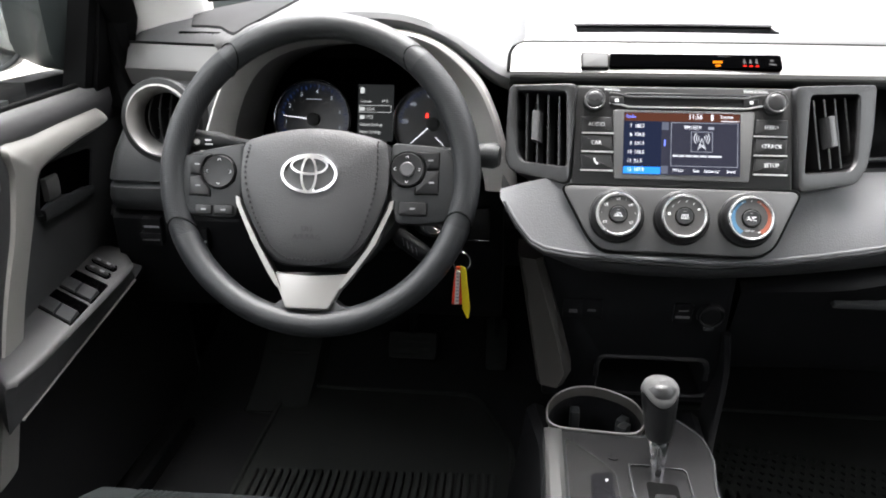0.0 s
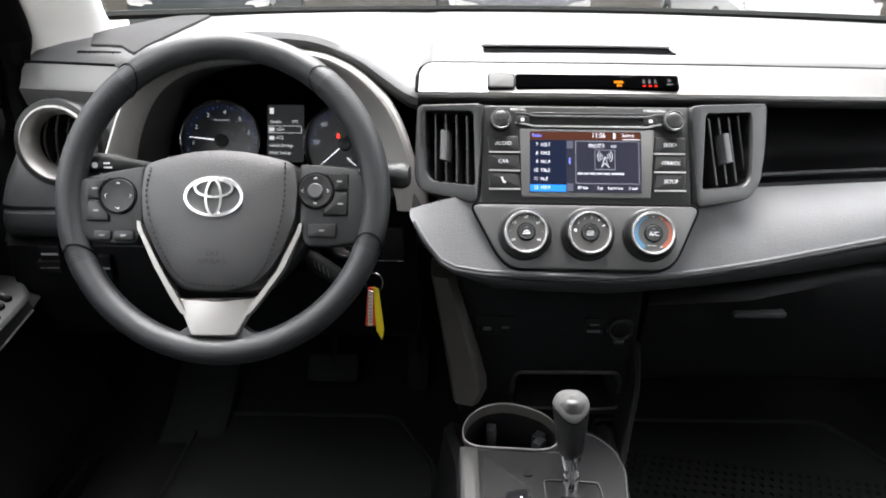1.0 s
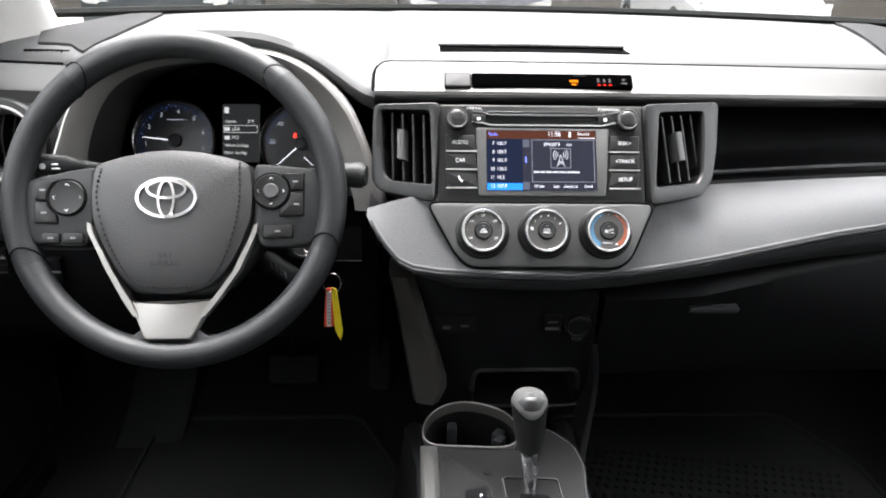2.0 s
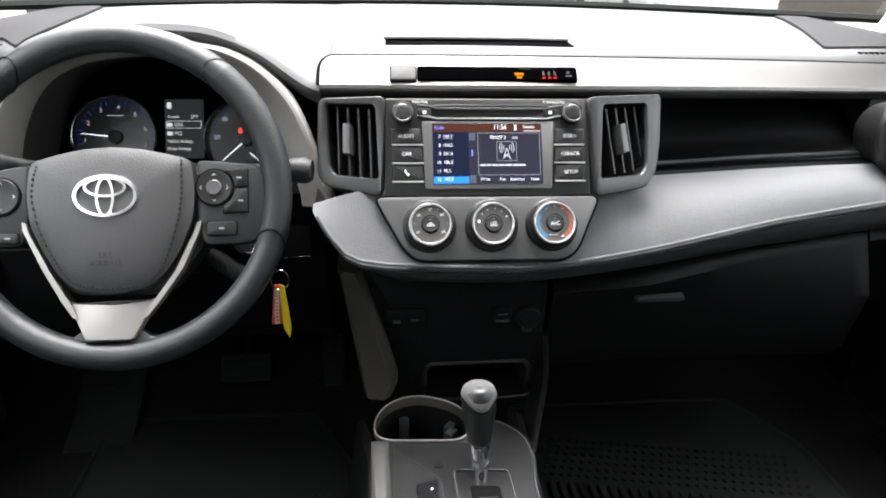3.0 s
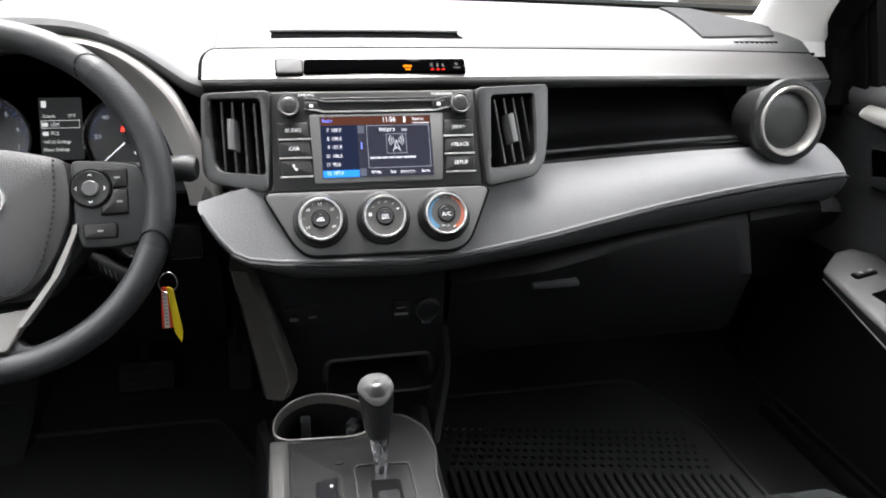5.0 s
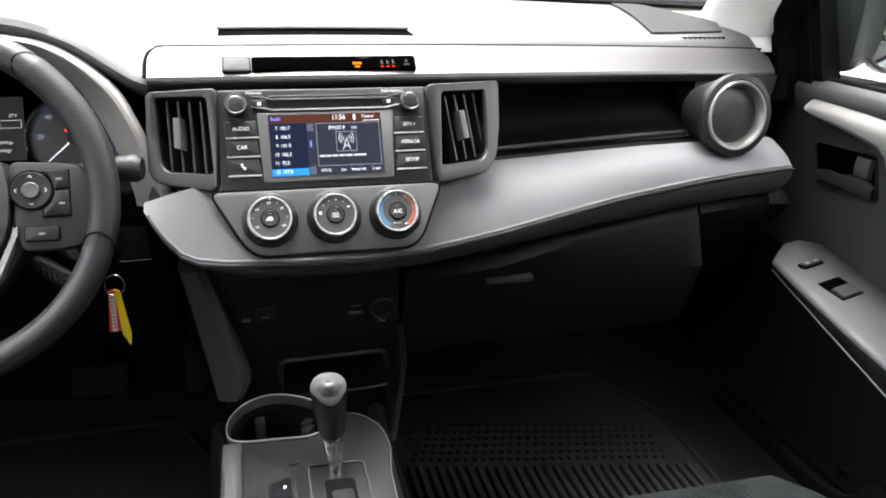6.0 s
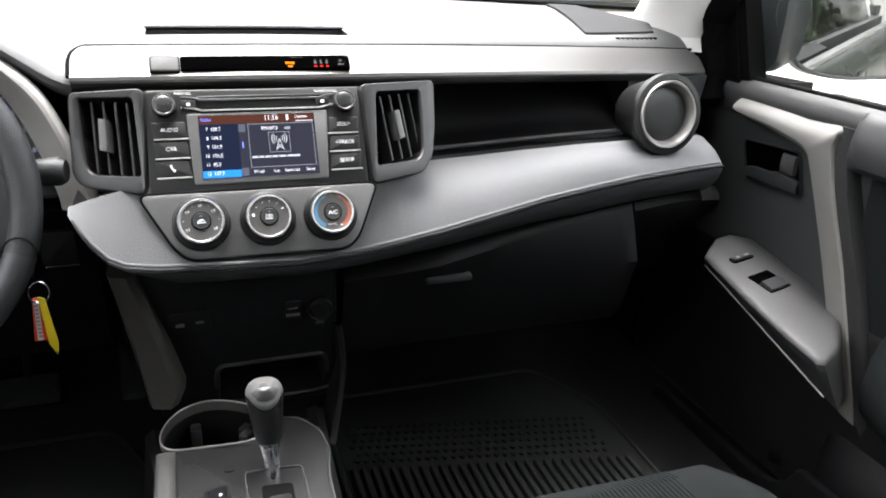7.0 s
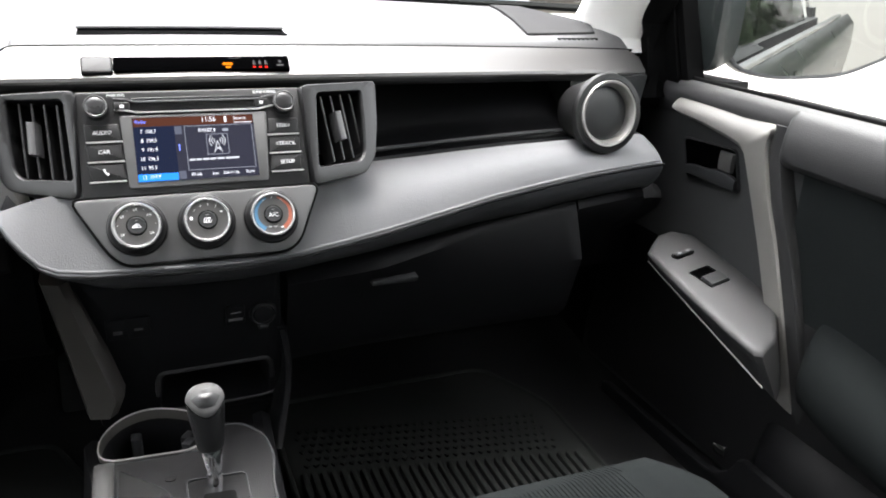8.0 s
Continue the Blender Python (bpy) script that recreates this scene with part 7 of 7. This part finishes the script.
# ---- floor mats ----
def floor_mat(s):
    M = thing("floor_mat", "black ribbed rubber floor mat", "floor mat", group="rubber mats")
    z0 = FLOOR_Z + 0.008
    x0, x1 = (0.105, 0.60) if s > 0 else (-0.60, -0.175)
    bm = bmesh.new()
    poly_ = rounded([(x0, -0.30), (x1, -0.30), (x1, 0.15), (x1 - 0.07, 0.30), (x0, 0.30)], 0.03)
    prism(bm, poly_, FLOOR_Z, z0, Matrix.Identity(4), 0.003)
    part("mat_base", bm, RUBBER, M)
    bm = bmesh.new()
    tube(bm, [Vector((*p, z0 + 0.002)) for p in poly_], 0.0045, 6, loop=True)
    part("mat_rim", bm, RUBBER, M)
    for k in range(30):
        x = x0 + 0.02 + (x1 - x0 - 0.05) * k / 29
        bm = bmesh.new()
        f = 0.085 - 0.20 * (x - 0.125) if s > 0 else 0.055 + 0.06 * (x + 0.55)
        prism(bm, rrect(x - 0.005, -0.16, x + 0.005, f, 0.003, 2), z0, z0 + 0.011, Matrix.Identity(4), 0.003)
        part("rib", bm, RUBBER, M)
    if s > 0:
        bm = bmesh.new()
        for i in range(30):
            for j in range(6):
                x = x0 + 0.03 + (x1 - x0 - 0.07) * (i + 0.5 * (j % 2)) / 30
                y = 0.112 - 0.20 * (x - 0.125) + 0.019 * j
                prism(bm, [(x - 0.0045, y), (x, y - 0.006), (x + 0.0045, y), (x, y + 0.006)], z0, z0 + 0.004, Matrix.Identity(4))
        tagged(part("tread", bm, RUBBER, M), kind="stuff")


floor_mat(1)
floor_mat(-1)

# ---- pedals ----
for x, y, z, w, h, nm in ((-0.372, 0.36, 0.455, 0.046, 0.026, "brake_pedal"), (-0.212, 0.38, 0.455, 0.020, 0.050, "accelerator_pedal")):
    Pd = thing(nm, "black rubber-faced foot pedal", "pedal")
    m = plane_at((x, y, z), (1, 0, 0), (0, 0.5, 0.86))
    bm = bmesh.new()
    prism(bm, rrect(-w, -h, w, h, 0.008), -0.012, 0.0, m, 0.003)
    part("pad", bm, RUBBER, Pd)
    bm = bmesh.new()
    for k in range(4):
        yy = -h * 0.7 + h * 1.4 * k / 3
        prism(bm, rrect(-w * 0.8, yy - 0.002, w * 0.8, yy + 0.002), 0.0, 0.003, m)
    part("tread", bm, RUBBER, Pd)
    bm = bmesh.new()
    tube(bm, [(x, y + 0.01, z), (x, y + 0.06, z + 0.12), (x, y + 0.10, z + 0.25)], 0.008, 8)
    part("pedal_arm", bm, DEEP, Pd)
bm = bmesh.new()
secs = []
for y, z in ((0.22, FLOOR_Z + 0.004), (0.30, FLOOR_Z + 0.035), (0.42, FLOOR_Z + 0.115), (0.52, FLOOR_Z + 0.20)):
    secs.append([(-0.665, y, FLOOR_Z), (-0.660, y, z - 0.004), (-0.648, y, z), (-0.562, y, z), (-0.550, y, z - 0.004), (-0.545, y, FLOOR_Z)])
loft(bm, secs)
rest = thing("footrest", "black moulded driver's footrest beside the pedals", "footrest")
part("base", bm, RUBBER, rest)
for k in range(5):
    y, z = 0.335 + 0.035 * k, FLOOR_Z + 0.061 + 0.0255 * k
    bm = bmesh.new()
    tube(bm, [(-0.642, y, z), (-0.568, y, z)], 0.003, 6)
    part("grip_rib", bm, RUBBER, rest)

# buttons on the driver's knee panel
for x, z, w, h, bright in ((-0.703, 0.792, 0.014, 0.012, False), (-0.706, 0.772, 0.016, 0.010, True), (-0.632, 0.772, 0.011, 0.018, False)):
    m = plane_at((x, 0.083, z), (1, 0, 0), (0, -0.1, 1))
    bm = bmesh.new()
    prism(bm, rrect(-w, -h, w, h, 0.002), -0.006, 0.004, m, 0.001)
    k = part("dash_button", bm, DEEP, dash, "black dashboard button")
    bm = bmesh.new()
    prism(bm, rrect(-w * 0.8, -0.0015, w * 0.8, 0.0015), 0.004, 0.0046, m)
    part("symbol", bm, GREYINK if not bright else STEEL, k)
bm = bmesh.new()
m = plane_at((-0.236, 0.068, 0.818), (1, 0, 0), (0, -0.1, 1))
prism(bm, rrect(-0.022, -0.022, 0.018, 0.022, 0.003), -0.005, 0.004, m, 0.001)
part("blank_cover", bm, KEYCAP, dash)
bm = bmesh.new()
tube(bm, [m @ Vector((-0.020, -0.0245, 0.003)), m @ Vector((0.018, -0.0245, 0.003))], 0.0012, 5)
part("cover_line", bm, STEEL, dash)

# ---- outside ----
PAINT = mat("dark_green_grey_car_paint", (0.011, 0.014, 0.0142), 0.5, spec=0.2, stain=0.05)
SILVERCAR = mat("silver_car_paint", (0.40, 0.41, 0.41), 0.3, metal=0.4, coat=0.5, stain=0.04)
OWNPAINT = mat("grey_metallic_car_paint", (0.10, 0.105, 0.105), 0.3, metal=0.4, coat=0.5, stain=0.04)


def door_mirror(s):
    M = thing("door_mirror", "dark green-grey door mirror with framed glass", "door mirror", group="door mirrors")
    m = Matrix.Translation((s * 1.035, 0.115, 1.085)) @ Euler((radians(90), 0, radians(-s * 26.4))).to_matrix().to_4x4()
    bm = bmesh.new()
    out = [(s * p[0], p[1]) for p in rounded([(-0.148, -0.050), (-0.125, -0.088), (-0.05, -0.100), (0.06, -0.090), (0.15, -0.045), (0.155, 0.08), (0.10, 0.11), (-0.11, 0.11), (-0.15, 0.08)], 0.03, 3)]
    secs = [[m @ Vector((p[0] * k, p[1] * k, h)) for p in out] for k, h in ((1.0, 0.0), (1.03, -0.02), (0.95, -0.06), (0.7, -0.10), (0.3, -0.12))]
    loft(bm, secs)
    part("housing", bm, PAINT, M, "dark painted mirror housing")
    inner = [(p[0] * 0.955, p[1] * 0.935) for p in out]
    bm = bmesh.new()
    frame_ring(bm, out, inner, -0.01, 0.004, m, 0.002)
    part("frame", bm, BLACK, M, "black frame")
    bm = bmesh.new()
    prism(bm, inner, 0.0003, 0.001, m)
    part("mirror_glass", bm, mat("mirror_glass", (0.19, 0.195, 0.19), 0.015, metal=1.0, stain=0), M, "mirror glass")
    bm = bmesh.new()
    secs = []
    for x, y, z, ry, rz in ((0.836, 0.195, 1.092, 0.070, 0.096), (0.850, 0.195, 1.092, 0.070, 0.096), (0.870, 0.200, 1.092, 0.062, 0.096), (0.895, 0.206, 1.093, 0.050, 0.094), (0.930, 0.212, 1.097, 0.040, 0.088), (0.97, 0.215, 1.10, 0.03, 0.07)):
        secs.append([(s * x, y + ry * math.copysign(abs(math.cos(a)) ** 0.7, math.cos(a)), z + rz * math.copysign(abs(math.sin(a)) ** 0.3, math.sin(a))) for a in [2 * math.pi * i / 24 for i in range(24)]])
    loft(bm, secs)
    part("arm", bm, PAINT, M, "dark painted mirror arm")


door_mirror(1)
door_mirror(-1)

# the car's own flanks, which the mirrors show
for s in (-1, 1):
    F = thing("car_flank", "grey painted side of the car with bright window line", "car body", group="car flanks")
    bm = bmesh.new()
    secs = []
    for y in steps(0.9, -3.1, 14):
        secs.append([(s * 0.925, y, 0.30), (s * 0.945, y, 0.45), (s * 0.935, y, 0.62), (s * 0.955, y, 0.80), (s * 0.945, y, 0.92), (s * 0.905, y, 0.965), (s * 0.895, y, 0.965), (s * 0.905, y, 0.30)])
    loft(bm, secs)
    part("panel", bm, OWNPAINT, F)
    bm = bmesh.new()
    secs = [[(s * 0.903, y, 0.966), (s * 0.906, y, 0.980), (s * 0.890, y, 0.982), (s * 0.888, y, 0.966)] for y in steps(0.05, -2.6, 10)]
    loft(bm, secs)
    part("window_line", bm, CHROME, F, "bright window line")
    for y in (-0.14, -0.94):
        bm = bmesh.new()
        tube(bm, [(s * 0.955, y + 0.09, 0.84), (s * 0.985, y + 0.05, 0.845), (s * 0.985, y - 0.05, 0.845), (s * 0.955, y - 0.09, 0.84)], 0.012, 8)
        part("outer_handle", bm, OWNPAINT, F)
    for y in (-0.60,):
        bm = bmesh.new()
        hexa(bm, [(s * 0.947, y - 0.003, 0.36), (s * 0.949, y - 0.003, 0.36), (s * 0.949, y + 0.003, 0.36), (s * 0.947, y + 0.003, 0.36),
                  (s * 0.947, y - 0.003, 0.92), (s * 0.949, y - 0.003, 0.92), (s * 0.949, y + 0.003, 0.92), (s * 0.947, y + 0.003, 0.92)])
        part("door_gap", bm, SEAM, F)


def parked_car(x, y, turn, paint, label):
    """A parked car seen from its nose."""
    Cr = thing("parked_car", label, "car", group="parked cars")
    base = pose(x, y, 0, 0, 0, turn)
    bm = bmesh.new()
    secs = []
    for yy, w, z0, z1 in ((-2.25, 0.70, 0.32, 0.62), (-2.15, 0.86, 0.24, 0.78), (-1.7, 0.92, 0.22, 0.90), (-0.9, 0.93, 0.22, 1.02), (0.8, 0.93, 0.22, 1.02), (1.9, 0.90, 0.24, 1.0), (2.2, 0.8, 0.32, 0.85)):
        secs.append([base @ Vector(p) for p in ((-w, yy, z0 + 0.08), (-w * 0.9, yy, z0), (w * 0.9, yy, z0), (w, yy, z0 + 0.08), (w, yy, z1 - 0.12), (w * 0.85, yy, z1), (-w * 0.85, yy, z1), (-w, yy, z1 - 0.12))])
    loft(bm, secs)
    part("body", bm, paint, Cr)
    bm = bmesh.new()
    secs = [[base @ Vector(p) for p in ((-w, yy, z0), (w, yy, z0), (w * 0.82, yy + d, z1), (-w * 0.82, yy + d, z1))] for yy, d, w, z0, z1 in ((-0.95, 0.0, 0.80, 1.0, 1.02), (-0.3, 0.0, 0.80, 1.0, 1.45), (1.2, 0.0, 0.80, 1.0, 1.48), (1.95, 0.0, 0.78, 0.98, 1.0))]
    loft(bm, secs)
    part("cabin", bm, GLOSS, Cr, "dark glazed cabin")
    for sx in (-1, 1):
        for yy in (-1.35, 1.35):
            m = base @ plane_at((sx * 0.94, yy, 0.33), (0, sx, 0), (0, 0, 1))
            bm = bmesh.new()
            ring(bm, [(0.33, -0.2), (0.335, -0.02), (0.30, 0.0), (0.22, 0.0), (0.21, -0.2)], m, 32)
            w = part("wheel", bm, RUBBER, Cr, "black tyre")
            bm = bmesh.new()
            revolve(bm, [(0.215, -0.03), (0.20, -0.01), (0.06, -0.02), (0.05, 0.0)], m, 24)
            part("rim", bm, STEEL, w)
        bm = bmesh.new()
        prism(bm, rounded([(sx * 0.5, 0.62), (sx * 0.82, 0.66), (sx * 0.84, 0.76), (sx * 0.55, 0.70)][::sx], 0.03), -0.1, 0.02, base @ plane_at((0, -2.2, 0), (1, 0, 0), (0, 0, 1)))
        part("headlight", bm, STEEL, Cr)
    bm = bmesh.new()
    prism(bm, rrect(-0.55, 0.30, 0.55, 0.44, 0.03), -0.05, 0.03, base @ plane_at((0, -2.24, 0), (1, 0, 0), (0, 0, 1)))
    part("air_intake", bm, BLACK, Cr)
    return Cr


parked_car(-3.4, 10.6, 6, PAINT, "dark grey parked car on pale tarmac")
parked_car(0.6, 10.8, 3, mat("black_car_paint", (0.02, 0.02, 0.022), 0.25, coat=0.6, stain=0.03), "black parked car on pale tarmac")
parked_car(4.4, 11.0, -2, SILVERCAR, "silver parked car on pale tarmac")


def boundary_wall():
    bm = bmesh.new()
    hexa(bm, [(-30, 15.0, 0), (30, 15.0, 0), (30, 15.3, 0), (-30, 15.3, 0), (-30, 15.0, 3.4), (30, 15.0, 3.4), (30, 15.3, 3.4), (-30, 15.3, 3.4)])
    wall = part("wall_north", bm, mat("beige_rendered_wall", (0.060, 0.053, 0.043), 0.9, grain=0.5, scale=30, stain=0.3))
    tagged(wall, "beige rendered wall behind the parked cars", "wall", kind="structure")
    bm = bmesh.new()
    hexa(bm, [(-30, 14.98, 3.4), (30, 14.98, 3.4), (30, 15.32, 3.4), (-30, 15.32, 3.4), (-30, 14.98, 3.5), (30, 14.98, 3.5), (30, 15.32, 3.5), (-30, 15.32, 3.5)])
    tagged(part("trim", bm, DARK), "dark coping along the wall", "wall coping", kind="structure")


boundary_wall()


def tree(x, y, h):
    T = thing("tree", "dense dark green tree beside the car park", "tree", group="trees beside the car park")
    rnd = random.Random(int(x * 31 + y * 17))
    bm = bmesh.new()
    tube(bm, [(x, y, 0), (x + 0.1, y, h * 0.3), (x - 0.05, y + 0.1, h * 0.7)], [0.18, 0.14, 0.05], 8)
    for k in range(7):
        a = rnd.uniform(0, 6.28)
        z = h * rnd.uniform(0.25, 0.6)
        tube(bm, [(x, y, z), (x + math.cos(a) * 0.8, y + math.sin(a) * 0.8, z + 0.5), (x + math.cos(a) * 1.5, y + math.sin(a) * 1.5, z + 0.8)], [0.06, 0.04, 0.015], 6)
    part("trunk", bm, mat("bark", (0.10, 0.075, 0.055), 0.9, grain=0.8, scale=40), T)
    verts, faces = [], []
    for k in range(2600):
        a, u = rnd.uniform(0, 6.28), rnd.random() ** 0.5
        z = h * rnd.uniform(0.08, 1.0)
        r = 2.1 * (1 - (z / h) ** 1.6) * u * rnd.uniform(0.7, 1.1) + 0.1
        c = Vector((x + r * math.cos(a), y + r * math.sin(a), z))
        q = Euler((rnd.uniform(0, 6.28), rnd.uniform(0, 6.28), rnd.uniform(0, 6.28))).to_matrix()
        sz = rnd.uniform(0.08, 0.20)
        n0 = len(verts)
        verts += [c + q @ Vector(p) * sz for p in ((-1, 0, 0), (0, -0.5, 0.1), (1, 0, 0), (0, 0.5, 0.1))]
        faces.append((n0, n0 + 1, n0 + 2, n0 + 3))
    me = bpy.data.meshes.new("crown")
    me.from_pydata(verts, [], faces)
    me.materials.append(LEAF)
    c = new("crown", me)
    c.parent = T


LEAF = mat("dark_leaves", (0.045, 0.07, 0.035), 0.7, stain=0.4)
for x, y, h in ((4.6, -4.0, 4.2), (5.2, -7.0, 4.8), (5.6, -10.2, 4.4), (5.0, -13.5, 5.0), (4.2, -17.0, 4.6), (-5.0, -5.0, 4.4), (-5.4, -9.0, 4.8)):
    tree(x, y, h)
